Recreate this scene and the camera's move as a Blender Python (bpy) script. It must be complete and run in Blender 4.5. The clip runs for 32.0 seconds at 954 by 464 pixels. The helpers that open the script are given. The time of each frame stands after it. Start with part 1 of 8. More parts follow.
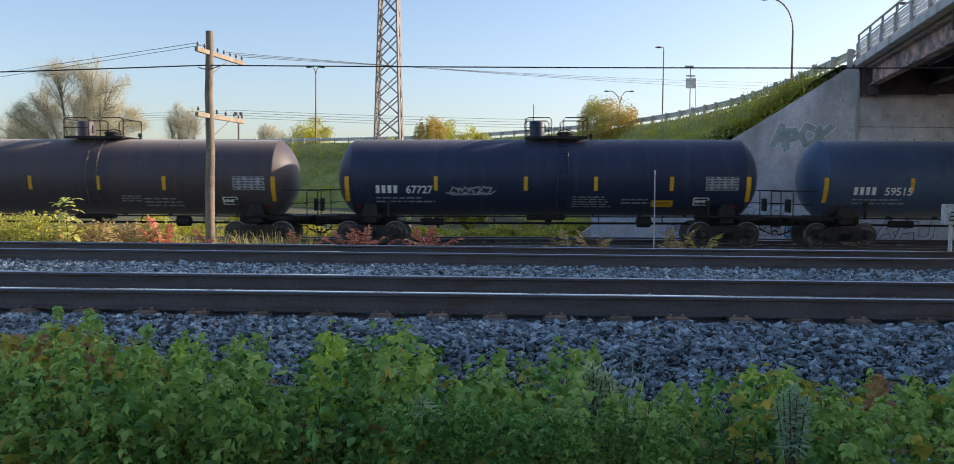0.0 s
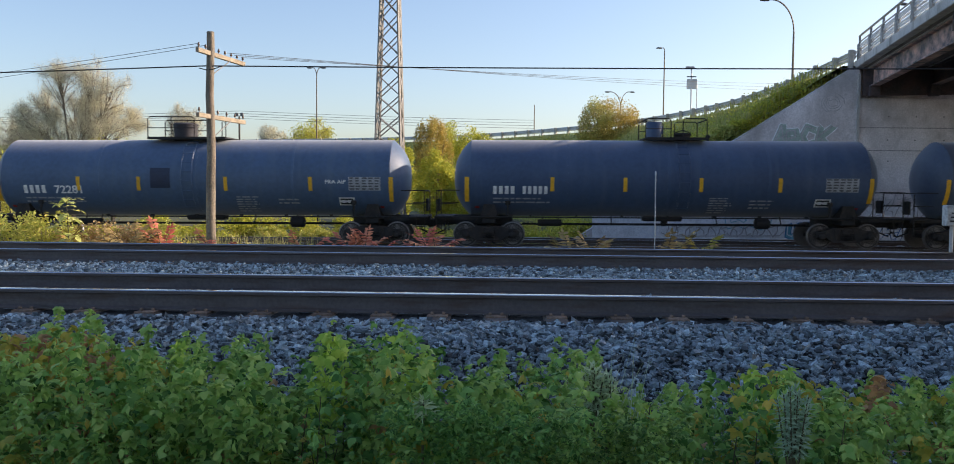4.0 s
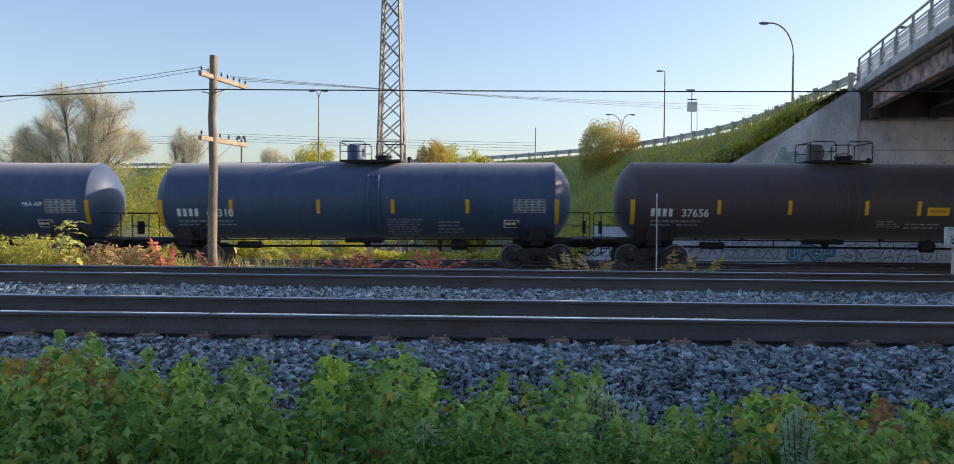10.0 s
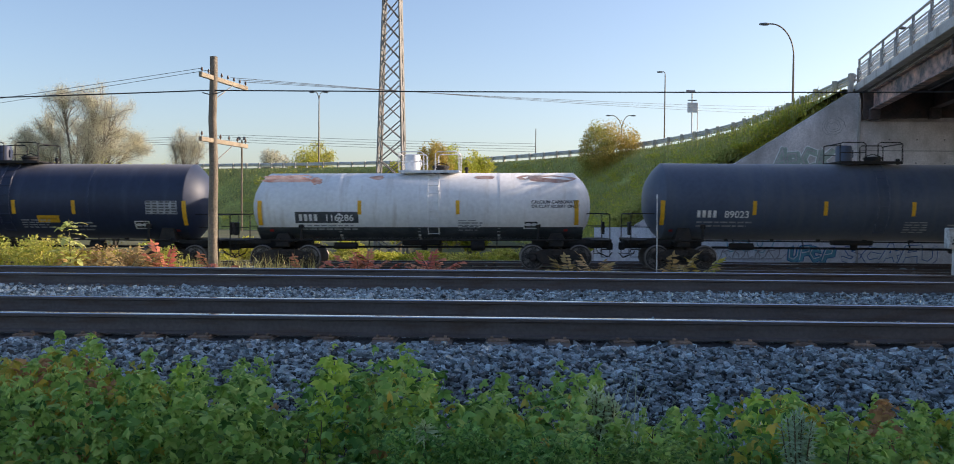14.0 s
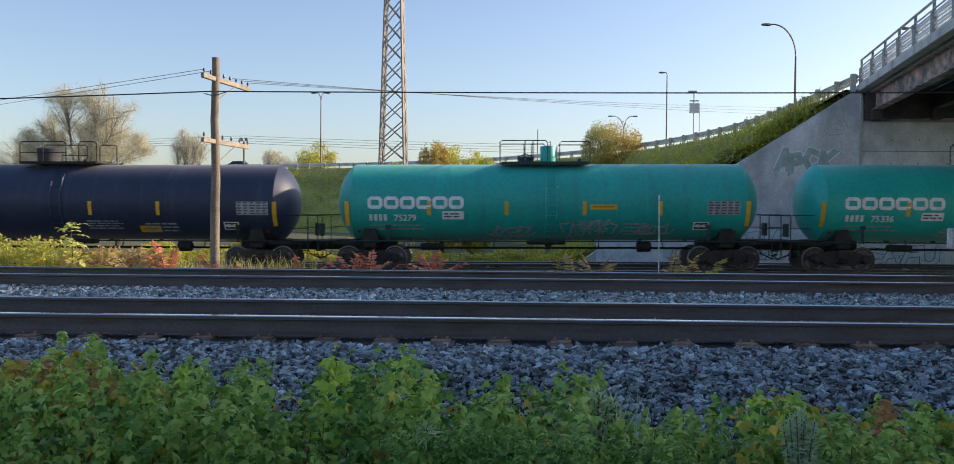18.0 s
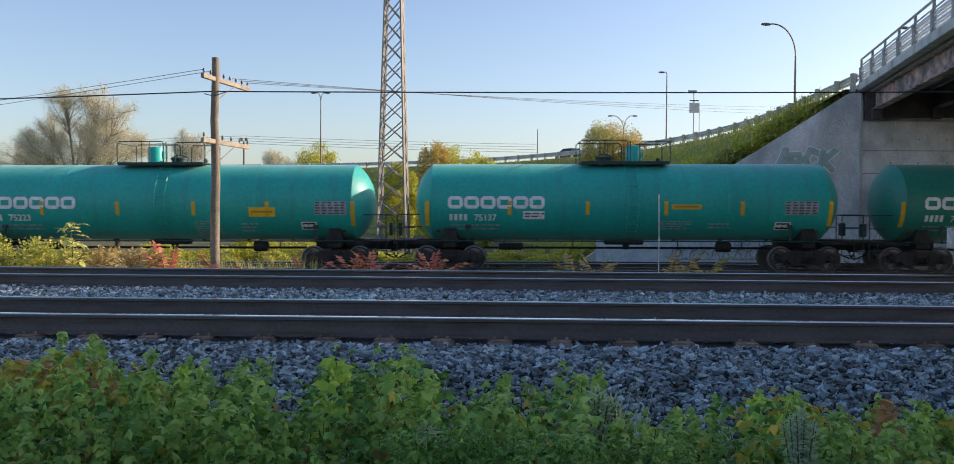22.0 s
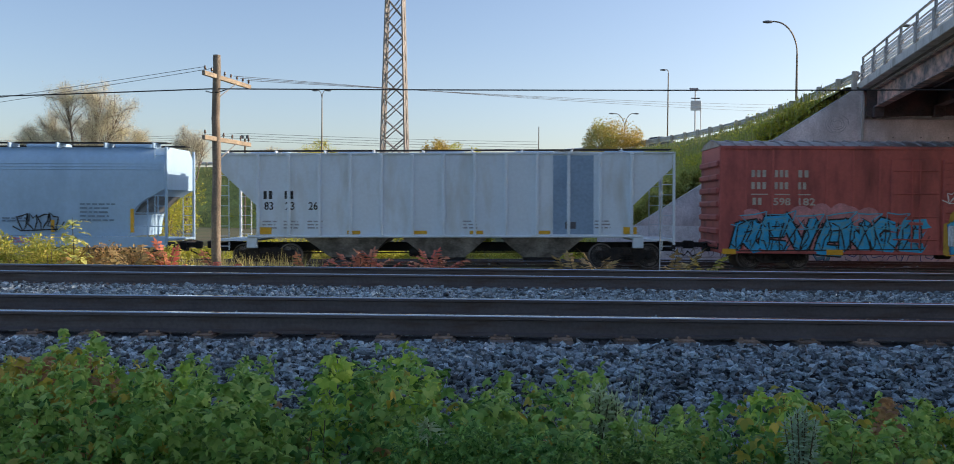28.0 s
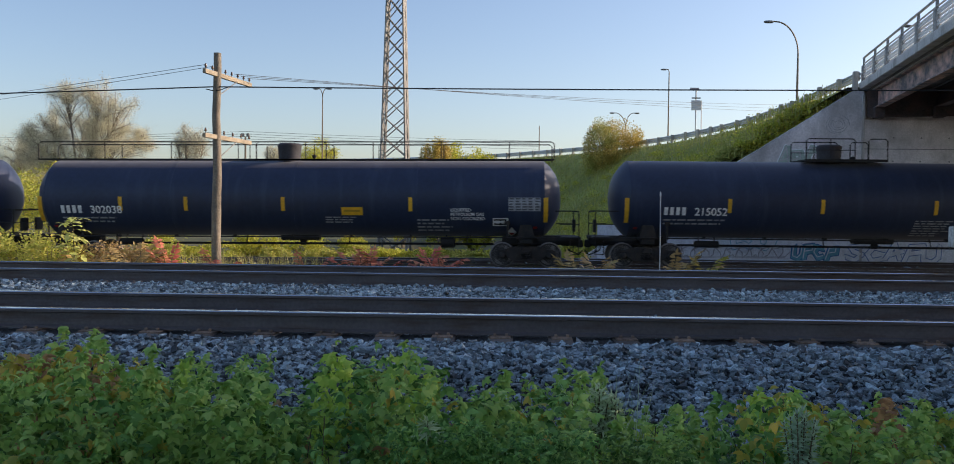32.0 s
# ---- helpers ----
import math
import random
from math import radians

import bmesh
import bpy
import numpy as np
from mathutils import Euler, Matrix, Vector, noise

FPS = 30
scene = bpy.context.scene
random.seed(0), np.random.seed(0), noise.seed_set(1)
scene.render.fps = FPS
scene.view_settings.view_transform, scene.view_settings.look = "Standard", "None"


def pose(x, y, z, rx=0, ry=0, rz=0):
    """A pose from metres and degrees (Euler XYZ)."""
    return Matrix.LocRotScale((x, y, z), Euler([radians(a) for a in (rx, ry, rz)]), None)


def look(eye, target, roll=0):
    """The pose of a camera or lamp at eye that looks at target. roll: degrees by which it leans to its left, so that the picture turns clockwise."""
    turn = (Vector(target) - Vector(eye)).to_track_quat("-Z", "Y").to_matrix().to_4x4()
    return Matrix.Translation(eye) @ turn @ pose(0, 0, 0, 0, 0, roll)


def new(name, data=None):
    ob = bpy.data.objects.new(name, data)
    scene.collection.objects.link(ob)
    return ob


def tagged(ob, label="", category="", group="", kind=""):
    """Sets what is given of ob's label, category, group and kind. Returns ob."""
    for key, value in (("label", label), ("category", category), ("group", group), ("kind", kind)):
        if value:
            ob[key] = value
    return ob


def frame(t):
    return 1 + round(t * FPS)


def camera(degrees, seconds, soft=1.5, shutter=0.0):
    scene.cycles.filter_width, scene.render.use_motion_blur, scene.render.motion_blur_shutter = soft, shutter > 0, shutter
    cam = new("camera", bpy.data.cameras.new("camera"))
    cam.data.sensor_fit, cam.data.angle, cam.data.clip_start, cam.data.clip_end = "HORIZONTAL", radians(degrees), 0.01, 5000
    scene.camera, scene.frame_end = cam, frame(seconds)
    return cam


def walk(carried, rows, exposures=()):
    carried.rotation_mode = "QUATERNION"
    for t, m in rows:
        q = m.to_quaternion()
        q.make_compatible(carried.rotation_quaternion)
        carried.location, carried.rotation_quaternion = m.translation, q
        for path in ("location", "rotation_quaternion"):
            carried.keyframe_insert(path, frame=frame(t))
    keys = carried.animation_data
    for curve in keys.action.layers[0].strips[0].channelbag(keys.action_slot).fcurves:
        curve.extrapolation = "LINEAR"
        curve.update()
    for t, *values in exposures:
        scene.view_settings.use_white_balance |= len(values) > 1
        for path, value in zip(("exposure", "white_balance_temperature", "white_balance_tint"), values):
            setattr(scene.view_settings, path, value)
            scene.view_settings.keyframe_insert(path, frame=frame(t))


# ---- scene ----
# ---------------------------------------------------------------- camera
cam = camera(58.5, 32.0, 0.92, 0.1)
EYE = (0.0, 0.0, 1.0)


def aim(yaw, pitch, roll):
    """Camera pose from its turn to the left, its upward tilt and its lean, in degrees."""
    return pose(*EYE, 90 + pitch, 0, yaw) @ pose(0, 0, 0, 0, 0, roll)


TURNS = (
    (0, 1.47, -3.02, 0.52), (1, 1.47, -3.02, 0.53), (2, 1.50, -3.01, 0.55), (3, 1.51, -2.99, 0.55), (3.5, 1.52, -2.98, 0.55),
    (5.5, 1.52, -2.97, 0.55), (6, 1.54, -2.96, 0.51), (6.5, 1.56, -2.84, 0.48), (7, 1.58, -2.51, 0.47), (7.5, 1.61, -2.26, 0.45),
    (8, 1.62, -1.73, 0.43), (8.5, 1.62, -1.72, 0.45), (9, 1.61, -1.60, 0.47), (9.5, 1.61, -1.49, 0.47), (10, 1.63, -1.47, 0.49),
    (11, 1.65, -1.45, 0.52), (12, 1.65, -1.45, 0.52), (13, 1.65, -1.44, 0.50), (14, 1.65, -1.41, 0.47), (14.5, 1.68, -1.40, 0.46),
    (16.5, 1.72, -1.38, 0.45), (17, 1.76, -1.36, 0.44), (18, 1.78, -1.36, 0.44), (19, 1.78, -1.37, 0.42), (20, 1.79, -1.35, 0.39),
    (21, 1.78, -1.35, 0.39), (22, 1.78, -1.37, 0.39), (23, 1.79, -1.38, 0.36), (24, 1.80, -1.41, 0.34), (25, 1.82, -1.47, 0.35),
    (25.5, 1.83, -1.50, 0.38), (27.5, 1.84, -1.52, 0.41), (28, 1.85, -1.53, 0.44), (29, 1.85, -1.56, 0.51), (30, 1.87, -1.57, 0.58),
    (31, 1.88, -1.59, 0.62), (32, 1.86, -1.60, 0.65),
)
EXPOSURE = 0.40
walk(cam, [(t, aim(y, p, r)) for t, y, p, r in TURNS],
     [(t, EXPOSURE + e, 6260, 17) for t, e in ((0, 0.06), (6, 0.06), (14, 0.0), (24, -0.02), (28, -0.13), (32, -0.15))])

# ---------------------------------------------------------------- light
SUN_DIR = Vector((0.92, 0.27, 0.37)).normalized()
SUN_EL = math.asin(SUN_DIR.z)
world = bpy.data.worlds.new("sky")
scene.world = world
world.use_nodes = True
wn = world.node_tree
sky = wn.nodes.new("ShaderNodeTexSky")
sky.sky_type = "NISHITA"
sky.sun_disc = False
sky.sun_elevation = SUN_EL
sky.sun_rotation = math.atan2(SUN_DIR.x, SUN_DIR.y)
sky.air_density, sky.dust_density, sky.ozone_density = 1.0, 1.45, 1.6
bg = wn.nodes["Background"]
bg.inputs["Strength"].default_value = 0.15
wn.links.new(sky.outputs[0], bg.inputs["Color"])
sun_data = bpy.data.lights.new("sun", "SUN")
sun_data.energy, sun_data.angle, sun_data.color = 5.0, radians(0.5), (1.0, 0.83, 0.62)
sun = new("sun", sun_data)
sun.matrix_world = look(SUN_DIR * 100, (0, 0, 0))


# ---------------------------------------------------------------- materials
def paint(name, color, rough=0.5, metal=0.0, vary=0.12, scale=3.0, fine=40.0, bump=0.15, spec=0.5, coords="Object",
          stain=None, stain_amount=0.35, stain_scale=(1.0, 1.0, 1.0), random_hue=0.0, island=0.0, dust=0.0):
    """A surface with a slow and a fine variation of tone, an optional stain colour and a fine relief."""
    m = bpy.data.materials.new(name)
    m.use_nodes = True
    n, l = m.node_tree.nodes, m.node_tree.links
    b = n["Principled BSDF"]
    b.inputs["Roughness"].default_value, b.inputs["Metallic"].default_value = rough, metal
    b.inputs["Specular IOR Level"].default_value = spec
    if dust:
        b.inputs["Sheen Weight"].default_value, b.inputs["Sheen Roughness"].default_value = dust, 0.45
        b.inputs["Sheen Tint"].default_value = (1.0, 0.97, 0.92, 1)
    tc = n.new("ShaderNodeTexCoord")
    slow, quick = n.new("ShaderNodeTexNoise"), n.new("ShaderNodeTexNoise")
    for node, s in ((slow, scale), (quick, fine)):
        node.inputs["Scale"].default_value = s
        node.inputs["Detail"].default_value = 5
        l.new(tc.outputs[coords], node.inputs["Vector"])
    add = n.new("ShaderNodeMath")
    add.operation = "ADD"
    l.new(slow.outputs[0], add.inputs[0])
    l.new(quick.outputs[0], add.inputs[1])
    ramp = n.new("ShaderNodeMapRange")
    ramp.inputs["From Min"].default_value, ramp.inputs["From Max"].default_value = 0.65, 1.35
    ramp.inputs["To Min"].default_value, ramp.inputs["To Max"].default_value = 1 - vary * 1.6, 1 + vary * 1.6
    l.new(add.outputs[0], ramp.inputs[0])
    hsv = n.new("ShaderNodeHueSaturation")
    hsv.inputs["Color"].default_value = (*color, 1)
    value = ramp.outputs[0]
    source = None
    if island:
        source = n.new("ShaderNodeNewGeometry").outputs["Random Per Island"]
    elif random_hue:
        source = n.new("ShaderNodeObjectInfo").outputs["Random"]
    if source is not None:
        k = island or random_hue
        r2 = n.new("ShaderNodeMapRange")
        r2.inputs["To Min"].default_value, r2.inputs["To Max"].default_value = 1 - k, 1 + k
        l.new(source, r2.inputs[0])
        mul = n.new("ShaderNodeMath")
        mul.operation = "MULTIPLY"
        l.new(value, mul.inputs[0])
        l.new(r2.outputs[0], mul.inputs[1])
        value = mul.outputs[0]
    l.new(value, hsv.inputs["Value"])
    out = hsv.outputs[0]
    if stain:
        mp = n.new("ShaderNodeMapping")
        mp.inputs["Scale"].default_value = stain_scale
        l.new(tc.outputs[coords], mp.inputs[0])
        sn = n.new("ShaderNodeTexNoise")
        sn.inputs["Scale"].default_value, sn.inputs["Detail"].default_value = 1.0, 7
        sn.inputs["Roughness"].default_value = 0.62
        l.new(mp.outputs[0], sn.inputs["Vector"])
        sr = n.new("ShaderNodeMapRange")
        sr.inputs["From Min"].default_value, sr.inputs["From Max"].default_value = 0.62 - stain_amount * 0.4, 0.75
        l.new(sn.outputs[0], sr.inputs[0])
        mix = n.new("ShaderNodeMix")
        mix.data_type = "RGBA"
        l.new(sr.outputs[0], mix.inputs["Factor"])
        l.new(out, mix.inputs["A"])
        mix.inputs["B"].default_value = (*stain, 1)
        out = mix.outputs["Result"]
    l.new(out, b.inputs["Base Color"])
    if bump:
        bp = n.new("ShaderNodeBump")
        bp.inputs["Strength"].default_value, bp.inputs["Distance"].default_value = bump, 0.02
        l.new(quick.outputs[0], bp.inputs["Height"])
        l.new(bp.outputs[0], b.inputs["Normal"])
    return m


def leafy(name, color, other, rough=0.55, translucent=0.35, spread=0.5, by_object=True):
    """Leaves: each one between two colours, light shines through."""
    m = bpy.data.materials.new(name)
    m.use_nodes = True
    n, l = m.node_tree.nodes, m.node_tree.links
    b = n["Principled BSDF"]
    b.inputs["Roughness"].default_value = rough
    b.inputs["Specular IOR Level"].default_value = 0.2
    rnd = n.new("ShaderNodeObjectInfo").outputs["Random"] if by_object else n.new("ShaderNodeNewGeometry").outputs["Random Per Island"]
    tc = n.new("ShaderNodeTexCoord")
    nz = n.new("ShaderNodeTexNoise")
    nz.inputs["Scale"].default_value = 18
    l.new(tc.outputs["Object"], nz.inputs["Vector"])
    mixf = n.new("ShaderNodeMath")
    mixf.operation = "MULTIPLY_ADD"
    l.new(nz.outputs[0], mixf.inputs[0])
    mixf.inputs[1].default_value = 0.5
    pw = n.new("ShaderNodeMath")
    pw.operation = "POWER"
    l.new(rnd, pw.inputs[0])
    pw.inputs[1].default_value = 1 / max(spread, 0.05)
    off = n.new("ShaderNodeMath")
    off.operation = "SUBTRACT"
    l.new(pw.outputs[0], off.inputs[0])
    off.inputs[1].default_value = 0.25
    l.new(off.outputs[0], mixf.inputs[2])
    mixf.use_clamp = True
    mix = n.new("ShaderNodeMix")
    mix.data_type = "RGBA"
    l.new(mixf.outputs[0], mix.inputs["Factor"])
    mix.inputs["A"].default_value, mix.inputs["B"].default_value = (*color, 1), (*other, 1)
    l.new(mix.outputs["Result"], b.inputs["Base Color"])
    tr = n.new("ShaderNodeBsdfTranslucent")
    l.new(mix.outputs["Result"], tr.inputs["Color"])
    sh = n.new("ShaderNodeMixShader")
    sh.inputs[0].default_value = translucent
    l.new(b.outputs[0], sh.inputs[1])
    l.new(tr.outputs[0], sh.inputs[2])
    l.new(sh.outputs[0], n["Material Output"].inputs["Surface"])
    return m


M_DIRT = paint("dirt_and_grass", (0.09, 0.085, 0.04), 0.95, vary=0.35, scale=0.35, fine=9, bump=0.6, stain=(0.06, 0.09, 0.025), stain_amount=0.6, stain_scale=(0.3, 0.3, 0.3))
# near-black colour stands in for shade in the gaps between the stones
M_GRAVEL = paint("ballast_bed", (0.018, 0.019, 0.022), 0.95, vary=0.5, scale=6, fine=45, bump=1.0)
M_STONE = paint("ballast_stone", (0.205, 0.25, 0.272), 0.6, vary=0.4, scale=4, fine=60, bump=0.3, island=0.95)
# same stone, lightened in colour for the open light on the flat strip
M_STONE_LIT = paint("fresh_ballast_stone", (0.27, 0.325, 0.345), 0.6, vary=0.35, scale=4, fine=60, bump=0.3, island=0.8)
M_RAIL = paint("rusty_rail_steel", (0.128, 0.11, 0.106), 0.7, 0.2, vary=0.15, scale=2, fine=30, bump=0.05, stain=(0.09, 0.05, 0.03), stain_amount=0.3, stain_scale=(1, 6, 8))
M_RAILTOP = paint("polished_rail_head", (0.86, 0.86, 0.86), 0.11, 1.0, vary=0.08, scale=2, fine=20, bump=0.0)
M_TIE = paint("creosoted_timber", (0.14, 0.115, 0.10), 0.9, vary=0.35, scale=2, fine=25, bump=0.7, random_hue=0.3, stain=(0.16, 0.13, 0.1), stain_scale=(6, 1, 6))
M_PLATE = paint("rusty_tie_plate", (0.26, 0.18, 0.13), 0.85, 0.2, vary=0.3, scale=5, fine=40, random_hue=0.35)
M_CONC = paint("weathered_concrete", (0.80, 0.765, 0.775), 0.9, vary=0.16, scale=0.6, fine=14, bump=0.25, stain=(0.36, 0.34, 0.33), stain_amount=0.5, stain_scale=(0.7, 1.2, 0.5))
M_CONC2 = paint("pale_concrete", (0.60, 0.59, 0.58), 0.9, vary=0.12, scale=1.2, fine=18, bump=0.2, stain=(0.25, 0.23, 0.2), stain_amount=0.3, stain_scale=(2, 2, 0.6))
# rust-stained steel, its colour also deepened for the shade under the deck
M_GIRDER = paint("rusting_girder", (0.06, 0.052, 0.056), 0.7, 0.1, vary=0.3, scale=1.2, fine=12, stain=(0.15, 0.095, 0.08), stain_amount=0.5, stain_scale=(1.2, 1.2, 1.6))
M_RAILPOST = paint("grey_railing_post", (0.34, 0.34, 0.33), 0.7, 0.1, vary=0.2, scale=2, fine=20, bump=0.1)
# random stains on concrete; under-deck shade is put into its dark base
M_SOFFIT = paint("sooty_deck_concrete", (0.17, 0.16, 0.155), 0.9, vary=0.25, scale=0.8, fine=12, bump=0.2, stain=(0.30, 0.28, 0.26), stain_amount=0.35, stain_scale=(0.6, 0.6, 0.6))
M_RUSTWEB = paint("peeling_girder_paint", (0.13, 0.125, 0.145), 0.75, 0.0, vary=0.25, scale=1.2, fine=9, bump=0.2, stain=(0.95, 0.58, 0.48), stain_amount=0.55, stain_scale=(1.3, 1.3, 2.2))
M_GALV = paint("galvanised_steel", (0.50, 0.51, 0.52), 0.45, 0.8, vary=0.12, scale=2, fine=30, bump=0.05)
M_TOWER = paint("dull_tower_steel", (0.25, 0.235, 0.21), 0.6, 0.3, vary=0.2, scale=1.5, fine=20, bump=0.05)
M_GUARD = paint("weathered_guardrail", (0.62, 0.63, 0.64), 0.5, 0.3, vary=0.15, scale=1, fine=20, bump=0.05)
M_POLEWOOD = paint("weathered_pole_wood", (0.25, 0.21, 0.155), 0.9, vary=0.3, scale=2.5, fine=22, bump=0.8, stain=(0.16, 0.12, 0.09), stain_amount=0.5, stain_scale=(9, 9, 0.7))
M_ARMWOOD = paint("pale_crossarm_wood", (0.33, 0.27, 0.19), 0.85, vary=0.25, scale=3, fine=30, bump=0.5)
M_WOODPOST = paint("grey_guard_post", (0.50, 0.47, 0.42), 0.9, vary=0.2, scale=3, fine=30, bump=0.4, random_hue=0.15)
M_BLACK = paint("black_cable", (0.012, 0.013, 0.014), 0.5, vary=0.1, bump=0)
M_WIRE = paint("copper_wire", (0.07, 0.065, 0.06), 0.6, 0.3, vary=0.1, bump=0)
M_GLASSINS = paint("brown_insulator", (0.13, 0.08, 0.05), 0.25, vary=0.1, bump=0)
M_LAMPPOST = paint("dull_lamp_post", (0.20, 0.16, 0.11), 0.6, 0.3, vary=0.15, bump=0.05)
M_LAMPHEAD = paint("lamp_head_metal", (0.16, 0.16, 0.16), 0.5, 0.4, vary=0.1, bump=0)
M_ASPHALT = paint("asphalt", (0.05, 0.05, 0.052), 0.9, vary=0.2, scale=1, fine=40, bump=0.3)
M_GRASS = paint("embankment_grass", (0.27, 0.30, 0.085), 0.95, vary=0.4, scale=0.35, fine=3.5, bump=0.9, stain=(0.28, 0.27, 0.075), stain_amount=0.45, stain_scale=(0.25, 0.25, 0.25))
M_UNDER = paint("sooty_underframe", (0.017, 0.016, 0.016), 0.75, 0.1, vary=0.35, scale=3, fine=25, bump=0.2, stain=(0.05, 0.035, 0.025), stain_amount=0.3, stain_scale=(2, 2, 2))
M_TRUCK = paint("dusty_cast_steel", (0.03, 0.026, 0.024), 0.8, 0.1, vary=0.35, scale=4, fine=30, bump=0.3, stain=(0.08, 0.055, 0.04), stain_amount=0.35, stain_scale=(3, 3, 3), random_hue=0.25)
M_WHEEL = paint("wheel_steel", (0.032, 0.028, 0.027), 0.7, 0.1, vary=0.3, scale=4, fine=30, bump=0.1)
M_TREAD = paint("worn_wheel_rim", (0.22, 0.20, 0.19), 0.45, 0.8, vary=0.15, bump=0)
M_YELLOW = paint("yellow_reflector", (0.78, 0.42, 0.02), 0.5, vary=0.12, scale=6, fine=60, bump=0, random_hue=0.12)
M_OCHRE = paint("ochre_print", (0.45, 0.24, 0.02), 0.5, vary=0.12, bump=0)
M_WHITE = paint("white_stencil", (0.82, 0.82, 0.81), 0.6, vary=0.15, scale=5, fine=50, bump=0)
M_FADED = paint("faded_stencil", (0.36, 0.37, 0.39), 0.7, vary=0.3, scale=5, fine=60, bump=0)
M_BLUEINK = paint("faded_blue_stencil", (0.17, 0.25, 0.34), 0.6, vary=0.2, bump=0)
M_PANEL = paint("pale_data_panel", (0.36, 0.37, 0.39), 0.7, vary=0.25, scale=6, fine=70, bump=0)
M_PLAQUE = paint("grey_data_panel", (0.10, 0.10, 0.11), 0.6, vary=0.25, scale=6, fine=70, bump=0)
M_BLACKP = paint("black_stencil", (0.015, 0.015, 0.017), 0.5, vary=0.1, bump=0)
M_RED = paint("red_mark", (0.45, 0.03, 0.025), 0.5, vary=0.1, bump=0)


# ---------------------------------------------------------------- building blocks
class Shape:
    """Collects rounded boxes, tubes and turned bodies into one mesh."""

    def __init__(self):
        self.v, self.f, self.s, self.k = [], [], [], []

    def add(self, verts, faces, smooth=False, slot=0):
        o = len(self.v)
        self.v += [tuple(p) for p in verts]
        self.f += [tuple(i + o for i in f) for f in faces]
        self.s += [smooth] * len(faces)
        self.k += [slot] * len(faces)
        return self

    def box(self, cx, cy, cz, sx, sy, sz, b=0.0, m=None, slot=0):
        hx, hy, hz = sx / 2, sy / 2, sz / 2
        b = min(b, hx * 0.9, hy * 0.9, hz * 0.9)
        vs, fs = [], []
        if b <= 0:
            vs = [(x, y, z) for x in (-hx, hx) for y in (-hy, hy) for z in (-hz, hz)]
            fs = [(0, 1, 3, 2), (4, 6, 7, 5), (0, 4, 5, 1), (2, 3, 7, 6), (0, 2, 6, 4), (1, 5, 7, 3)]
        else:
            ids = {}
            for x in (-1, 1):
                for y in (-1, 1):
                    for z in (-1, 1):
                        for a in range(3):
                            p = [x * (hx - b), y * (hy - b), z * (hz - b)]
                            p[a] += (x, y, z)[a] * b
                            ids[x, y, z, a] = len(vs)
                            vs.append(tuple(p))
            for a in range(3):
                u, w = [(1, 2), (2, 0), (0, 1)][a]
                for s in (-1, 1):
                    q = []
                    for i, j in ((-1, -1), (1, -1), (1, 1), (-1, 1)):
                        c = [0, 0, 0]
                        c[a], c[u], c[w] = s, i, j
                        q.append(ids[c[0], c[1], c[2], a])
                    fs.append(tuple(q if s > 0 else q[::-1]))
                for i in (-1, 1):
                    for j in (-1, 1):
                        c0, c1 = [0, 0, 0], [0, 0, 0]
                        c0[a], c0[u], c0[w] = -1, i, j
                        c1[a], c1[u], c1[w] = 1, i, j
                        q = [ids[(*c0, u)], ids[(*c1, u)], ids[(*c1, w)], ids[(*c0, w)]]
                        fs.append(tuple(q if i * j > 0 else q[::-1]))
            for x in (-1, 1):
                for y in (-1, 1):
                    for z in (-1, 1):
                        q = [ids[x, y, z, a] for a in range(3)]
                        fs.append(tuple(q if x * y * z > 0 else q[::-1]))
        if m is not None:
            vs = [m @ Vector(p) for p in vs]
        return self.add([(p[0] + cx, p[1] + cy, p[2] + cz) for p in vs], fs, False, slot)

    def tube(self, pts, r, n=6, cap=True, slot=0, smooth=True):
        pts = [Vector(p) for p in pts]
        rs = r if isinstance(r, (list, tuple)) else [r] * len(pts)
        vs, fs = [], []
        for i, p in enumerate(pts):
            d = (pts[min(i + 1, len(pts) - 1)] - pts[max(i - 1, 0)]).normalized()
            u = d.cross(Vector((0, 0, 1)) if abs(d.z) < 0.9 else Vector((1, 0, 0))).normalized()
            w = d.cross(u)
            vs += [p + (u * math.cos(2 * math.pi * k / n) + w * math.sin(2 * math.pi * k / n)) * rs[i] for k in range(n)]
        for i in range(len(pts) - 1):
            fs += [(i * n + k, i * n + (k + 1) % n, (i + 1) * n + (k + 1) % n, (i + 1) * n + k) for k in range(n)]
        self.add(vs, fs, smooth, slot)
        if cap:
            e = (len(pts) - 1) * n
            self.add(vs, [tuple(range(n))[::-1], tuple(e + k for k in range(n))], False, slot)
        return self

    def lathe(self, prof, n=32, axis="x", at=(0, 0, 0), slot=0, smooth=True):
        """prof: (along, radius) pairs."""
        vs, fs = [], []
        for a, r in prof:
            for k in range(n):
                c, s = r * math.cos(2 * math.pi * k / n), r * math.sin(2 * math.pi * k / n)
                p = (a, c, s) if axis == "x" else (s, a, c) if axis == "y" else (c, s, a)
                vs.append((p[0] + at[0], p[1] + at[1], p[2] + at[2]))
        for i in range(len(prof) - 1):
            fs += [(i * n + k, i * n + (k + 1) % n, (i + 1) * n + (k + 1) % n, (i + 1) * n + k) for k in range(n)]
        e = (len(prof) - 1) * n
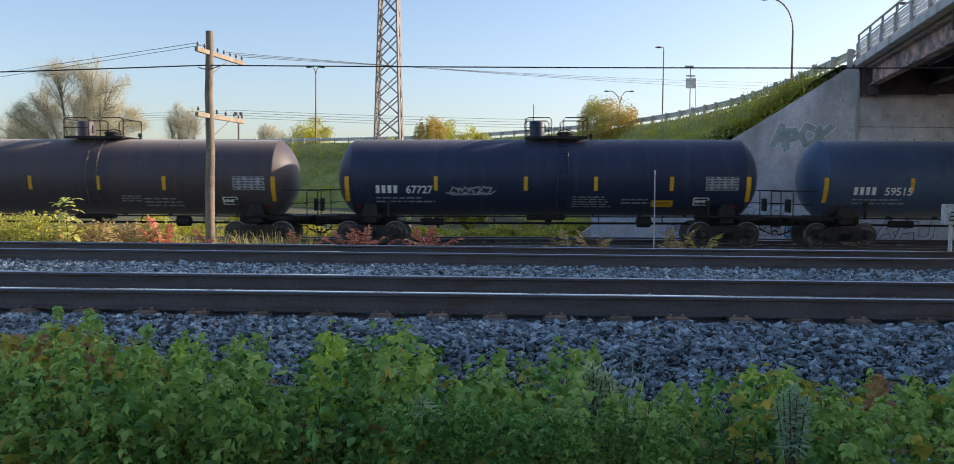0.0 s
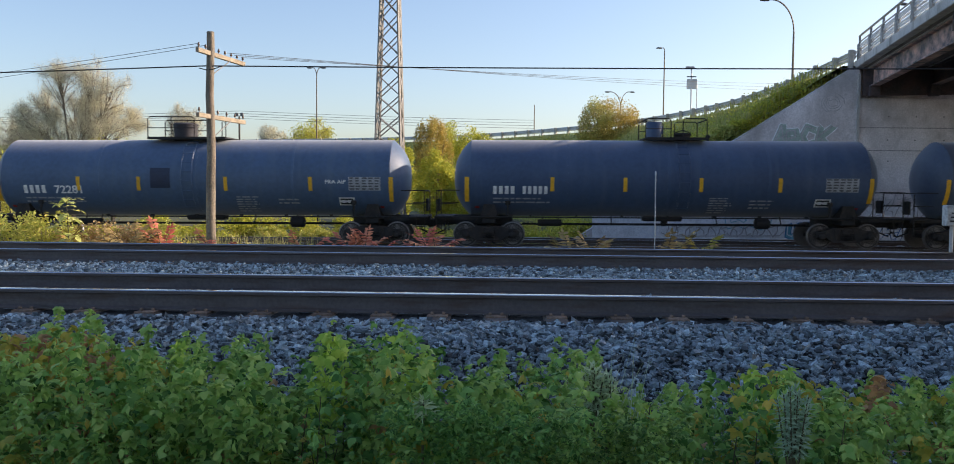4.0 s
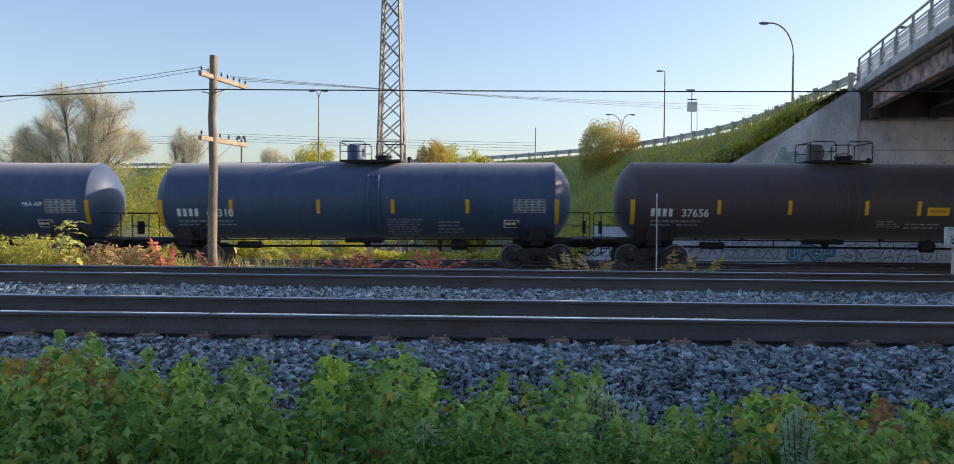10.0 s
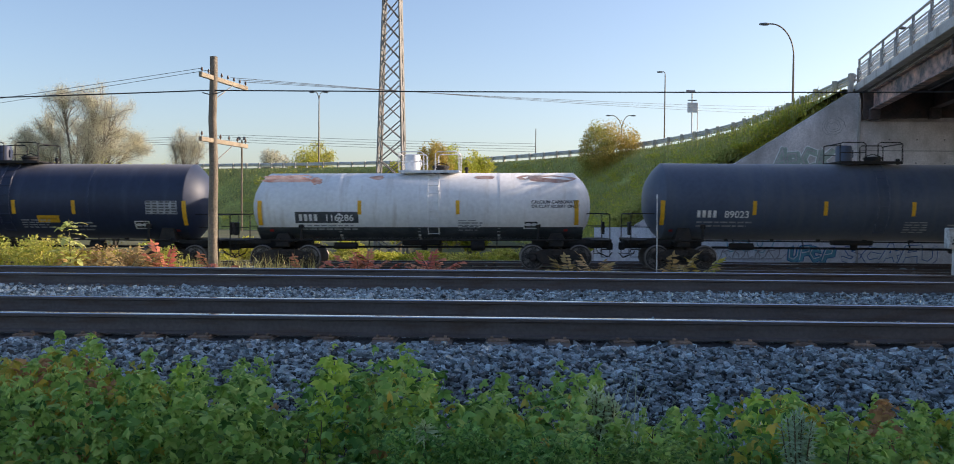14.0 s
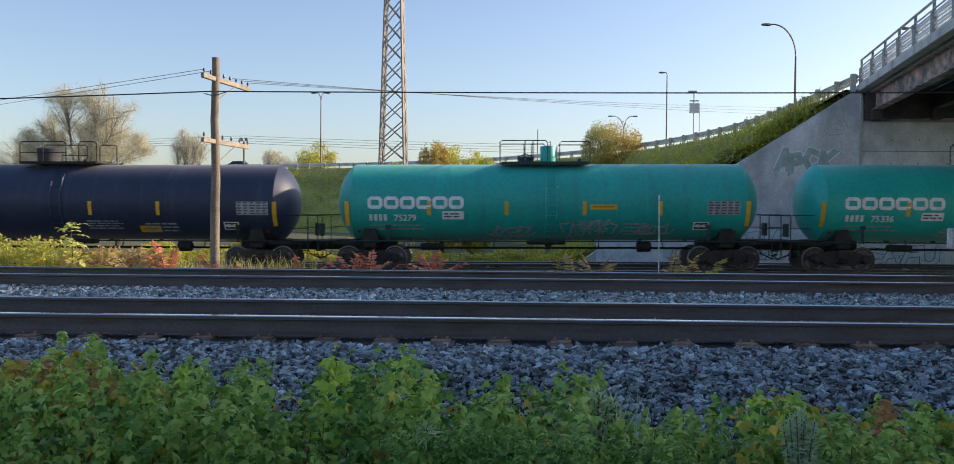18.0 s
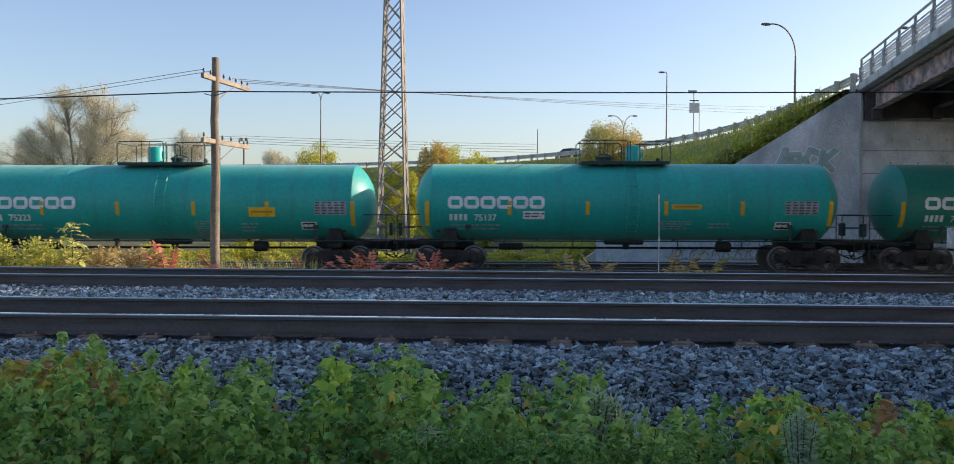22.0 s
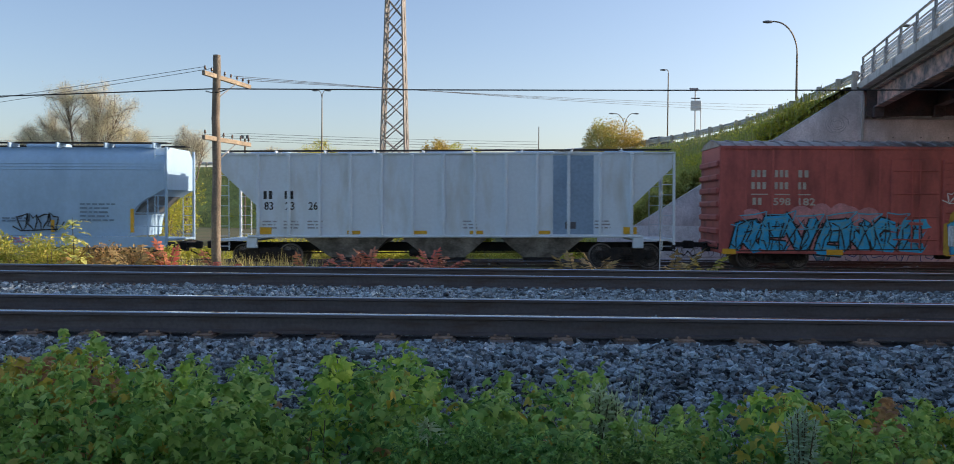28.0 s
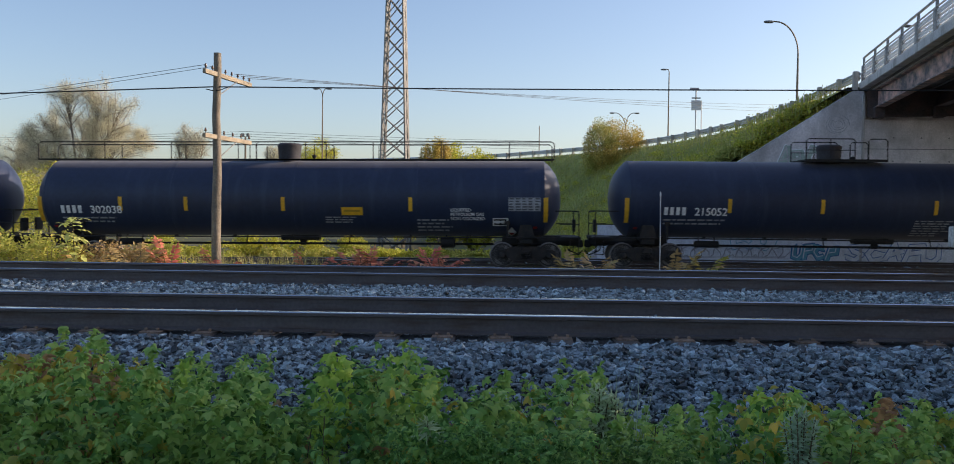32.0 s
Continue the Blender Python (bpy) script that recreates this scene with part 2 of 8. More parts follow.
        fs += [tuple(range(n))[::-1], tuple(e + k for k in range(n))]
        return self.add(vs, fs, smooth, slot)

    def prism(self, poly, y0, y1, slot=0):
        """A polygon of (x, z), counter-clockwise seen from -y, pushed from y0 to y1."""
        n = len(poly)
        vs = [(x, y0, z) for x, z in poly] + [(x, y1, z) for x, z in poly]
        fs = [tuple(range(n)), tuple(range(2 * n - 1, n - 1, -1))]
        fs += [(i, i + n, (i + 1) % n + n, (i + 1) % n) for i in range(n)]
        return self.add(vs, fs, False, slot)

    def moved(self, m):
        self.v = [tuple(m @ Vector(p)) for p in self.v]
        return self

    def mesh(self, name, *mats):
        me = bpy.data.meshes.new(name)
        me.from_pydata(self.v, [], self.f)
        for m in mats:
            me.materials.append(m)
        me.polygons.foreach_set("use_smooth", self.s)
        me.polygons.foreach_set("material_index", self.k)
        if any(self.s):
            me.set_sharp_from_angle(angle=radians(40))
        me.update()
        return me


def thing(name, label, category, at=(0, 0, 0), group="", kind="", data=None, rz=0.0):
    ob = new(name, data)
    ob.matrix_basis = pose(*at, 0, 0, rz)
    return tagged(ob, label, category, group, kind)


SMALL = ("small_stencilling", "data_panel", "close_railing", "tie_holes")


def part(name, me, parent, label="", at=(0, 0, 0), m=None):
    ob = new(name, me)
    if name in SMALL:
        tagged(ob, kind="stuff")
    ob.parent = parent
    ob.matrix_basis = m if m is not None else pose(*at)
    if label:
        tagged(ob, label)
    return ob


MADE = {}


def once(key, build):
    if key not in MADE:
        MADE[key] = build()
    return MADE[key]


# ---------------------------------------------------------------- ground and tracks
TRACK_Y = ((8.0, 9.51), (12.88, 14.39))
TRAIN_Y, TRAIN_Z = 33.2, -1.16
SIDING_Y = 37.4
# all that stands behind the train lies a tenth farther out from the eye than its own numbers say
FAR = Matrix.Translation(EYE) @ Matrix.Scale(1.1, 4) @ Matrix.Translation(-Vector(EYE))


def grade(x):
    """The far tracks dip gently towards the left."""
    f = np.clip((10.0 - x) / 30.0, 0.0, 1.0)
    return -0.2 * f * f * (3 - 2 * f)



def lerp_profile(prof, y):
    for (a, za), (b, zb) in zip(prof, prof[1:]):
        if a <= y <= b:
            return za + (zb - za) * (y - a) / (b - a)
    return prof[0][1] if y < prof[0][0] else prof[-1][1]


BED = ((4.9, -0.93), (6.75, -0.27), (7.15, -0.215), (10.4, -0.215), (11.2, -0.25), (11.95, -0.215), (15.2, -0.215), (15.7, -0.26), (18.2, -1.5))
BED2 = ((30.0, -1.75), (31.3, -1.37), (39.3, -1.37), (40.2, -1.45), (41.5, -1.75))


def ground():
    xs = sorted({*range(-60, 61, 3), -3000, -900, -300, -150, -90, 90, 150, 300, 900, 3000})
    ys = [-3000, -600, -150, -60, -20, -8, -3, 0, 2, 4, 5.5, 7, 12, 17, 18.5, 20, 22, 24, 26, 28, 30, 33, 36, 37, 38, 45, 60, 100, 200, 600, 3000]
    vs, fs = [], []
    for y in ys:
        for x in xs:
            z = -0.88 if y < 5 else -1.6 if y > 18 else -1.0 - (y - 5) / 13 * 0.6
            if abs(x) < 61 and -9 < y < 37:
                z += 0.05 * noise.noise((x * 0.4, y * 0.5, 0))
            vs.append((x, y, z))
    n = len(xs)
    for j in range(len(ys) - 1):
        fs += [(j * n + i, j * n + i + 1, (j + 1) * n + i + 1, (j + 1) * n + i) for i in range(n - 1)]
    s = Shape().add(vs, fs, True)
    thing("ground", "rough trackside ground of dirt and dry grass", "ground", kind="structure", data=s.mesh("ground", M_DIRT))


def bed(name, prof, label, dip=None):
    s = Shape()
    xs = [-600, -200, -60] + list(range(-30, 31, 2)) + [60, 200, 600]
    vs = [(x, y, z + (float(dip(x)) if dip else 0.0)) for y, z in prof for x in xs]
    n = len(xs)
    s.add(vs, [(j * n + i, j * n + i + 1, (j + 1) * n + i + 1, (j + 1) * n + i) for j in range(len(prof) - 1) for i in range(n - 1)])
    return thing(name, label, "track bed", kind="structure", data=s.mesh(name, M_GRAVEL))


def rail_mesh(dip=None):
    half = [(0.0, 0.0), (0.030, 0.0), (0.0365, -0.008), (0.0365, -0.035), (0.012, -0.045), (0.0085, -0.10), (0.012, -0.155), (0.070, -0.172), (0.070, -0.186)]
    prof = half[1:] + [(-y, z) for y, z in half[1:][::-1]]
    n = len(prof)
    s = Shape()
    xs = [-600] + (list(range(-24, 15, 2)) if dip else []) + [600]
    s.v = [(x, y, z + (float(dip(x)) if dip else 0.0)) for x in xs for y, z in prof]
    for i in range(len(xs) - 1):
        for k in range(n):
            s.f.append((i * n + k, i * n + (k + 1) % n, (i + 1) * n + (k + 1) % n, (i + 1) * n + k))
            s.s.append(False)
            s.k.append(1 if k in (0, n - 1, n - 2) else 0)
    return s.mesh("rail", M_RAIL, M_RAILTOP)


def track(label, ys, z, reach, spacing, plates, dip=None):
    t = thing("railway_track", label, "railway track", kind="structure")
    rail = once(("rail", dip is None), lambda: rail_mesh(dip))
    for y in ys:
        part("rail", rail, t, "steel rail with a bright worn head and rusty web", (0, y, z))
    tie = once("tie", lambda: Shape().box(0, 0, 0, 0.23, 2.6, 0.17, 0.012).mesh("tie", M_TIE))

    def plate_mesh():
        s = Shape().box(0, 0, 0, 0.19, 0.36, 0.018, 0.004)
        for dx in (-0.055, 0.055):
            for dy in (-0.1, 0.1):
                s.box(dx, dy, 0.02, 0.028, 0.034, 0.03, 0.006)
        return s.mesh("tie_plate", M_PLATE)

    plate = once("tie_plate", plate_mesh)
    rnd = random.Random(len(label))
    k = int(reach / spacing)
    for i in range(-k, k + 1):
        x = i * spacing + rnd.uniform(-0.03, 0.03)
        drop = float(dip(x)) if dip else 0.0
        part("tie", tie, t, "", m=pose(x, sum(ys) / 2 + rnd.uniform(-0.05, 0.05), z - 0.288 + drop, 0, 0, rnd.uniform(-1, 1)))
        for j in range(plates):
            part("tie_plate", plate, t, "", (x, ys[j], z - 0.196))


ground()
bed("track_bed", BED, "raised bed of crushed stone under two tracks, near-black for shade in the gaps")
bed("track_bed", BED2, "low bed of stone under the two far tracks, near-black for shade in the gaps", grade)
track("nearest track of long rusty steel rails on timber ties", TRACK_Y[0], 0.0, 11, 0.557, 2)
track("second track of rusty steel rails on timber ties", TRACK_Y[1], 0.0, 13, 0.557, 1)
track("lower third track on which the freight train runs", (TRAIN_Y - 0.755, TRAIN_Y + 0.755), TRAIN_Z, 26, 0.557, 0, grade)
track("empty fourth track between the train and the wall", (SIDING_Y - 0.755, SIDING_Y + 0.755), TRAIN_Z, 26, 0.557, 0, grade)

# ---------------------------------------------------------------- overpass
BRIDGE_DIR = Vector((-math.sin(radians(11.3)), -math.cos(radians(11.3)), 0))
BRIDGE_SIDE = Vector((math.cos(radians(11.3)), -math.sin(radians(11.3)), 0))
CORNER = Vector((15.1, 37.0, 0))
DECK_W, DECK_L = 13.0, 35.0
BRIDGE_M = Matrix((( BRIDGE_DIR.x, BRIDGE_SIDE.x, 0, CORNER.x), (BRIDGE_DIR.y, BRIDGE_SIDE.y, 0, CORNER.y), (0, 0, 1, 0), (0, 0, 0, 1)))


def overpass():
    """Space of the deck: u along it towards the near side, v across it to the right, z up."""
    br = thing("road_overpass", "concrete road overpass on rusting steel girders above the tracks", "bridge", kind="structure")
    L, Wd = DECK_L, DECK_W
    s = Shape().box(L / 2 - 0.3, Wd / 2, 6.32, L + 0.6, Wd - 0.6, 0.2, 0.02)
    part("deck_slab", s.moved(BRIDGE_M).mesh("deck_slab", M_SOFFIT), br, "stained concrete deck slab, coloured dark for its shaded underside")
    for v in (0.16, Wd - 0.16):
        s = Shape().box(L / 2 - 0.3, v, 6.41, L + 0.6, 0.34, 0.31, 0.02)
        part("edge_beam", s.moved(BRIDGE_M).mesh("edge_beam", M_CONC2), br, "pale concrete edge beam")
    s = Shape().box(L / 2, Wd / 2, 6.44, L, Wd - 0.7, 0.04)
    part("road_surface", s.moved(BRIDGE_M).mesh("road_surface", M_ASPHALT), br)
    for k in range(6):
        v = 0.66 + k * 2.33
        s = Shape().box(L / 2, v, 5.81, L - 0.4, 0.03, 0.70).box(L / 2, v, 6.17, L - 0.4, 0.32, 0.04).box(L / 2, v, 5.44, L - 0.4, 0.36, 0.05)
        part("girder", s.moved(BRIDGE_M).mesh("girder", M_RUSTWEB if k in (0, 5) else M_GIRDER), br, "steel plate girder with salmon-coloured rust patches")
        s = Shape().box(L / 2, v, 6.205, L - 0.4, 0.5, 0.03)
        part("haunch", s.moved(BRIDGE_M).mesh("haunch", M_CONC2), br)
        s = Shape().box(0.36, v, 5.20, 0.5, 0.40, 0.42, 0.02)
        part("bearing", s.moved(BRIDGE_M).mesh("bearing", M_GIRDER), br, "dark steel bearing block")
    for u in (0.2, 12, 24, L - 0.3):
        s = Shape().box(u, Wd / 2, 5.62 if u < 1 else 5.9, 0.1, Wd - 0.5, 1.16 if u < 1 else 0.5)
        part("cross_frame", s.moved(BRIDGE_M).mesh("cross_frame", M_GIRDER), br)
    # parapet railing on both edges
    post = once("parapet_post", lambda: Shape().box(0, 0, 0.36, 0.26, 0.16, 0.72, 0.02).box(0, 0, 0.86, 0.08, 0.08, 0.34).mesh("post", M_RAILPOST))
    for v in (0.14, Wd - 0.14):
        i = 0
        while i * 2.1 < L + 0.4:
            p = BRIDGE_M @ Vector((-0.15 + i * 2.1, v, 6.57))
            part("railing_post", post, br, "", m=pose(*p, 0, 0, 90 - 11.3))
            i += 1
        for z, r in ((7.62, 0.045), (7.36, 0.03)):
            s = Shape().tube([(-0.25, v, z), (L + 0.2, v, z)], r, 8)
            part("top_rail", s.moved(BRIDGE_M).mesh("top_rail", M_GALV), br)
        for z in (6.80, 7.14):
            s = Shape()
            for dz, dv in ((-0.12, 0), (-0.05, -0.05), (0, 0), (0.05, -0.05)):
                s.box(L / 2, v + 0.03 + dv, z + dz + 0.03, L + 0.4, 0.02, 0.07)
            part("beam_rail", s.moved(BRIDGE_M).mesh("beam_rail", M_GUARD), br, "corrugated steel guard beam")
        s = Shape()
        i = 0
        while i * 0.13 < L:
            s.box(0.1 + i * 0.13, v + 0.09, 7.0, 0.016, 0.016, 0.72)
            i += 1
        part("close_railing", s.moved(BRIDGE_M).mesh("close_railing", M_GUARD), br, "close row of thin steel bars")
    # far abutment under the deck
    ab = thing("abutment", "grey concrete abutment wall with stains and graffiti", "wall", kind="structure")
    s = Shape().box(25.3, 37.6, 1.69, 20.1, 1.2, 6.58, 0.02).box(25.3, 38.4, 5.3, 20.1, 0.6, 2.0)
    part("front_wall", s.mesh("front_wall", M_CONC), ab)
    s = Shape().prism([(3.2, -1.7), (15.24, -1.7), (15.24, 6.2), (14.85, 6.2), (3.2, -1.2)], 36.95, 37.5)
    part("wing_wall", s.mesh("wing_wall", M_CONC), ab, "sloping concrete wing wall")
    s = Shape().box(15.22, 36.93, 2.2, 0.12, 0.06, 7.6, 0.01)
    part("joint_strip", s.mesh("joint_strip", M_CONC2), ab)
    # near abutment and its bank, which close the place beside the camera
    nb = thing("near_abutment", "concrete abutment and wing wall on the near side", "wall", kind="structure")
    s = Shape().box(17.0, 1.6, 2.6, 16.0, 1.0, 6.9)
    s.prism([(9.0, -1.0), (9.0, 6.2), (8.3, 6.2), (3.5, -0.9)], 1.2, 1.7)
    part("front_wall", s.mesh("front_wall", M_CONC), nb)
    vs = [(9, 1.2, 6.3), (24, 1.2, 6.3), (5, -40, 6.3), (24, -40, 6.3), (4, 1.2, -0.9), (-9, -40, -0.9), (-4, -140, 6.3), (24, -140, 6.3), (-18, -140, -0.9)]
    s = Shape().add(vs, [(0, 2, 3, 1), (4, 5, 2, 0), (2, 6, 7, 3), (5, 8, 6, 2)])
    thing("near_embankment", "grassy road bank on the near side", "embankment", kind="structure", data=s.mesh("near_embankment", M_GRASS))


EDGE = ((14.9, 37.1), (15.2, 42), (15.5, 47), (15.5, 53), (15.0, 60), (12.6, 71), (7.6, 82), (-2.4, 95.5), (-12, 102.5), (-25, 108.5), (-45, 114), (-80, 119), (-150, 124), (-400, 130))


def edge_points(step=1.5):
    out = []
    pts = [Vector((x, y, 0)) for x, y in EDGE]
    for i in range(len(pts) - 1):
        p0, p1, p2, p3 = pts[max(i - 1, 0)], pts[i], pts[i + 1], pts[min(i + 2, len(pts) - 1)]
        n = max(1, int((p2 - p1).length / step))
        for k in range(n):
            t = k / n
            out.append(0.5 * (2 * p1 + (p2 - p0) * t + (2 * p0 - 5 * p1 + 4 * p2 - p3) * t * t + (3 * p1 - p0 - 3 * p2 + p3) * t ** 3))
    out.append(pts[-1])
    return out


def bank_frame(pts, i):
    d = (pts[min(i + 1, len(pts) - 1)] - pts[max(i - 1, 0)]).normalized()
    return Vector((-d.y, d.x, 0))  # to the left of the way, down the visible slope


def embankment():
    pts = edge_points()
    cols = (-16.0, -15.0, -1.0, -0.3, 0.3) + tuple(0.6 + 12.2 * k / 14 for k in range(1, 15))
    vs, fs = [], []
    for i, p in enumerate(pts):
        left = bank_frame(pts, i)
        for c in cols:
            q = p + left * c
            if c < -15.5:
                z = -1.6
            elif c <= 0.6:
                z = 6.38 if c < -0.5 else 6.35
            else:
                k = (c - 0.6) / 12.2
                z = 6.35 - 7.95 * k + 0.28 * noise.noise(q * 0.35) * min(1, 6 * k * (1 - k)) - 0.35 * math.sin(math.pi * k)
            vs.append((q.x, max(q.y, 37.05), z))
    n = len(cols)
    for i in range(len(pts) - 1):
        fs += [(i * n + k, (i + 1) * n + k, (i + 1) * n + k + 1, i * n + k + 1) for k in range(n - 1)]
    s = Shape().add([], [])
    s.add(vs, [f[::-1] for f in fs], True)
    thing("embankment", "tall grassy road embankment curving away", "embankment", kind="structure", data=s.mesh("embankment", M_GRASS))
    # road on top
    vs = []
    for i, p in enumerate(pts):
        left = bank_frame(pts, i)
        vs += [(*(p + left * -13.5).xy, 6.42), (*(p + left * -1.2).xy, 6.42)]
    s = Shape().add(vs, [(2 * i, 2 * i + 1, 2 * i + 3, 2 * i + 2) for i in range(len(pts) - 1)])
    thing("road", "asphalt road on the embankment top", "road", kind="structure", data=s.mesh("road", M_ASPHALT))


def guard_rail():
    g = thing("guard_rail", "steel beam guard rail on square wooden posts beside the road", "guard rail")
    pts = edge_points(1.9)
    post = once("guard_post", lambda: Shape().box(0, 0, 0.25, 0.2, 0.2, 1.04, 0.02).mesh("post", M_WOODPOST))
    beam = []
    rnd = random.Random(4)
    for i, p in enumerate(pts):
        if p.x < -70:
            break
        left = bank_frame(pts, i)
        d = math.degrees(math.atan2(left.y, left.x))
        part("post", post, g, "", m=pose(p.x, p.y, 6.27 + rnd.uniform(-0.03, 0.03), rnd.uniform(-2, 2), rnd.uniform(-2, 2), d))
        beam.append(p - left * 0.16)
    s = Shape()
    for dz, w in ((0.42, 0.0), (0.50, 0.05), (0.58, 0.0), (0.66, 0.05), (0.72, 0.0)):
        s.tube([(q.x + w, q.y - w, 6.25 + dz) for q in beam], 0.055, 4, smooth=False)
    part("beam", s.mesh("beam", M_GUARD), g, "continuous corrugated steel beam")


overpass()
embankment()
guard_rail()


# ---------------------------------------------------------------- poles, tower, lamps
def insulator(s, x, y, z):
    s.lathe([(0, 0.01), (0.05, 0.01), (0.05, 0.025), (0.07, 0.034), (0.09, 0.03), (0.10, 0.022), (0.13, 0.022), (0.14, 0.01)], 8, "z", (x, y, z), 1)


POLE = Vector((-7.52, 22.0, -1.6))


def utility_pole():
    t = thing("telegraph_pole", "weathered wooden telegraph pole with two crossarms beside the tracks", "utility pole", POLE)
    rnd = random.Random(3)
    H = 6.55
    pts = [(0.014 * math.sin(k * 0.9) + rnd.uniform(-0.008, 0.008), rnd.uniform(-0.008, 0.008), H * k / 16) for k in range(17)]
    rs = [0.135 - 0.04 * k / 16 + rnd.uniform(-0.004, 0.004) for k in range(17)]
    part("pole", Shape().tube(pts, rs, 12).mesh("pole", M_POLEWOOD), t, "cracked grey-brown round timber")
    for z, count in ((5.99, 8), (4.37, 6)):
        length = 2.6
        m = pose(0.11, 0.6, z, 0, 0, 81)
        arm = part("crossarm", Shape().box(0, 0, 0, length, 0.09, 0.115, 0.008).mesh("crossarm", M_ARMWOOD), t, "sunlit pale wooden crossarm", m=m)
        for k in range(count):
            x = -length / 2 + 0.08 + k * (length - 0.16) / (count - 1)
            if abs(x + 0.6) < 0.2:
                continue
            s = Shape()
            insulator(s, x, 0, 0.055)
            s.k = [0] * len(s.k)
            part("insulator", s.mesh("insulator", M_GLASSINS), arm)
        s = Shape().tube([(0.35, -0.06, -0.05), (-0.55, -0.06, -0.5)], 0.014, 5)
        part("brace", s.mesh("brace", M_TOWER), arm)
    s = Shape().tube([(-0.28, 0, 5.62), (-0.1, -0.05, 5.57), (0.1, -0.12, 5.57), (0.34, -0.1, 5.66)], 0.013, 5)
    part("cable_bracket", s.mesh("cable_bracket", M_BLACK), t)


def lattice_tower():
    cx, cy, z0, top = -5.85, 45.0, -1.6, 19.0
    t = thing("lattice_tower", "tall slender galvanised steel lattice tower behind the train", "tower", (cx, cy, z0))

    def half(z):
        return (1.55 - 0.052 * (z + 1.6)) / 2

    legs = [(-1, -1), (1, -1), (1, 1), (-1, 1)]
    for a, b in legs:
        s = Shape()
        p0, p1 = (a * half(z0), b * half(z0), 0), (a * half(top), b * half(top), top - z0)
        s.tube([p0, p1], 0.075, 4, smooth=False)
        part("leg", s.mesh("leg", M_TOWER), t)
    z, step = z0, 1.05
    faces = [(0, 1), (1, 2), (2, 3), (3, 0)]
    k = 0
    while z + step < top:
        for i, j in faces:
            h0, h1 = half(z), half(z + step)
            a0 = Vector((legs[i][0] * h0, legs[i][1] * h0, z - z0))
            b0 = Vector((legs[j][0] * h0, legs[j][1] * h0, z - z0))
            a1 = Vector((legs[i][0] * h1, legs[i][1] * h1, z + step - z0))
            b1 = Vector((legs[j][0] * h1, legs[j][1] * h1, z + step - z0))
            part("diagonal", Shape().tube([a0, b1], 0.032, 4, smooth=False).mesh("diagonal", M_TOWER), t)
            part("diagonal", Shape().tube([b0, a1], 0.032, 4, smooth=False).mesh("diagonal", M_TOWER), t)
        z += step
        k += 1


def wire(name, label, pts, r, mat, sag=0.0):
    out = []
    for a, b in zip(pts, pts[1:]):
        a, b = Vector(a), Vector(b)
        for k in range(24):
            f = k / 24
            p = a.lerp(b, f)
            p.z -= 4 * sag * f * (1 - f)
            out.append(p)
    out.append(Vector(pts[-1]))
    thing(name, label, "cable", data=Shape().tube(out, r, 5).mesh(name, mat))


def street_lamp(label, x, y, z, h, arms, r=0.09, bow=2.0):
    """arms: sideways reach of each arm, in metres along the picture plane of the road."""
    t = thing("street_lamp", label, "street lamp", (x, y, z), group="street lamps on the embankment")
    s = Shape().tube([(0, 0, 0), (0, 0, h * 0.45), (0, 0, h - (bow if arms else 0))], [r, r * 0.8, r * 0.6], 8)
    part("post", s.mesh("post", M_LAMPPOST), t)
    for a in arms:
        pts = []
        for k in range(13):
            q = math.pi / 2 * k / 12
            pts.append((a * (1 - math.cos(q)), 0, h - bow + bow * math.sin(q)))
        pts.append((a + 0.25 * (1 if a > 0 else -1), 0, h))
        part("arm", Shape().tube(pts, r * 0.5, 6).mesh("arm", M_LAMPPOST), t)
        e = a + 0.45 * (1 if a > 0 else -1)
        s = Shape().lathe([(-0.34, 0.04), (-0.27, 0.08), (0, 0.11), (0.27, 0.09), (0.34, 0.03)], 10, "x", (e, 0, h - 0.02))
        part("lamp_head", s.mesh("lamp_head", M_LAMPHEAD), t, "oval grey lamp head")


utility_pole()
lattice_tower()
wire("cable", "thick black cable strung along the pole line", [(-60, 22.4, 3.6), (-7.6, 21.95, 4.07)], 0.017, M_BLACK, 0.4)
wire("cable", "thick black cable strung along the pole line", [(-7.6, 21.95, 4.07), (42, 21.0, 4.42)], 0.017, M_BLACK, 0.16)
street_lamp("tall curved street lamp rising behind the bank", 20.15, 60.0, 6.4, 7.75, (-1.6,), 0.1, 2.2)
street_lamp("curved street lamp on the far side of the overpass", 29.9, 60.0, 6.4, 7.5, (-1.9,), 0.1, 2.0)
street_lamp("plain tall lamp post with a small head", 18.85, 100.0, 6.4, 10.95, (-0.18,), 0.1, 0.35)
street_lamp("double-armed street lamp beyond the bank", 16.4, 118.0, -1.6, 15.9, (-1.4, 1.1), 0.11, 2.0)
street_lamp("slender double-headed street lamp beyond the train", -24.2, 112.0, 6.4, 10.1, (-0.5, 0.45), 0.11, 1.2)


# ---------------------------------------------------------------- freight train
def travel(t):
    """How far the train has rolled to the left since the start."""
    return 16.589 * t + 0.008984 * t * t


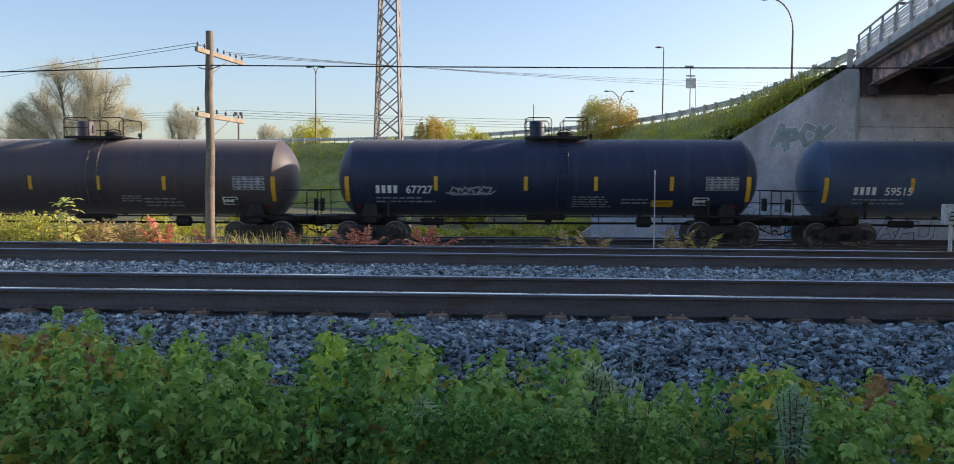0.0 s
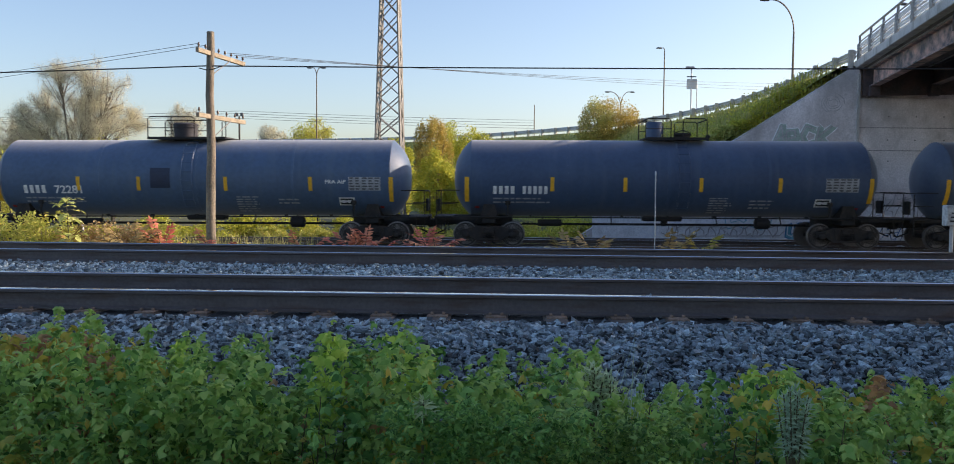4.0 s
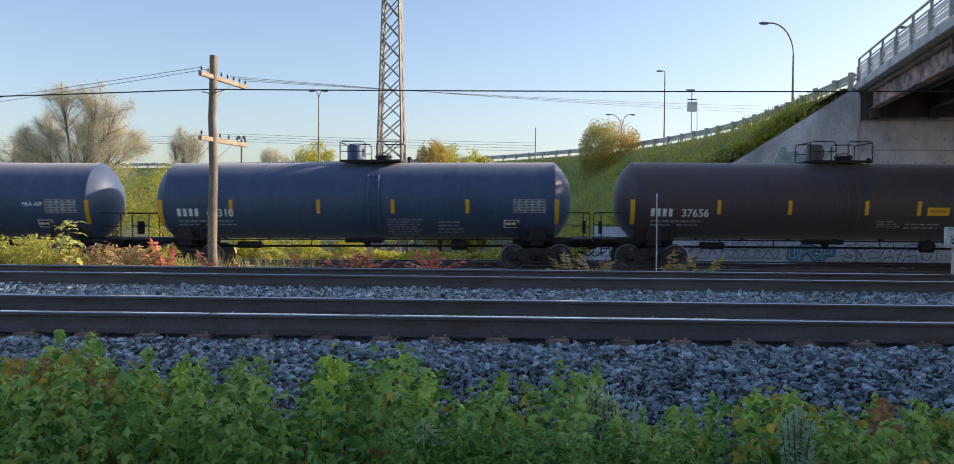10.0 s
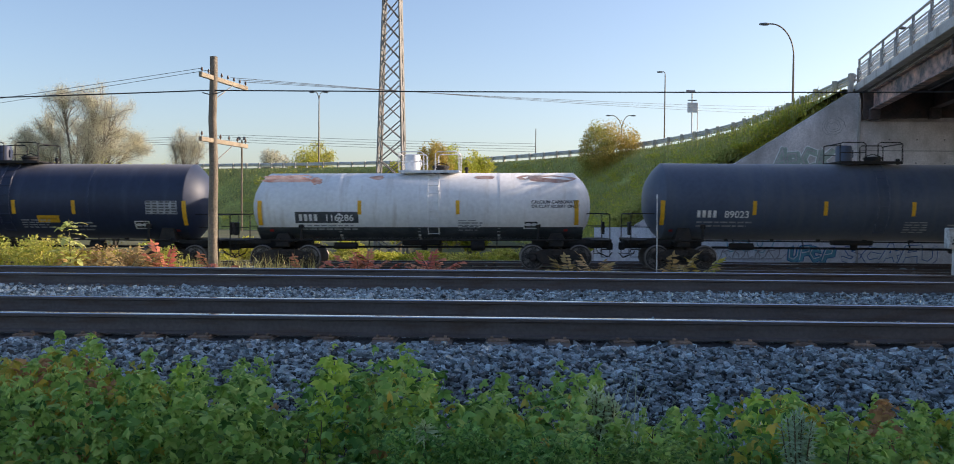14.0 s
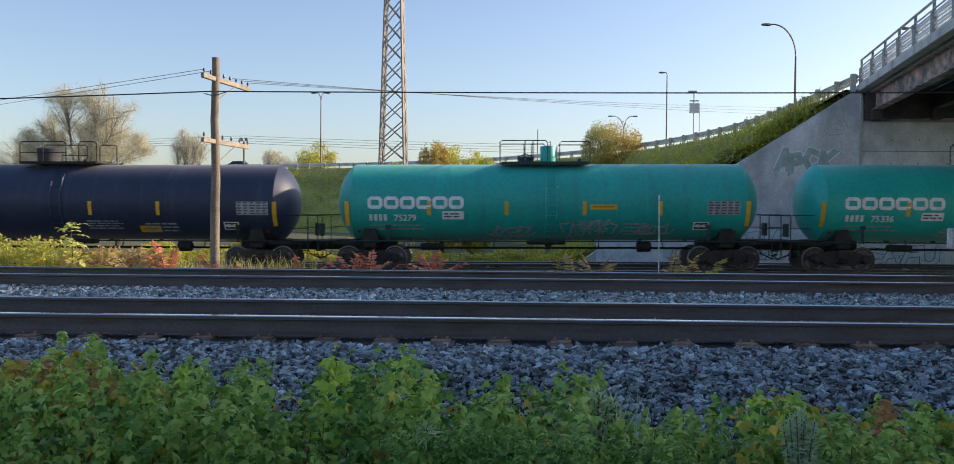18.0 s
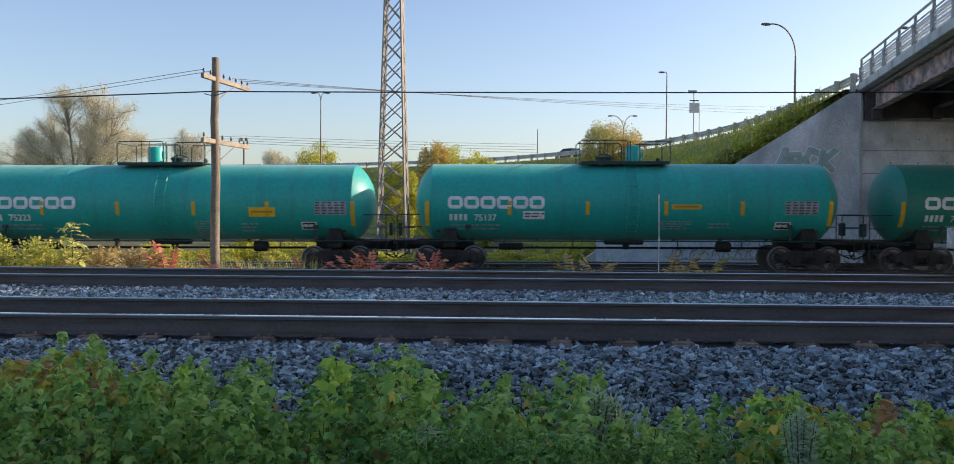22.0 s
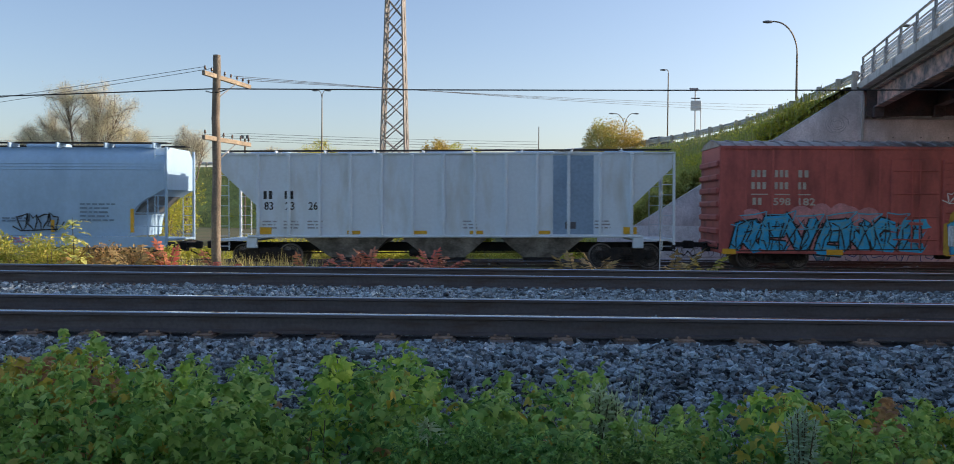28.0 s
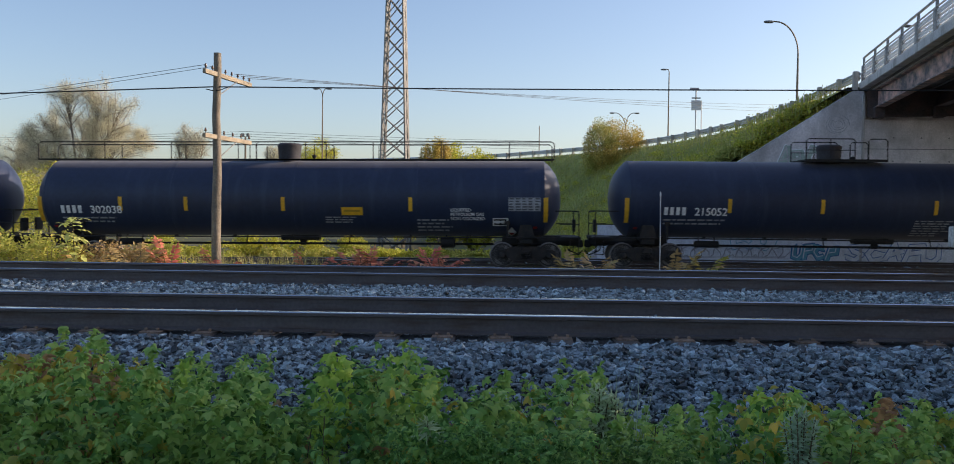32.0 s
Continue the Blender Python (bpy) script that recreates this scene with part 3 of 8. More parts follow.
def letters(text, size, bold=0.018):
    """Vertices and faces of a line of writing, in its own plane: x to the right, y up, and its width."""
    def build():
        cu = bpy.data.curves.new("letters", "FONT")
        cu.body, cu.size, cu.offset, cu.resolution_u = text, 1.0, bold, 3
        ob = bpy.data.objects.new("letters", cu)
        me = bpy.data.meshes.new_from_object(ob)
        vs = [tuple(v.co) for v in me.vertices]
        fs = [tuple(p.vertices) for p in me.polygons]
        bpy.data.objects.remove(ob)
        bpy.data.meshes.remove(me)
        return vs, fs
    vs, fs = once(("letters", text, bold), build)
    k = size / 0.73
    return [(x * k, y * k) for x, y, _ in vs], fs


class Skin:
    """Lays flat marks on the near side of a car: a round tank or a flat wall."""

    def __init__(self, radius, centre, lift=0.012):
        self.r, self.c, self.lift = radius, centre, lift

    def at(self, x, h, up=0.0):
        if self.r is None:
            return (x, self.c - self.lift - up, h)
        k = (h - self.c) / self.r
        k = max(-0.98, min(0.98, k))
        g = math.sqrt(1 - k * k)
        q = self.r + self.lift + up
        return (x, -q * g, self.c + q * k)

    def patch(self, s, x0, x1, h0, h1, slot=0, up=0.0, lean=0.0):
        n = 1 if self.r is None else max(1, int((h1 - h0) / 0.12))
        vs = []
        for k in range(n + 1):
            h = h0 + (h1 - h0) * k / n
            vs += [self.at(x0 + lean * (h - h0), h, up), self.at(x1 + lean * (h - h0), h, up)]
        s.add(vs, [(2 * k, 2 * k + 1, 2 * k + 3, 2 * k + 2) for k in range(n)], False, slot)
        return s

    def poly(self, s, pts, slot=0, up=0.0):
        s.add([self.at(x, h, up) for x, h in pts], [tuple(range(len(pts)))], False, slot)
        return s

    def text(self, s, text, x, h, size, width=None, slot=0, up=0.0, bold=0.018):
        vs, fs = letters(text, size, bold)
        w = max(v[0] for v in vs) - min(v[0] for v in vs)
        k = (width / w) if width else 1.0
        s.add([self.at(x + a * k, h + b, up) for a, b in vs], fs, False, slot)
        return s

    def line(self, s, pts, w, slot=0, up=0.0):
        vs, fs = [], []
        for i, p in enumerate(pts):
            a, b = pts[max(i - 1, 0)], pts[min(i + 1, len(pts) - 1)]
            d = Vector((b[0] - a[0], b[1] - a[1])).normalized()
            vs += [self.at(p[0] - d.y * w / 2, p[1] + d.x * w / 2, up), self.at(p[0] + d.y * w / 2, p[1] - d.x * w / 2, up)]
        fs = [(2 * i, 2 * i + 1, 2 * i + 3, 2 * i + 2) for i in range(len(pts) - 1)]
        s.add(vs, fs, False, slot)
        return s

    def doodle(self, s, rnd, x0, x1, h0, h1, count, w=0.05, slot=0, up=0.004):
        """Jagged sprayed outlines side by side, with no meaning."""
        step, mid, half = (x1 - x0) / count, (h0 + h1) / 2, (h1 - h0) / 2
        for i in range(count):
            cx, lean = x0 + step * (i + 0.5), rnd.uniform(-0.2, 0.45)
            m = rnd.choice((7, 9, 11))
            ring = []
            for k in range(m):
                q = 2 * math.pi * k / m + rnd.uniform(-0.15, 0.15)
                r = rnd.uniform(0.8, 1.15) if k % 2 else rnd.uniform(0.3, 0.7)
                ry = max(-1, min(1, 1.15 * r * math.sin(q)))
                ring.append((cx + step * 0.66 * r * math.cos(q) + lean * ry * half, mid + half * ry))
            self.line(s, ring + ring[:2], w, slot, up)
        self.line(s, [(x0 - step * 0.5, mid - half * 0.5), (x0 + step * 0.3, h0), (x1, h0 + half * 0.2), (x1 + step * 0.5, mid)], w * 0.8, slot, up)
        return s


def wheelset_mesh():
    s = Shape()
    for y in (-0.755, 0.755):
        o = -1 if y < 0 else 1
        prof = [(y - 0.07 * o, 0.47), (y - 0.04 * o, 0.485), (y - 0.03 * o, 0.46), (y + 0.062 * o, 0.452), (y + 0.064 * o, 0.432)]
        s.lathe(prof, 28, "y", slot=1)
        s.lathe([(y + 0.064 * o, 0.432), (y + 0.066 * o, 0.385), (y + 0.03 * o, 0.37), (y + 0.02 * o, 0.2), (y + 0.075 * o, 0.13), (y + 0.09 * o, 0.12)], 28, "y")
        for k in range(3):
            q = 2 * math.pi * k / 3
            s.box(0.28 * math.sin(q), y + 0.03 * o, 0.28 * math.cos(q), 0.03, 0.03, 0.1)
    s.tube([(0, -1.0, 0), (0, 1.0, 0)], 0.085, 10)
    return s.mesh("wheelset", M_WHEEL, M_TREAD)


def side_frame_mesh():
    s = Shape()
    poly = [(-1.12, 0.44), (-0.78, 0.44), (-0.5, 0.24), (0.5, 0.24), (0.78, 0.44), (1.12, 0.44), (1.12, 0.6), (0.85, 0.66), (0.45, 0.78), (-0.45, 0.78), (-0.85, 0.66), (-1.12, 0.6)]
    s.prism(poly, -0.07, 0.07)
    s.prism([(-0.42, 0.34), (-0.30, 0.34), (-0.30, 0.7), (-0.42, 0.7)], -0.1, 0.1)
    s.prism([(0.30, 0.34), (0.42, 0.34), (0.42, 0.7), (0.30, 0.7)], -0.1, 0.1)
    for x in (-0.16, 0.0, 0.16):
        pts = [(x + 0.065 * math.cos(k * 1.2), -0.12 + 0.065 * math.sin(k * 1.2), 0.33 + 0.012 * k) for k in range(22)]
        s.tube(pts, 0.02, 4, cap=False)
    for x in (-0.89, 0.89):
        s.lathe([(-0.14, 0.09), (-0.12, 0.12), (0.06, 0.13)], 12, "y", (x, -0.02, 0.46))
        s.box(x, 0, 0.62, 0.3, 0.2, 0.1, 0.02)
    return s.mesh("side_frame", M_TRUCK)


WHEELS = []


def truck(car, x):
    t = part("truck", once("bolster", lambda: Shape().box(0, 0, 0.62, 0.36, 2.3, 0.26, 0.03).lathe([(0.72, 0.3), (0.86, 0.3)], 16, "z").box(-0.62, 0, 0.4, 0.08, 1.9, 0.1, 0.02).box(0.62, 0, 0.4, 0.08, 1.9, 0.1, 0.02).mesh("truck", M_TRUCK)), car, "four-wheeled truck of dusty cast steel", (x, 0, 0))
    frame_mesh = once("side_frame", side_frame_mesh)
    part("side_frame", frame_mesh, t, "", (0, -1.0, 0))
    part("side_frame", frame_mesh, t, "", m=pose(0, 1.0, 0, 0, 0, 180))
    ws = once("wheelset", wheelset_mesh)
    for dx in (-0.89, 0.89):
        w = part("wheelset", ws, t, "", (dx, 0, 0.457))
        WHEELS.append((w, dx, car))
    return t


def coupler_mesh():
    s = Shape().box(-0.35, 0, 0.86, 0.7, 0.16, 0.18, 0.02).box(-0.72, 0.02, 0.86, 0.24, 0.28, 0.3, 0.04)
    s.tube([(-0.15, -0.25, 0.95), (-0.3, -0.28, 0.6), (-0.7, -0.22, 0.42), (-0.85, -0.2, 0.6)], 0.03, 6)
    s.tube([(-0.2, -0.1, 1.0), (-0.25, -0.9, 1.0), (-0.25, -1.3, 0.95)], 0.018, 5)
    return s.mesh("coupler", M_UNDER)


def couplers(car, length, over):
    me = once("coupler", coupler_mesh)
    part("coupler", me, car, "", (0.05 - over + 0.72 + 0.02, 0, 0))
    part("coupler", me, car, "", m=pose(length - 0.05 + over - 0.74, 0, 0, 0, 0, 180))


CARS = []


def rolling(name, label, category, left, length):
    car = thing(name, label, category, (left, TRAIN_Y, TRAIN_Z), group="cars of the freight train")
    CARS.append((car, left, length))
    return car


def stencil_rows(skin, s, rnd, x0, x1, h, rows, gap=0.13, tall=0.055, slot=0):
    """Lines of small writing, too small to read."""
    for k in range(rows):
        x = x0
        end = x1 - rnd.uniform(0, 0.25) * (x1 - x0)
        while x < end:
            w = rnd.uniform(0.12, 0.34)
            skin.patch(s, x, min(x + w, end), h - k * gap, h - k * gap + tall, slot)
            x += w + 0.06
    return s


def data_panel(skin, car, rnd, x0, x1, h0, h1):
    s = skin.patch(Shape(), x0, x1, h0, h1, 0)
    n = 5
    for r in range(n):
        h = h0 + (h1 - h0) * (r + 0.3) / n
        for c in range(5):
            a = x0 + (x1 - x0) * (c + 0.12) / 5
            skin.patch(s, a, a + (x1 - x0) / 5 * rnd.uniform(0.5, 0.85), h, h + (h1 - h0) / n * 0.55, 1, 0.004)
    part("data_panel", s.mesh("data_panel", M_PANEL, M_PLAQUE), car, "grey panel of small faded writing")


def mark_blocks(skin, s, x0, x1, h, tall, count, slot=0):
    """An owner's mark as plain upright bars."""
    step = (x1 - x0) / count
    for k in range(count):
        a = x0 + step * k
        skin.patch(s, a, a + step * 0.62, h, h + tall, slot)
    return s


def logo_block(skin, a, b, h0, h1):
    """One plain rounded block of a company mark: a ring with cut corners."""
    w, c = 0.13, 0.05
    e = w / 2
    a, b, h0, h1 = a + e, b - e, h0 + e, h1 - e
    ring = [(a, h0 + c), (a + c, h0), ((a + b) / 2, h0), (b - c, h0), (b, h0 + c), (b, h1 - c), (b - c, h1), ((a + b) / 2, h1), (a + c, h1), (a, h1 - c)]
    return skin.line(Shape(), ring + ring[:2], w)


def platform_mesh(kind):
    """Top walkway with its rails; x from its own middle, z from the tank's top."""
    s = Shape()
    r = 0.022

    def hoop(x0, x1, y, h, low=0.0):
        s.tube([(x0, y, low), (x0, y, h - 0.08), (x0 + 0.08, y, h), (x1 - 0.08, y, h), (x1, y, h - 0.08), (x1, y, low)], r, 6)

    if kind == "plain":
        s.box(0, 0, 0.05, 2.3, 1.7, 0.05).box(0, -0.85, 0.03, 2.3, 0.05, 0.1)
        for y in (-0.82, 0.82):
            hoop(-1.15, -0.2, y, 0.78)
            hoop(0.25, 1.15, y, 0.78)
            s.tube([(-1.15, y, 0.4), (-0.2, y, 0.4)], 0.016, 5)
        for x in (-1.15, 1.15):
            s.tube([(x, -0.82, 0.74), (x, 0.82, 0.74)], r, 6)
    elif kind == "wide":
        s.box(0, 0, 0.03, 3.3, 1.8, 0.05).box(0, -0.9, 0.0, 3.3, 0.05, 0.12)
        for y in (-0.86, 0.86):
            hoop(-1.7, 0.1, y, 0.86)
            hoop(0.55, 1.7, y, 0.82)
            for x in (-0.75, -0.45, 0.2):
                s.tube([(x, y, 0), (x, y, 0.84)], 0.02, 5)
        for x in (-1.7, 1.7):
            s.tube([(x, -0.86, 0.8), (x, 0.86, 0.8)], r, 6)
    elif kind == "broad":
        s.box(0, 0, 0.05, 3.0, 1.8, 0.05).box(0, -0.9, 0.03, 3.0, 0.05, 0.1)
        for y in (-0.86, 0.86):
            hoop(-1.5, 0.3, y, 0.84)
            hoop(0.8, 1.5, y, 0.84)
            s.tube([(-1.5, y, 0.42), (0.3, y, 0.42)], 0.016, 5)
            s.tube([(-0.6, y, 0.0), (-0.6, y, 0.84)], 0.018, 5)
    return s


def tank_profile(L, R, head=0.66):
    prof = [(head * (k / 12) ** 2.6, R * k / 12) for k in range(13)]
    prof[0] = (0.0, 0.02)
    return prof + [(L - a, r) for a, r in prof[::-1]]


def tank_car(spec):
    left, L, R = spec["u"], spec.get("L", 16.05), spec.get("R", 1.47)
    zc = spec.get("zc", 2.60)
    coat, trim = spec["coat"], spec.get("trim", M_UNDER)
    top_trim = spec.get("top_trim", trim)
    rnd = random.Random(int(left * 10))
    top = zc + R
    car = rolling("tank_car", spec["label"], "tank car", left, L)
    n_ring = 56

    def shell():
        s = Shape()
        s.lathe(tank_profile(L, R), n_ring, "x", (0, 0, zc))
        return s.mesh("tank", coat)

    part("tank", once(("tank", L, R, coat.name), shell), car)
    # welded seams and the dark band at the middle
    for x in spec.get("seams", (L * 0.27, L * 0.5, L * 0.73)):
        part("seam_band", once(("seam", R, coat.name), lambda: Shape().lathe([(-0.05, R - 0.05), (-0.05, R + 0.006), (0.05, R + 0.006), (0.05, R - 0.05)], n_ring, "x").mesh("seam_band", coat)), car, "", (x, 0, zc))
    # saddles, stub sills, platforms
    for side in (0, 1):
        m = pose(0, 0, 0) if side == 0 else pose(L, 0, 0, 0, 0, 180)

        def saddle():
            s = Shape()
            s.prism([(1.0, 1.05), (1.7, 1.05), (1.55, zc - 1.0), (1.15, zc - 1.0)], -R * 0.82, R * 0.82)
            return s.mesh("saddle", M_UNDER)

        def sill():
            return Shape().box(0.75, 0, 0.98, 3.0, 0.5, 0.36, 0.03).box(1.35, 0, 0.98, 0.5, 2.5, 0.2, 0.03).mesh("stub_sill", M_UNDER)

        def step_board():
            return Shape().box(-0.35, 0, 1.12, 0.7, 2.7, 0.06, 0.01).mesh("end_platform", M_UNDER)

        def side_beam():
            return Shape().box(0.1, 0, 1.07, 1.6, 0.1, 0.14, 0.01).mesh("side_beam", M_UNDER)

        def rails_end():
            s = Shape()
            for y in (-1.28, 1.28):
                s.tube([(-0.62, y, 1.1), (-0.62, y, 2.05), (-0.55, y, 2.12), (0.25, y, 2.12)], 0.022, 6)
                s.tube([(-0.62, y, 1.62), (0.1, y, 1.62)], 0.016, 5)
                s.tube([(-0.3, y, 1.1), (-0.3, y, 0.55), (-0.3, y + 0.01, 0.5)], 0.018, 5)
                s.tube([(-0.62, y, 1.1), (-0.62, y, 0.5), (-0.3, y, 0.5)], 0.018, 5)
                s.tube([(-0.62, y, 0.78), (-0.3, y, 0.78)], 0.018, 5)
            s.tube([(-0.62, -1.28, 2.1), (-0.62, 1.28, 2.1)], 0.022, 6)
            s.box(-0.58, -0.6, 1.55, 0.1, 0.5, 0.5, 0.03)
            return s.mesh("end_handrail", trim)

        part("saddle", once(("saddle", R, zc), saddle), car, "", m=m)
        part("tank_strut", once(("strut", trim.name), lambda: Shape().box(0, 0, 1.38, 0.08, 0.1, 0.6, 0.01).box(0, 0, 1.66, 0.2, 0.08, 0.16, 0.02).mesh("tank_strut", trim)), car, "", m=m @ pose(2.05, -R * 0.84 if side == 0 else R * 0.84, 0))
        part("stub_sill", once("stub_sill", sill), car, "", m=m)
        part("end_platform", once("end_platform", step_board), car, "", m=m)
        for y in (-1.15, 1.15):
            part("side_beam", once("side_beam", side_beam), car, "", m=m @ pose(0, y, 0))
        part("end_handrail", once(("end_handrail", trim.name), rails_end), car, "", m=m)
        truck(car, 1.35 if side == 0 else L - 1.35)
    couplers(car, L, 0.84)

    def running_pipe():
        s = Shape().tube([(0.6, -1.3, 1.13), (L - 0.6, -1.3, 1.13)], 0.03, 6).tube([(0.6, 1.3, 1.13), (L - 0.6, 1.3, 1.13)], 0.03, 6)
        for k in range(9):
            x = 1.2 + (L - 2.4) * k / 8
            s.box(x, -1.2, 1.16, 0.05, 0.3, 0.1).box(x, 1.2, 1.16, 0.05, 0.3, 0.1)
        return s.mesh("running_pipe", trim)

    part("running_pipe", once(("pipe", L, trim.name), running_pipe), car, "long pipe along the tank's lower side")

    def brake():
        s = Shape()
        z = zc - R
        s.box(L / 2, 0, z - 0.06, 1.5, 0.5, 0.22, 0.05).lathe([(z - 0.36, 0.11), (z - 0.1, 0.16)], 10, "z", (L / 2 + 0.1, 0, 0))
        s.tube([(2.6, -0.3, 0.86), (L - 2.6, -0.3, 0.86)], 0.025, 5).tube([(2.2, 0.1, 0.8), (L - 2.2, 0.1, 0.8)], 0.02, 5)
        s.lathe([(0, 0.16), (0.03, 0.2), (0.5, 0.2), (0.55, 0.15)], 12, "x", (L - 4.6, -0.55, 0.9))
        s.lathe([(0, 0.1), (0.02, 0.13), (0.9, 0.13), (0.92, 0.1)], 12, "x", (3.2, -0.6, 0.9))
        for x in (3.4, 4.0, L - 4.4, L - 3.6, L / 2 - 2, L / 2 + 2):
            s.tube([(x, -0.5, 0.9), (x, -0.3, z + 0.1)], 0.025, 5)
        return s.mesh("brake_gear", M_UNDER)

    part("brake_gear", once(("brake", L, R, zc), brake), car, "brake reservoirs, rods and bottom outlet")
    # fittings on top
    mid = spec.get("mid", L / 2 + 0.2)
    kind = spec.get("top", "plain")
    if kind in ("plain", "wide", "broad"):
        part("top_platform", once(("platform", kind, top_trim.name), lambda: platform_mesh(kind).mesh("top_platform", top_trim)), car, "grated walkway with pipe rails", (mid + 0.15, 0, top))
    if kind in ("plain", "wide"):
        s_key = ("dome", spec.get("dome", coat).name)
        dx = spec.get("valve_dx", -0.55)
        part("dome", once(s_key, lambda: Shape().lathe([(-0.1, 0.34), (0.02, 0.36), (0.06, 0.3), (0.12, 0.3), (0.66, 0.3), (0.7, 0.27), (0.72, 0.1)], 18, "z").box(0.31, 0, 0.4, 0.05, 0.2, 0.3, 0.01).mesh("dome", spec.get("dome", coat))), car, "round valve housing", (mid + dx, 0, top))
        part("manway", once(("manway", trim.name), lambda: Shape().lathe([(-0.1, 0.3), (0.18, 0.3), (0.2, 0.34), (0.27, 0.34), (0.3, 0.2)], 16, "z").tube([(-0.3, 0, 0.3), (0, 0, 0.4), (0.3, 0, 0.3)], 0.02, 5).mesh("manway", trim)), car, "bolted manway cover", (mid + (0.55 if dx < 0 else -0.55), 0, top))
        part("vent_valve", once(("vent", trim.name), lambda: Shape().lathe([(-0.08, 0.05), (0.1, 0.05), (0.12, 0.09), (0.2, 0.09), (0.24, 0.04)], 10, "z").mesh("vent_valve", trim)), car, "", (mid + 1.55, 0.1, top))
    else:
        part("dome", once("bonnet", lambda: Shape().lathe([(-0.1, 0.44), (0.03, 0.46), (0.06, 0.43), (0.1, 0.43), (0.55, 0.46), (0.6, 0.47), (0.66, 0.4), (0.68, 0.1)], 20, "z").mesh("dome", M_BONNET)), car, "dark round valve bonnet", (mid + spec.get("dome_dx", -0.2), 0, top))
        part("vent_valve", once(("vent", trim.name), lambda: Shape().lathe([(-0.08, 0.05), (0.1, 0.05), (0.12, 0.09), (0.2, 0.09), (0.24, 0.04)], 10, "z").mesh("vent_valve", trim)), car, "", (mid + 0.75, 0.1, top))
    for a, b in spec.get("walk_rails", ()):
        s = Shape()
        for y in (-0.75, 0.75):
            s.tube([(a, y, 0), (a, y, 0.62), (a + 0.1, y, 0.7), (b - 0.1, y, 0.7), (b, y, 0.62), (b, y, 0)], 0.024, 6)
            k = a + 2.6
            while k < b - 0.5:
                s.tube([(k, y, 0), (k, y, 0.7)], 0.02, 5)
                k += 2.6
        s.box((a + b) / 2, -0.75, 0.03, b - a, 0.1, 0.05).box((a + b) / 2, 0, 0.05, b - a, 0.5, 0.04)
        part("walkway_rail", s.mesh("walkway_rail", trim), car, "long top walkway with pipe rails", (0, 0, top - 0.03))

    def ladder():
        s = Shape()
        for x in (-0.2, 0.2):
            pts = []
            for k in range(9):
                q = radians(26 + 14.0 * k)
                pts.append((x, -(R + 0.09) * math.sin(q), zc + (R + 0.09) * math.cos(q)))
            s.tube(pts, 0.018, 5)
        for k in range(9):
            q = radians(28 + 13.5 * k)
            p = (-(R + 0.09) * math.sin(q), zc + (R + 0.09) * math.cos(q))
            s.tube([(-0.2, *p), (0.2, *p)], 0.013, 5)
        return s.mesh("ladder", trim if spec.get("ladder_dark") else coat)

    if spec.get("ladder", True):
        part("ladder", once(("ladder", R, zc, coat.name, bool(spec.get("ladder_dark"))), ladder), car, "", (mid + 0.35, 0, 0))
    # marks on the near side
    skin = Skin(R, zc)
    tall = once(("strip_tall", R, zc), lambda: skin.patch(Shape(), -0.08, 0.08, 1.70, 2.62).mesh("reflector", spec.get("strip", M_YELLOW)))
    short = once(("strip_short", R, zc), lambda: skin.patch(Shape(), -0.07, 0.07, 2.10, 2.62).mesh("reflector", spec.get("strip", M_YELLOW)))
    for x in (0.52, L - 0.62):
        part("reflector", tall, car, "", (x, 0, 0))
    for x in spec["strips"]:
        part("reflector", short, car, "", (x, 0, 0))
    s = Shape()
    h = spec.get("num_h", 2.0)
    tx = spec.get("num_x", 1.5)
    size = spec.get("num_size", 0.29)
    mark_blocks(skin, s, tx, tx + 0.88 * size / 0.29, h, size, 4)
    if spec["num"]:
        skin.text(s, spec["num"], tx + 1.12 * size / 0.29, h, size, 0.2 * len(spec["num"]) * size / 0.29)
    else:
        mark_blocks(skin, s, tx + 1.1, tx + 2.1, h, size, 5)
    part("car_number", s.mesh("car_number", M_WHITE), car, "white stencilled car number")
    s = stencil_rows(skin, Shape(), rnd, tx, tx + 2.3, h - 0.2, 2, 0.14)
    stencil_rows(skin, s, rnd, L - rnd.uniform(4.8, 5.6), L - 4.1, 1.75, rnd.randint(2, 4))
    stencil_rows(skin, s, rnd, L * 0.5 + rnd.uniform(0.9, 1.6), L * 0.5 + 2.4, 1.85, rnd.randint(3, 7), 0.09, 0.04)
    part("small_stencilling", s.mesh("small_stencilling", M_FADED), car, "rows of small faded stencilling")
    px = L - rnd.uniform(2.0, 2.3)
    if not spec.get("panel"):
        data_panel(skin, car, rnd, px, px + 1.2, 2.12, 2.62)
    s = skin.patch(Shape(), L - 2.6, L - 2.02, 1.56, 1.86, 0)
    skin.patch(s, L - 2.55, L - 2.07, 1.60, 1.82, 1, 0.004)
    skin.patch(s, L - 2.5, L - 2.34, 1.66, 1.77, 0, 0.008)
    skin.patch(s, L - 2.28, L - 2.12, 1.66, 1.77, 0, 0.008)
    part("inspection_plate", s.mesh("inspection_plate", M_WHITE, M_BLACKP), car, "small white-framed black plate")
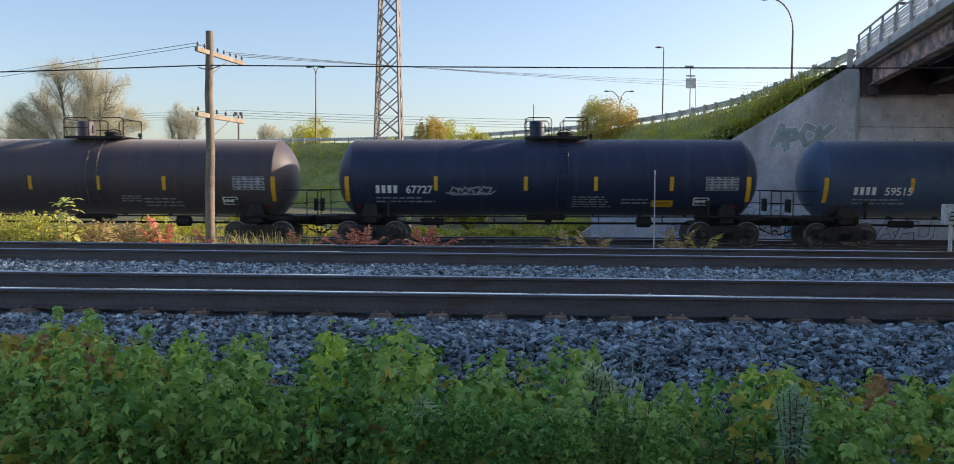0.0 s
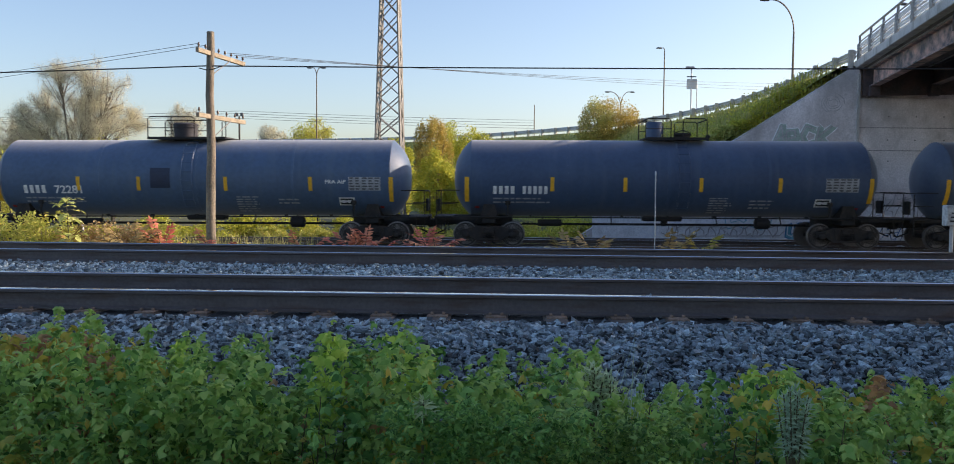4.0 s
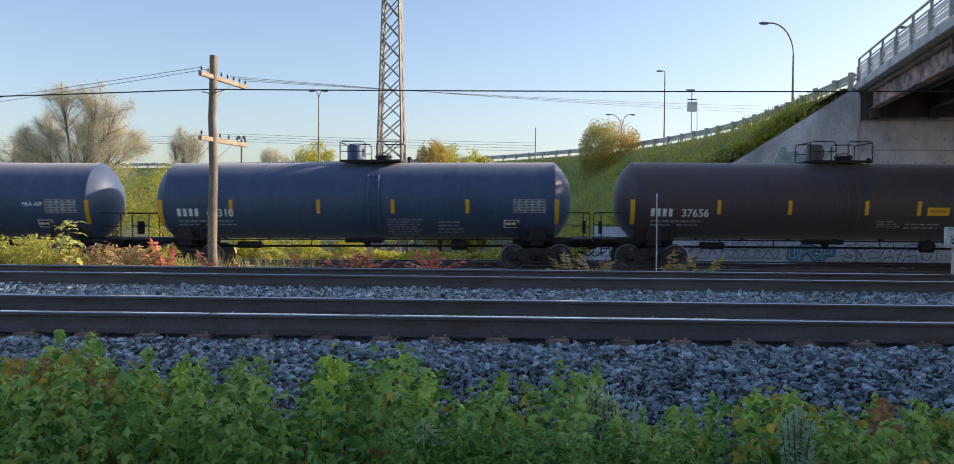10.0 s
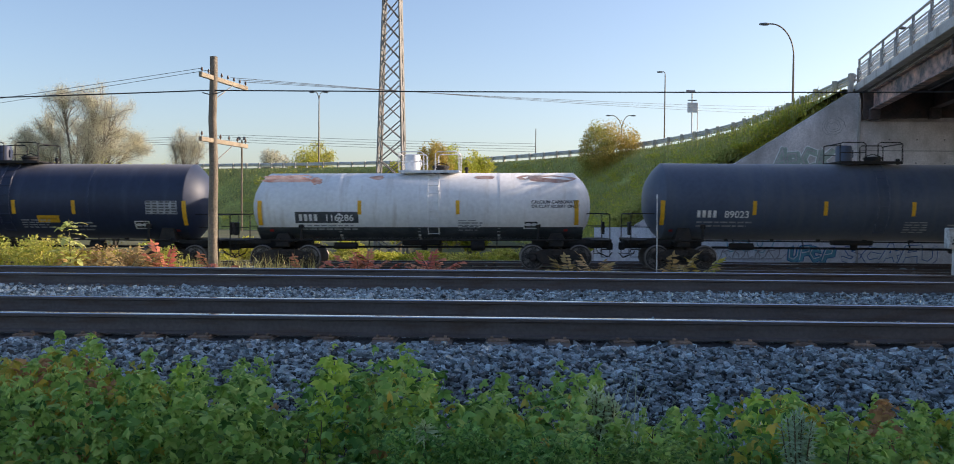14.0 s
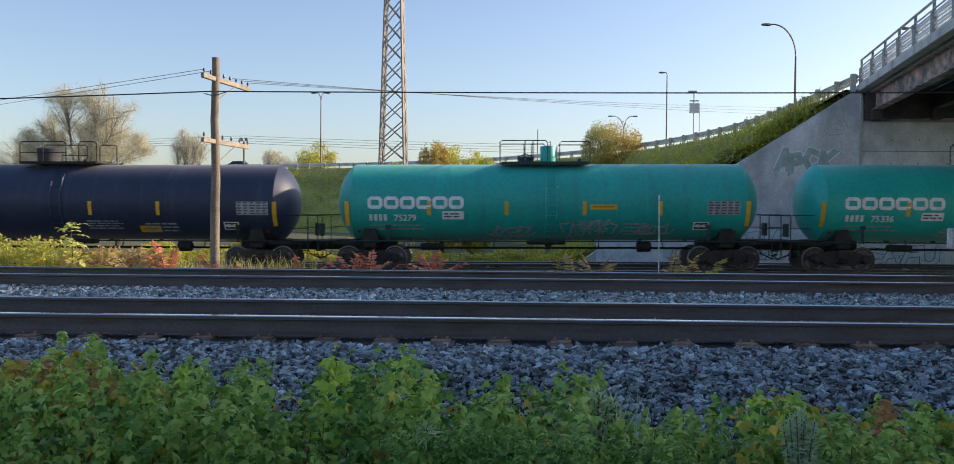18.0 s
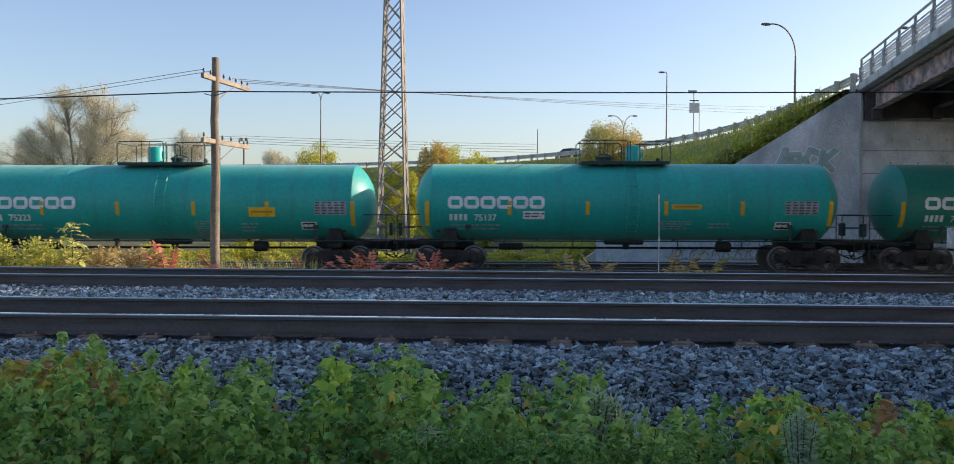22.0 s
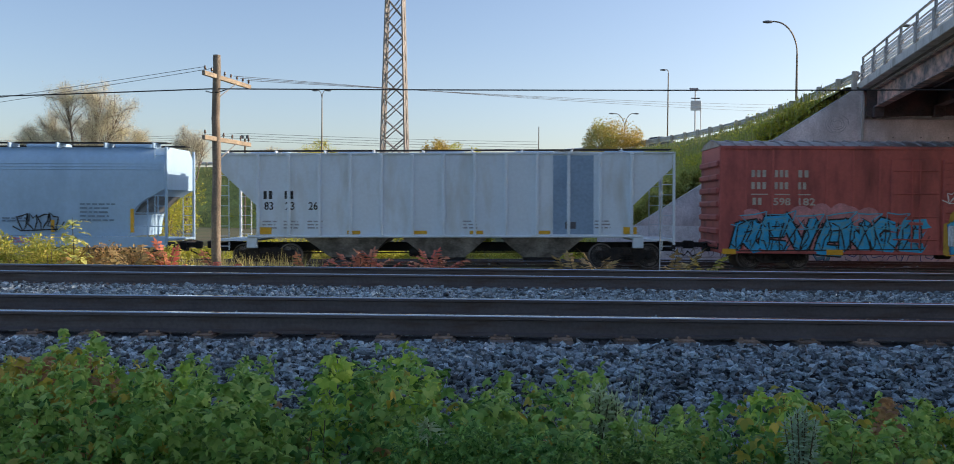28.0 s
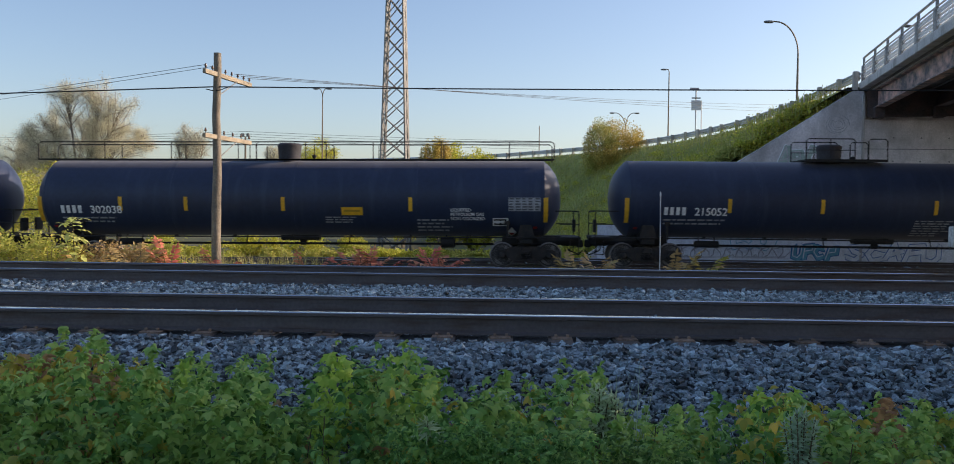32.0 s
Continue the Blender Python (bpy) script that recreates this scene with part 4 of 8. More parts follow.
    for k in (0.9, L - 1.0):
        part("red_tab", once(("tab", R), lambda: skin.patch(Shape(), -0.07, 0.07, 1.46, 1.54).mesh("red_tab", M_RED)), car, "", (k, 0, 0))
    for x0, x1, h0, h1 in spec.get("yellow", ()):
        s = skin.patch(Shape(), x0, x1, h0, h1, 0)
        skin.patch(s, x0 + 0.1, x1 - 0.1, (h0 + h1) / 2 - 0.02, (h0 + h1) / 2 + 0.05, 1, 0.004)
        part("notice", s.mesh("notice", M_YELLOW, M_OCHRE), car, "yellow notice panel")
    for x0, x1, h0, h1 in spec.get("white", ()):
        s = skin.patch(Shape(), x0, x1, h0, h1, 0)
        stencil_rows(skin, s, rnd, x0 + 0.06, x1, h1 - 0.12, 2, 0.1, 0.05, 1)
        part("notice", s.mesh("notice", M_WHITE, M_PLAQUE), car, "white notice panel")
    if spec.get("fra"):
        s = skin.text(Shape(), "FRA AIP", L - 3.1, 2.38, 0.14, 0.78)
        part("stencil", s.mesh("stencil", M_WHITE), car)
    for k, line in enumerate(spec.get("words", ())):
        s = skin.text(Shape(), line, spec["words_x"], spec.get("words_h", 2.1) - 0.16 * k, 0.12, None)
        part("stencil", s.mesh("stencil", spec.get("words_ink", M_WHITE)), car, "stencilled words")
    if spec.get("logo"):
        for k in range(6):
            a = spec["logo"] + 3.65 / 6 * k
            part("company_mark", logo_block(skin, a, a + 0.56, 2.34, 2.80).mesh("company_mark", M_WHITE), car, "white block of the company mark")
    for x0, x1, h0, h1, n in spec.get("tags", ()):
        s = skin.doodle(Shape(), rnd, x0, x1, h0, h1, n, 0.065)
        part("graffiti", s.mesh("graffiti", M_WHITE if spec.get("tag_white", True) else M_FADED), car, "loose white graffiti lines")
    if spec.get("panel"):
        s = skin.patch(Shape(), 1.85, 4.25, 1.78, 2.2, 0, -0.006)
        part("number_panel", s.mesh("number_panel", M_DARKBAND), car, "dark panel behind the car number")
        s = skin.patch(Shape(), 0.35, L - 0.35, 1.12, 1.62, 0, -0.004)
        part("lower_band", s.mesh("lower_band", M_DARKBAND), car, "dark band along the tank's lower side")
        for x, h, w, tl in ((1.5, 3.46, 2.2, 0.36), (2.6, 3.36, 0.5, 0.3), (4.9, 3.5, 0.6, 0.2), (9.0, 3.5, 0.9, 0.16), (11.5, 3.44, 1.7, 0.32), (10.6, 3.5, 0.8, 0.2)):
            pts = []
            for k in range(14):
                q = 2 * math.pi * k / 14
                f = rnd.uniform(0.7, 1.15)
                pts.append((x + w * 0.5 * f * math.cos(q), h + tl * 0.5 * f * math.sin(q)))
            part("rust_patch", skin.poly(Shape(), pts, 0, -0.006).mesh("rust_patch", M_RUSTPATCH), car, "patch of flaking rust")
    # shadow of the manway fittings, painted on as a darker square
    if spec.get("hatch"):
        x = spec["hatch"]
        part("hatch_mark", skin.patch(Shape(), x, x + 0.75, 2.2, 2.95).mesh("hatch_mark", C_BLACK), car, "square shadow of the manway painted on the tank side")
    if spec.get("diamond"):
        x = spec["diamond"]
        s = skin.poly(Shape(), [(x - 0.2, 1.32), (x, 1.12), (x + 0.2, 1.32), (x, 1.52)], 0, 0.01)
        skin.poly(s, [(x - 0.12, 1.32), (x, 1.20), (x + 0.12, 1.32)], 1, 0.016)
        part("placard", s.mesh("placard", M_WHITE, M_RED), car, "small white and red diamond placard")
    return car


def tank_coat(name, color, rough=0.5, stain=None, amount=0.25, vary=0.12, dust=0.35):
    return paint(name, color, rough, 0.0, vary=vary, scale=0.45, fine=7.0, bump=0.015, spec=0.45, dust=dust, stain=stain or tuple(c * 0.6 + 0.02 for c in color), stain_amount=amount, stain_scale=(2.2, 0.5, 0.35))


M_BONNET = paint("dull_dark_bonnet", (0.04, 0.037, 0.042), 0.75, vary=0.25, scale=3, fine=20, bump=0.1)
M_DARKBAND = paint("sooty_blue_grey_band", (0.05, 0.06, 0.07), 0.6, vary=0.2, scale=2, fine=14, bump=0.02, stain=(0.12, 0.13, 0.14), stain_amount=0.4, stain_scale=(1.5, 1.5, 3))
M_RUSTPATCH = paint("flaking_rust", (0.42, 0.20, 0.14), 0.8, vary=0.3, scale=3, fine=20, bump=0.1, stain=(0.66, 0.56, 0.50), stain_amount=0.7, stain_scale=(3, 3, 6))
C_BLACK = tank_coat("black_tank_paint", (0.017, 0.028, 0.066), 0.5, (0.038, 0.053, 0.094), 0.25, dust=0.18)
C_BLUE = tank_coat("blue_black_tank_paint", (0.046, 0.081, 0.155), 0.52, (0.074, 0.108, 0.176), 0.3, dust=0.35)
C_STEEL = tank_coat("steel_blue_tank_paint", (0.066, 0.114, 0.204), 0.52, (0.090, 0.134, 0.204), 0.3, dust=0.36)
C_BROWN = tank_coat("brown_black_tank_paint", (0.083, 0.059, 0.060), 0.52, (0.045, 0.048, 0.070), 0.5, dust=0.32)
C_GREY = tank_coat("dusty_black_tank_paint", (0.065, 0.089, 0.142), 0.5, (0.095, 0.115, 0.149), 0.4, dust=0.36)
C_WHITE = tank_coat("dirty_white_tank_paint", (0.84, 0.84, 0.84), 0.5, (0.60, 0.56, 0.52), 0.2, vary=0.08, dust=0.0)
C_TEAL = tank_coat("turquoise_tank_paint", (0.010, 0.448, 0.374), 0.42, (0.032, 0.345, 0.310), 0.2, dust=0.2)
C_TEAL2 = tank_coat("dull_turquoise_tank_paint", (0.013, 0.402, 0.339), 0.44, (0.032, 0.276, 0.253), 0.3, dust=0.2)
C_GREEN = tank_coat("dark_green_tank_paint", (0.016, 0.219, 0.156), 0.44, (0.034, 0.175, 0.138), 0.3, dust=0.2)
C_TRIM = paint("dark_green_trim", (0.012, 0.045, 0.04), 0.6, vary=0.2, bump=0.05)
C_OLIVE = tank_coat("grey_green_tank_paint", (0.094, 0.150, 0.146), 0.40, (0.072, 0.102, 0.096), 0.5, dust=0.3)

BLACK_CAR = "black tank car with yellow reflector strips and white stencilling"
BROWN_CAR = "sooty brown-black tank car with yellow reflector strips"
BLUE_CAR = "dull blue-black tank car with yellow reflector strips"
TEAL_CAR = "turquoise tank car with a broad white company mark"
TEALM = dict(top="wide", mid=7.8, valve_dx=-0.4, logo=1.3, num_x=1.35, num_h=1.9, num_size=0.24, strips=(3.6, 6.5, 9.4, 12.2), white=((4.1, 4.9, 1.95, 2.25),))
PLAIN = (
    dict(u=-23.9, coat=C_BROWN, num="", strips=(3.7, 6.2, 8.8, 11.3), label=BROWN_CAR),
    dict(u=-6.2, coat=C_BLACK, num="67727", num_x=1.6, strips=(3.85, 7.2, 9.8, 12.6), tags=((4.4, 5.9, 1.95, 2.25, 4),), tag_white=False, label=BLACK_CAR, yellow=((11.9, 12.7, 1.5, 1.75),)),
    dict(u=11.53, coat=C_BLUE, num="59515", num_x=1.55, strips=(3.65, 6.0, 8.15, 11.3), fra=1, label=BLUE_CAR, yellow=((7.75, 8.15, 1.22, 1.36),)),
    dict(u=29.31, coat=C_BROWN, num="68670", num_x=1.25, strips=(3.95, 5.85, 7.9, 11.3), yellow=((8.0, 8.8, 1.68, 1.95),), tags=((4.0, 6.4, 1.35, 2.05, 5),), tag_white=False, label=BROWN_CAR + " and faint graffiti"),
    dict(u=47.01, coat=C_STEEL, num="72281", hatch=6.35, num_x=1.5, num_size=0.3, strips=(3.6, 5.9, 9.2, 12.4), fra=1, top="broad", mid=7.4, label=BLUE_CAR),
    dict(u=64.75, coat=C_BLUE, num="", num_x=1.5, strips=(3.7, 6.4, 9.2, 12.1), label=BLUE_CAR),
    dict(u=82.43, coat=C_GREY, num="68335", num_x=1.2, strips=(3.2, 6.4, 9.1, 11.9), fra=1, ladder_dark=1, label="dusty slate-black tank car with yellow reflector strips"),
    dict(u=100.16, coat=C_BLACK, num="67518", num_x=1.4, strips=(3.6, 6.2, 8.7, 12.3), fra=1, label=BLACK_CAR, yellow=((7.9, 8.35, 1.22, 1.36),)),
    dict(u=117.88, coat=C_BROWN, num="67505", num_x=1.6, num_size=0.26, strips=(3.6, 6.2, 8.8, 12.1), label=BROWN_CAR),
    dict(u=135.69, coat=C_BLUE, num="60867", num_x=1.1, strips=(3.1, 5.7, 8.6, 11.5), fra=1, yellow=((7.5, 7.9, 1.7, 2.05), (9.75, 10.55, 1.8, 2.1)), label=BLUE_CAR),
    dict(u=153.44, coat=C_BLUE, num="68310", num_x=1.15, strips=(3.2, 6.5, 9.3, 12.1), label=BLUE_CAR),
    dict(u=171.14, coat=C_BROWN, num="37656", num_x=1.2, strips=(3.7, 6.3, 9.1, 11.0), yellow=((11.3, 12.1, 2.1, 2.4),), label=BROWN_CAR),
    dict(u=188.96, coat=C_BLUE, num="59511", num_x=1.3, num_size=0.27, strips=(3.2, 5.3, 7.8, 11.0), yellow=((9.7, 10.5, 2.2, 2.45),), tags=((4.2, 6.4, 1.35, 2.05, 4), (8.6, 12.1, 1.3, 2.05, 6)), label="blue-black tank car with white graffiti lines"),
    dict(u=206.62, coat=C_BLACK, num="60851", num_x=1.25, strips=(3.7, 6.9, 8.9, 11.2), yellow=((9.75, 10.6, 1.78, 2.05),), label=BLACK_CAR),
    dict(u=224.38, L=13.06, R=1.32, zc=2.38, coat=C_WHITE, dome=C_WHITE, top_trim=C_WHITE, words=("CALCIUM CARBONATE", "OR CLAY SLURRY ONLY"), words_x=10.75, words_h=2.5, words_ink=M_BLACKP, num="116286", num_x=2.0, num_h=1.86, num_size=0.25, strips=(4.3, 8.0), label="dirty white tank car with rust stains", panel=1),
    dict(u=239.45, coat=C_GREY, num="89023", num_x=1.8, num_size=0.26, strips=(3.9, 6.5, 9.7, 12.3), label=BLACK_CAR),
    dict(u=257.05, L=17.35, coat=C_BLACK, num="", num_x=1.3, strips=(3.9, 6.5, 9.2, 12.0), top="broad", mid=8.1, dome_dx=0.75, yellow=((12.6, 13.4, 1.95, 2.2), (5.3, 6.1, 1.45, 1.75)), diamond=15.6, label=BLACK_CAR),
    dict(u=275.87, L=17.65, coat=C_BLACK, num="51382", logo=1.0, num_x=1.4, num_h=1.9, num_size=0.24, strips=(3.8, 6.4, 10.0, 12.6), top="broad", mid=8.35, dome_dx=-0.65, yellow=((11.8, 12.6, 1.45, 1.7),), label="black tank car with a broad white company mark"),
    dict(TEALM, u=295.14, coat=C_TEAL2, dome=C_TEAL, trim=C_TRIM, num="75279", valve_dx=0.3, tags=((6.0, 7.4, 1.3, 1.7, 3), (8.5, 10.6, 1.2, 1.95, 4), (11.4, 12.6, 1.4, 1.8, 3)), tag_white=False, label="turquoise tank car with a white company mark and graffiti", yellow=((9.6, 10.6, 2.32, 2.5),)),
    dict(TEALM, u=312.77, coat=C_TEAL, dome=C_TEAL, trim=C_TRIM, num="75336", tags=((5.0, 6.7, 1.35, 1.7, 3), (9.0, 11.8, 1.2, 1.65, 5)), tag_white=False, label=TEAL_CAR, yellow=((9.6, 10.6, 2.32, 2.5),)),
    dict(TEALM, u=330.48, coat=C_OLIVE, dome=C_TEAL, trim=C_TRIM, num="75274", mid=7.55, valve_dx=-0.3, label="sooty grey-green tank car with a broad white company mark"),
    dict(TEALM, u=348.23, coat=C_TEAL2, dome=C_TEAL, trim=C_TRIM, num="75223", label=TEAL_CAR, yellow=((11.5, 12.5, 2.05, 2.4),), white=()),
    dict(TEALM, u=365.94, coat=C_TEAL2, dome=C_TEAL, trim=C_TRIM, num="75137", valve_dx=0.6, label=TEAL_CAR, yellow=((9.6, 10.7, 2.32, 2.5),)),
    dict(TEALM, u=383.45, coat=C_GREEN, dome=C_TEAL2, trim=C_TRIM, num="71157", valve_dx=0.6, label="dark green tank car with a broad white company mark", yellow=((4.5, 5.3, 2.1, 2.4),), white=(), ladder_dark=1),
    dict(u=500.52, L=20.14, coat=C_BLACK, num="92561", logo=0.9, num_x=1.45, num_h=1.9, num_size=0.24, strips=(4.1, 7.4, 10.3, 12.7, 15.3), top="long", mid=9.7, walk_rails=((8.4, 15.0),), yellow=((11.7, 12.5, 1.85, 2.12),), words=("LIQUEFIED PETROLEUM GAS", "NON-ODORIZED"), words_x=15.4, diamond=18.4, label="long black tank car with a broad white company mark", ladder=False),
    dict(u=521.93, L=20.28, coat=C_BLACK, num="302038", num_x=1.3, strips=(3.6, 6.1, 9.8, 14.6), top="long", mid=9.9, walk_rails=((0.1, 20.0), (8.6, 11.3)), yellow=((12.0, 12.8, 1.95, 2.25),), words=("LIQUEFIED", "PETROLEUM GAS", "NON-ODORIZED"), words_x=16.1, diamond=18.4, label="long black tank car with full-length top rails", ladder=False),
    dict(u=544.05, L=20.2, coat=C_BLACK, num="215052", num_x=1.9, strips=(4.3, 7.7, 11.8, 15.2), top="broad", mid=8.6, label="long dull black tank car with yellow reflector strips", ladder=False),
)
for spec in PLAIN:
    tank_car(spec)

# ---------------------------------------------------------------- box cars and hoppers
M_OXIDE = paint("red_brown_car_paint", (0.45, 0.085, 0.086), 0.55, vary=0.1, scale=0.8, fine=9, bump=0.05, stain=(0.16, 0.03, 0.035), stain_amount=0.25, stain_scale=(0.9, 1, 0.25))
M_OXIDE2 = paint("faded_red_brown_car_paint", (0.50, 0.12, 0.105), 0.6, vary=0.08, scale=0.8, fine=9, bump=0.05, stain=(0.13, 0.035, 0.035), stain_amount=0.3, stain_scale=(0.9, 1, 0.25))
M_HOPGREY = paint("pale_grey_car_paint", (0.40, 0.58, 0.75), 0.45, vary=0.05, scale=0.6, fine=9, bump=0.03, stain=(0.32, 0.47, 0.62), stain_amount=0.3, stain_scale=(0.7, 1, 0.3))
M_HOPWHITE = paint("dirty_light_grey_car_paint", (0.72, 0.81, 0.87), 0.5, vary=0.04, scale=0.7, fine=9, bump=0.04, stain=(0.56, 0.58, 0.54), stain_amount=0.25, stain_scale=(1.0, 1, 0.25))
M_REPAIR = paint("blue_grey_patch_paint", (0.27, 0.38, 0.50), 0.55, vary=0.12, scale=1, fine=9, bump=0.03)
M_HOPDARK = paint("dark_hopper_bay", (0.40, 0.37, 0.33), 0.7, vary=0.3, scale=1.4, fine=12, bump=0.1, stain=(0.04, 0.035, 0.03), stain_amount=0.5, stain_scale=(1.5, 1.5, 1.0))
# weathered mottle on a base darkened for the shade in the end recess
M_SLOPE = paint("sooty_slope_sheet", (0.13, 0.14, 0.15), 0.7, vary=0.25, scale=1.2, fine=10, bump=0.05, stain=(0.26, 0.27, 0.28), stain_amount=0.4, stain_scale=(1.5, 1.5, 0.6))
M_ROOF = paint("galvanised_rusting_roof", (0.36, 0.35, 0.34), 0.5, 0.5, vary=0.2, scale=1, fine=12, stain=(0.22, 0.09, 0.05), stain_amount=0.5, stain_scale=(1.2, 1.2, 1))
G_BLUE = paint("bright_blue_spray", (0.03, 0.44, 0.76), 0.5, vary=0.15, scale=3, fine=30, bump=0)
G_NAVY = paint("navy_spray", (0.01, 0.02, 0.16), 0.5, vary=0.15, scale=3, fine=30, bump=0)
G_PINK = paint("pink_spray", (0.64, 0.22, 0.34), 0.5, vary=0.2, scale=3, fine=30, bump=0)
G_ROSE = paint("dusty_rose_spray", (0.56, 0.24, 0.25), 0.5, vary=0.25, scale=3, fine=30, bump=0)
G_AQUA = paint("aqua_spray", (0.10, 0.42, 0.60), 0.5, vary=0.15, scale=3, fine=30, bump=0)
G_GOLD = paint("mustard_spray", (0.56, 0.35, 0.04), 0.5, vary=0.2, scale=3, fine=30, bump=0)
G_TAN = paint("tan_spray", (0.34, 0.16, 0.09), 0.5, vary=0.2, scale=3, fine=30, bump=0)
G_CREAM = paint("cream_spray", (0.50, 0.46, 0.40), 0.5, vary=0.15, scale=3, fine=30, bump=0)
G_PEACH = paint("peach_spray", (0.62, 0.31, 0.22), 0.5, vary=0.3, scale=4, fine=30, bump=0)
G_COBALT = paint("cobalt_spray", (0.03, 0.16, 0.42), 0.6, vary=0.2, scale=3, fine=20, bump=0)
G_SKY = paint("pale_blue_spray", (0.17, 0.46, 0.57), 0.5, vary=0.2, scale=3, fine=30, bump=0)


def cloud(skin, car, rnd, x0, x1, h0, h1, n, mat):
    """A sprayed ground colour with a lumpy upper edge, one sheet."""
    lumps = []
    for k in range(max(2, int((x1 - x0) * 4))):
        lumps.append((rnd.uniform(x0 + 0.1, x1 - 0.1), rnd.uniform(0.24, 0.42), h1 - rnd.uniform(0.0, 0.4) * (h1 - h0)))
    cols = int((x1 - x0) / 0.06) + 2
    vs = []
    for i in range(cols):
        x = x0 + (x1 - x0) * i / (cols - 1)
        top = h0 + 0.25 * (h1 - h0)
        for c, r, t in lumps:
            d = (x - c) / (1.25 * r)
            if abs(d) < 1:
                top = max(top, t - r + r * math.sqrt(1 - d * d))
        vs += [skin.at(x, h0), skin.at(x, top)]
    s = Shape().add(vs, [(2 * i, 2 * i + 2, 2 * i + 3, 2 * i + 1) for i in range(cols - 1)])
    part("graffiti", s.mesh("graffiti", mat), car, "cloud of sprayed background colour")


GLYPHS = {
    "R": (((0.1, 0.0), (0.12, 0.95)), ((0.12, 0.9), (0.6, 0.98), (0.85, 0.75), (0.6, 0.5), (0.15, 0.45)), ((0.4, 0.48), (0.95, 0.0))),
    "E": (((0.85, 0.95), (0.15, 0.9), (0.1, 0.5), (0.15, 0.06), (0.9, 0.0)), ((0.15, 0.5), (0.75, 0.54))),
    "V": (((0.0, 1.0), (0.42, 0.05), (0.62, 0.1), (1.0, 0.95)),),
    "N": (((0.08, 0.0), (0.12, 0.95), (0.82, 0.05), (0.92, 1.0)),),
    "G": (((0.9, 0.85), (0.45, 0.98), (0.1, 0.6), (0.25, 0.08), (0.75, 0.02), (0.9, 0.42), (0.5, 0.42)),),
    "T": (((-0.05, 0.85), (0.5, 0.98), (1.05, 0.88)), ((0.5, 0.9), (0.45, 0.0))),
    "A": (((0.0, 0.0), (0.45, 1.0), (1.0, 0.0)), ((0.25, 0.4), (0.75, 0.38))),
    "S": (((0.95, 0.88), (0.4, 1.0), (0.1, 0.75), (0.45, 0.52), (0.88, 0.35), (0.7, 0.04), (0.05, 0.06)),),
    "K": (((0.1, 0.0), (0.1, 1.0)), ((0.9, 1.0), (0.2, 0.5), (1.05, 0.0))),
    "W": (((-0.02, 1.0), (0.16, 0.04), (0.48, 0.55), (0.76, 0.04), (1.0, 1.0)),),
    "B": (((0.1, 0.0), (0.12, 0.95), (0.7, 0.95), (0.85, 0.72), (0.3, 0.52), (0.95, 0.3), (0.7, 0.02), (0.15, 0.04)),),
    "a": (((0.1, -0.02), (0.15, 0.9), (0.75, 0.95), (0.8, 0.6), (0.2, 0.5)),),
    "b": (((0.95, 0.8), (0.4, 0.95), (0.1, 0.5), (0.4, 0.05), (0.95, 0.2)),),
    "c": (((0.1, 1.0), (0.15, 0.15), (0.6, 0.0), (0.9, 0.3), (0.9, 1.0)),),
    "d": (((0.0, 0.2), (0.5, 0.0), (0.9, 0.4), (0.4, 0.6), (0.2, 0.9), (0.9, 1.0)),),
    "e": (((0.1, 0.0), (0.5, 1.0), (0.9, 0.0)), ((0.3, 0.3), (1.0, 0.55))),
}


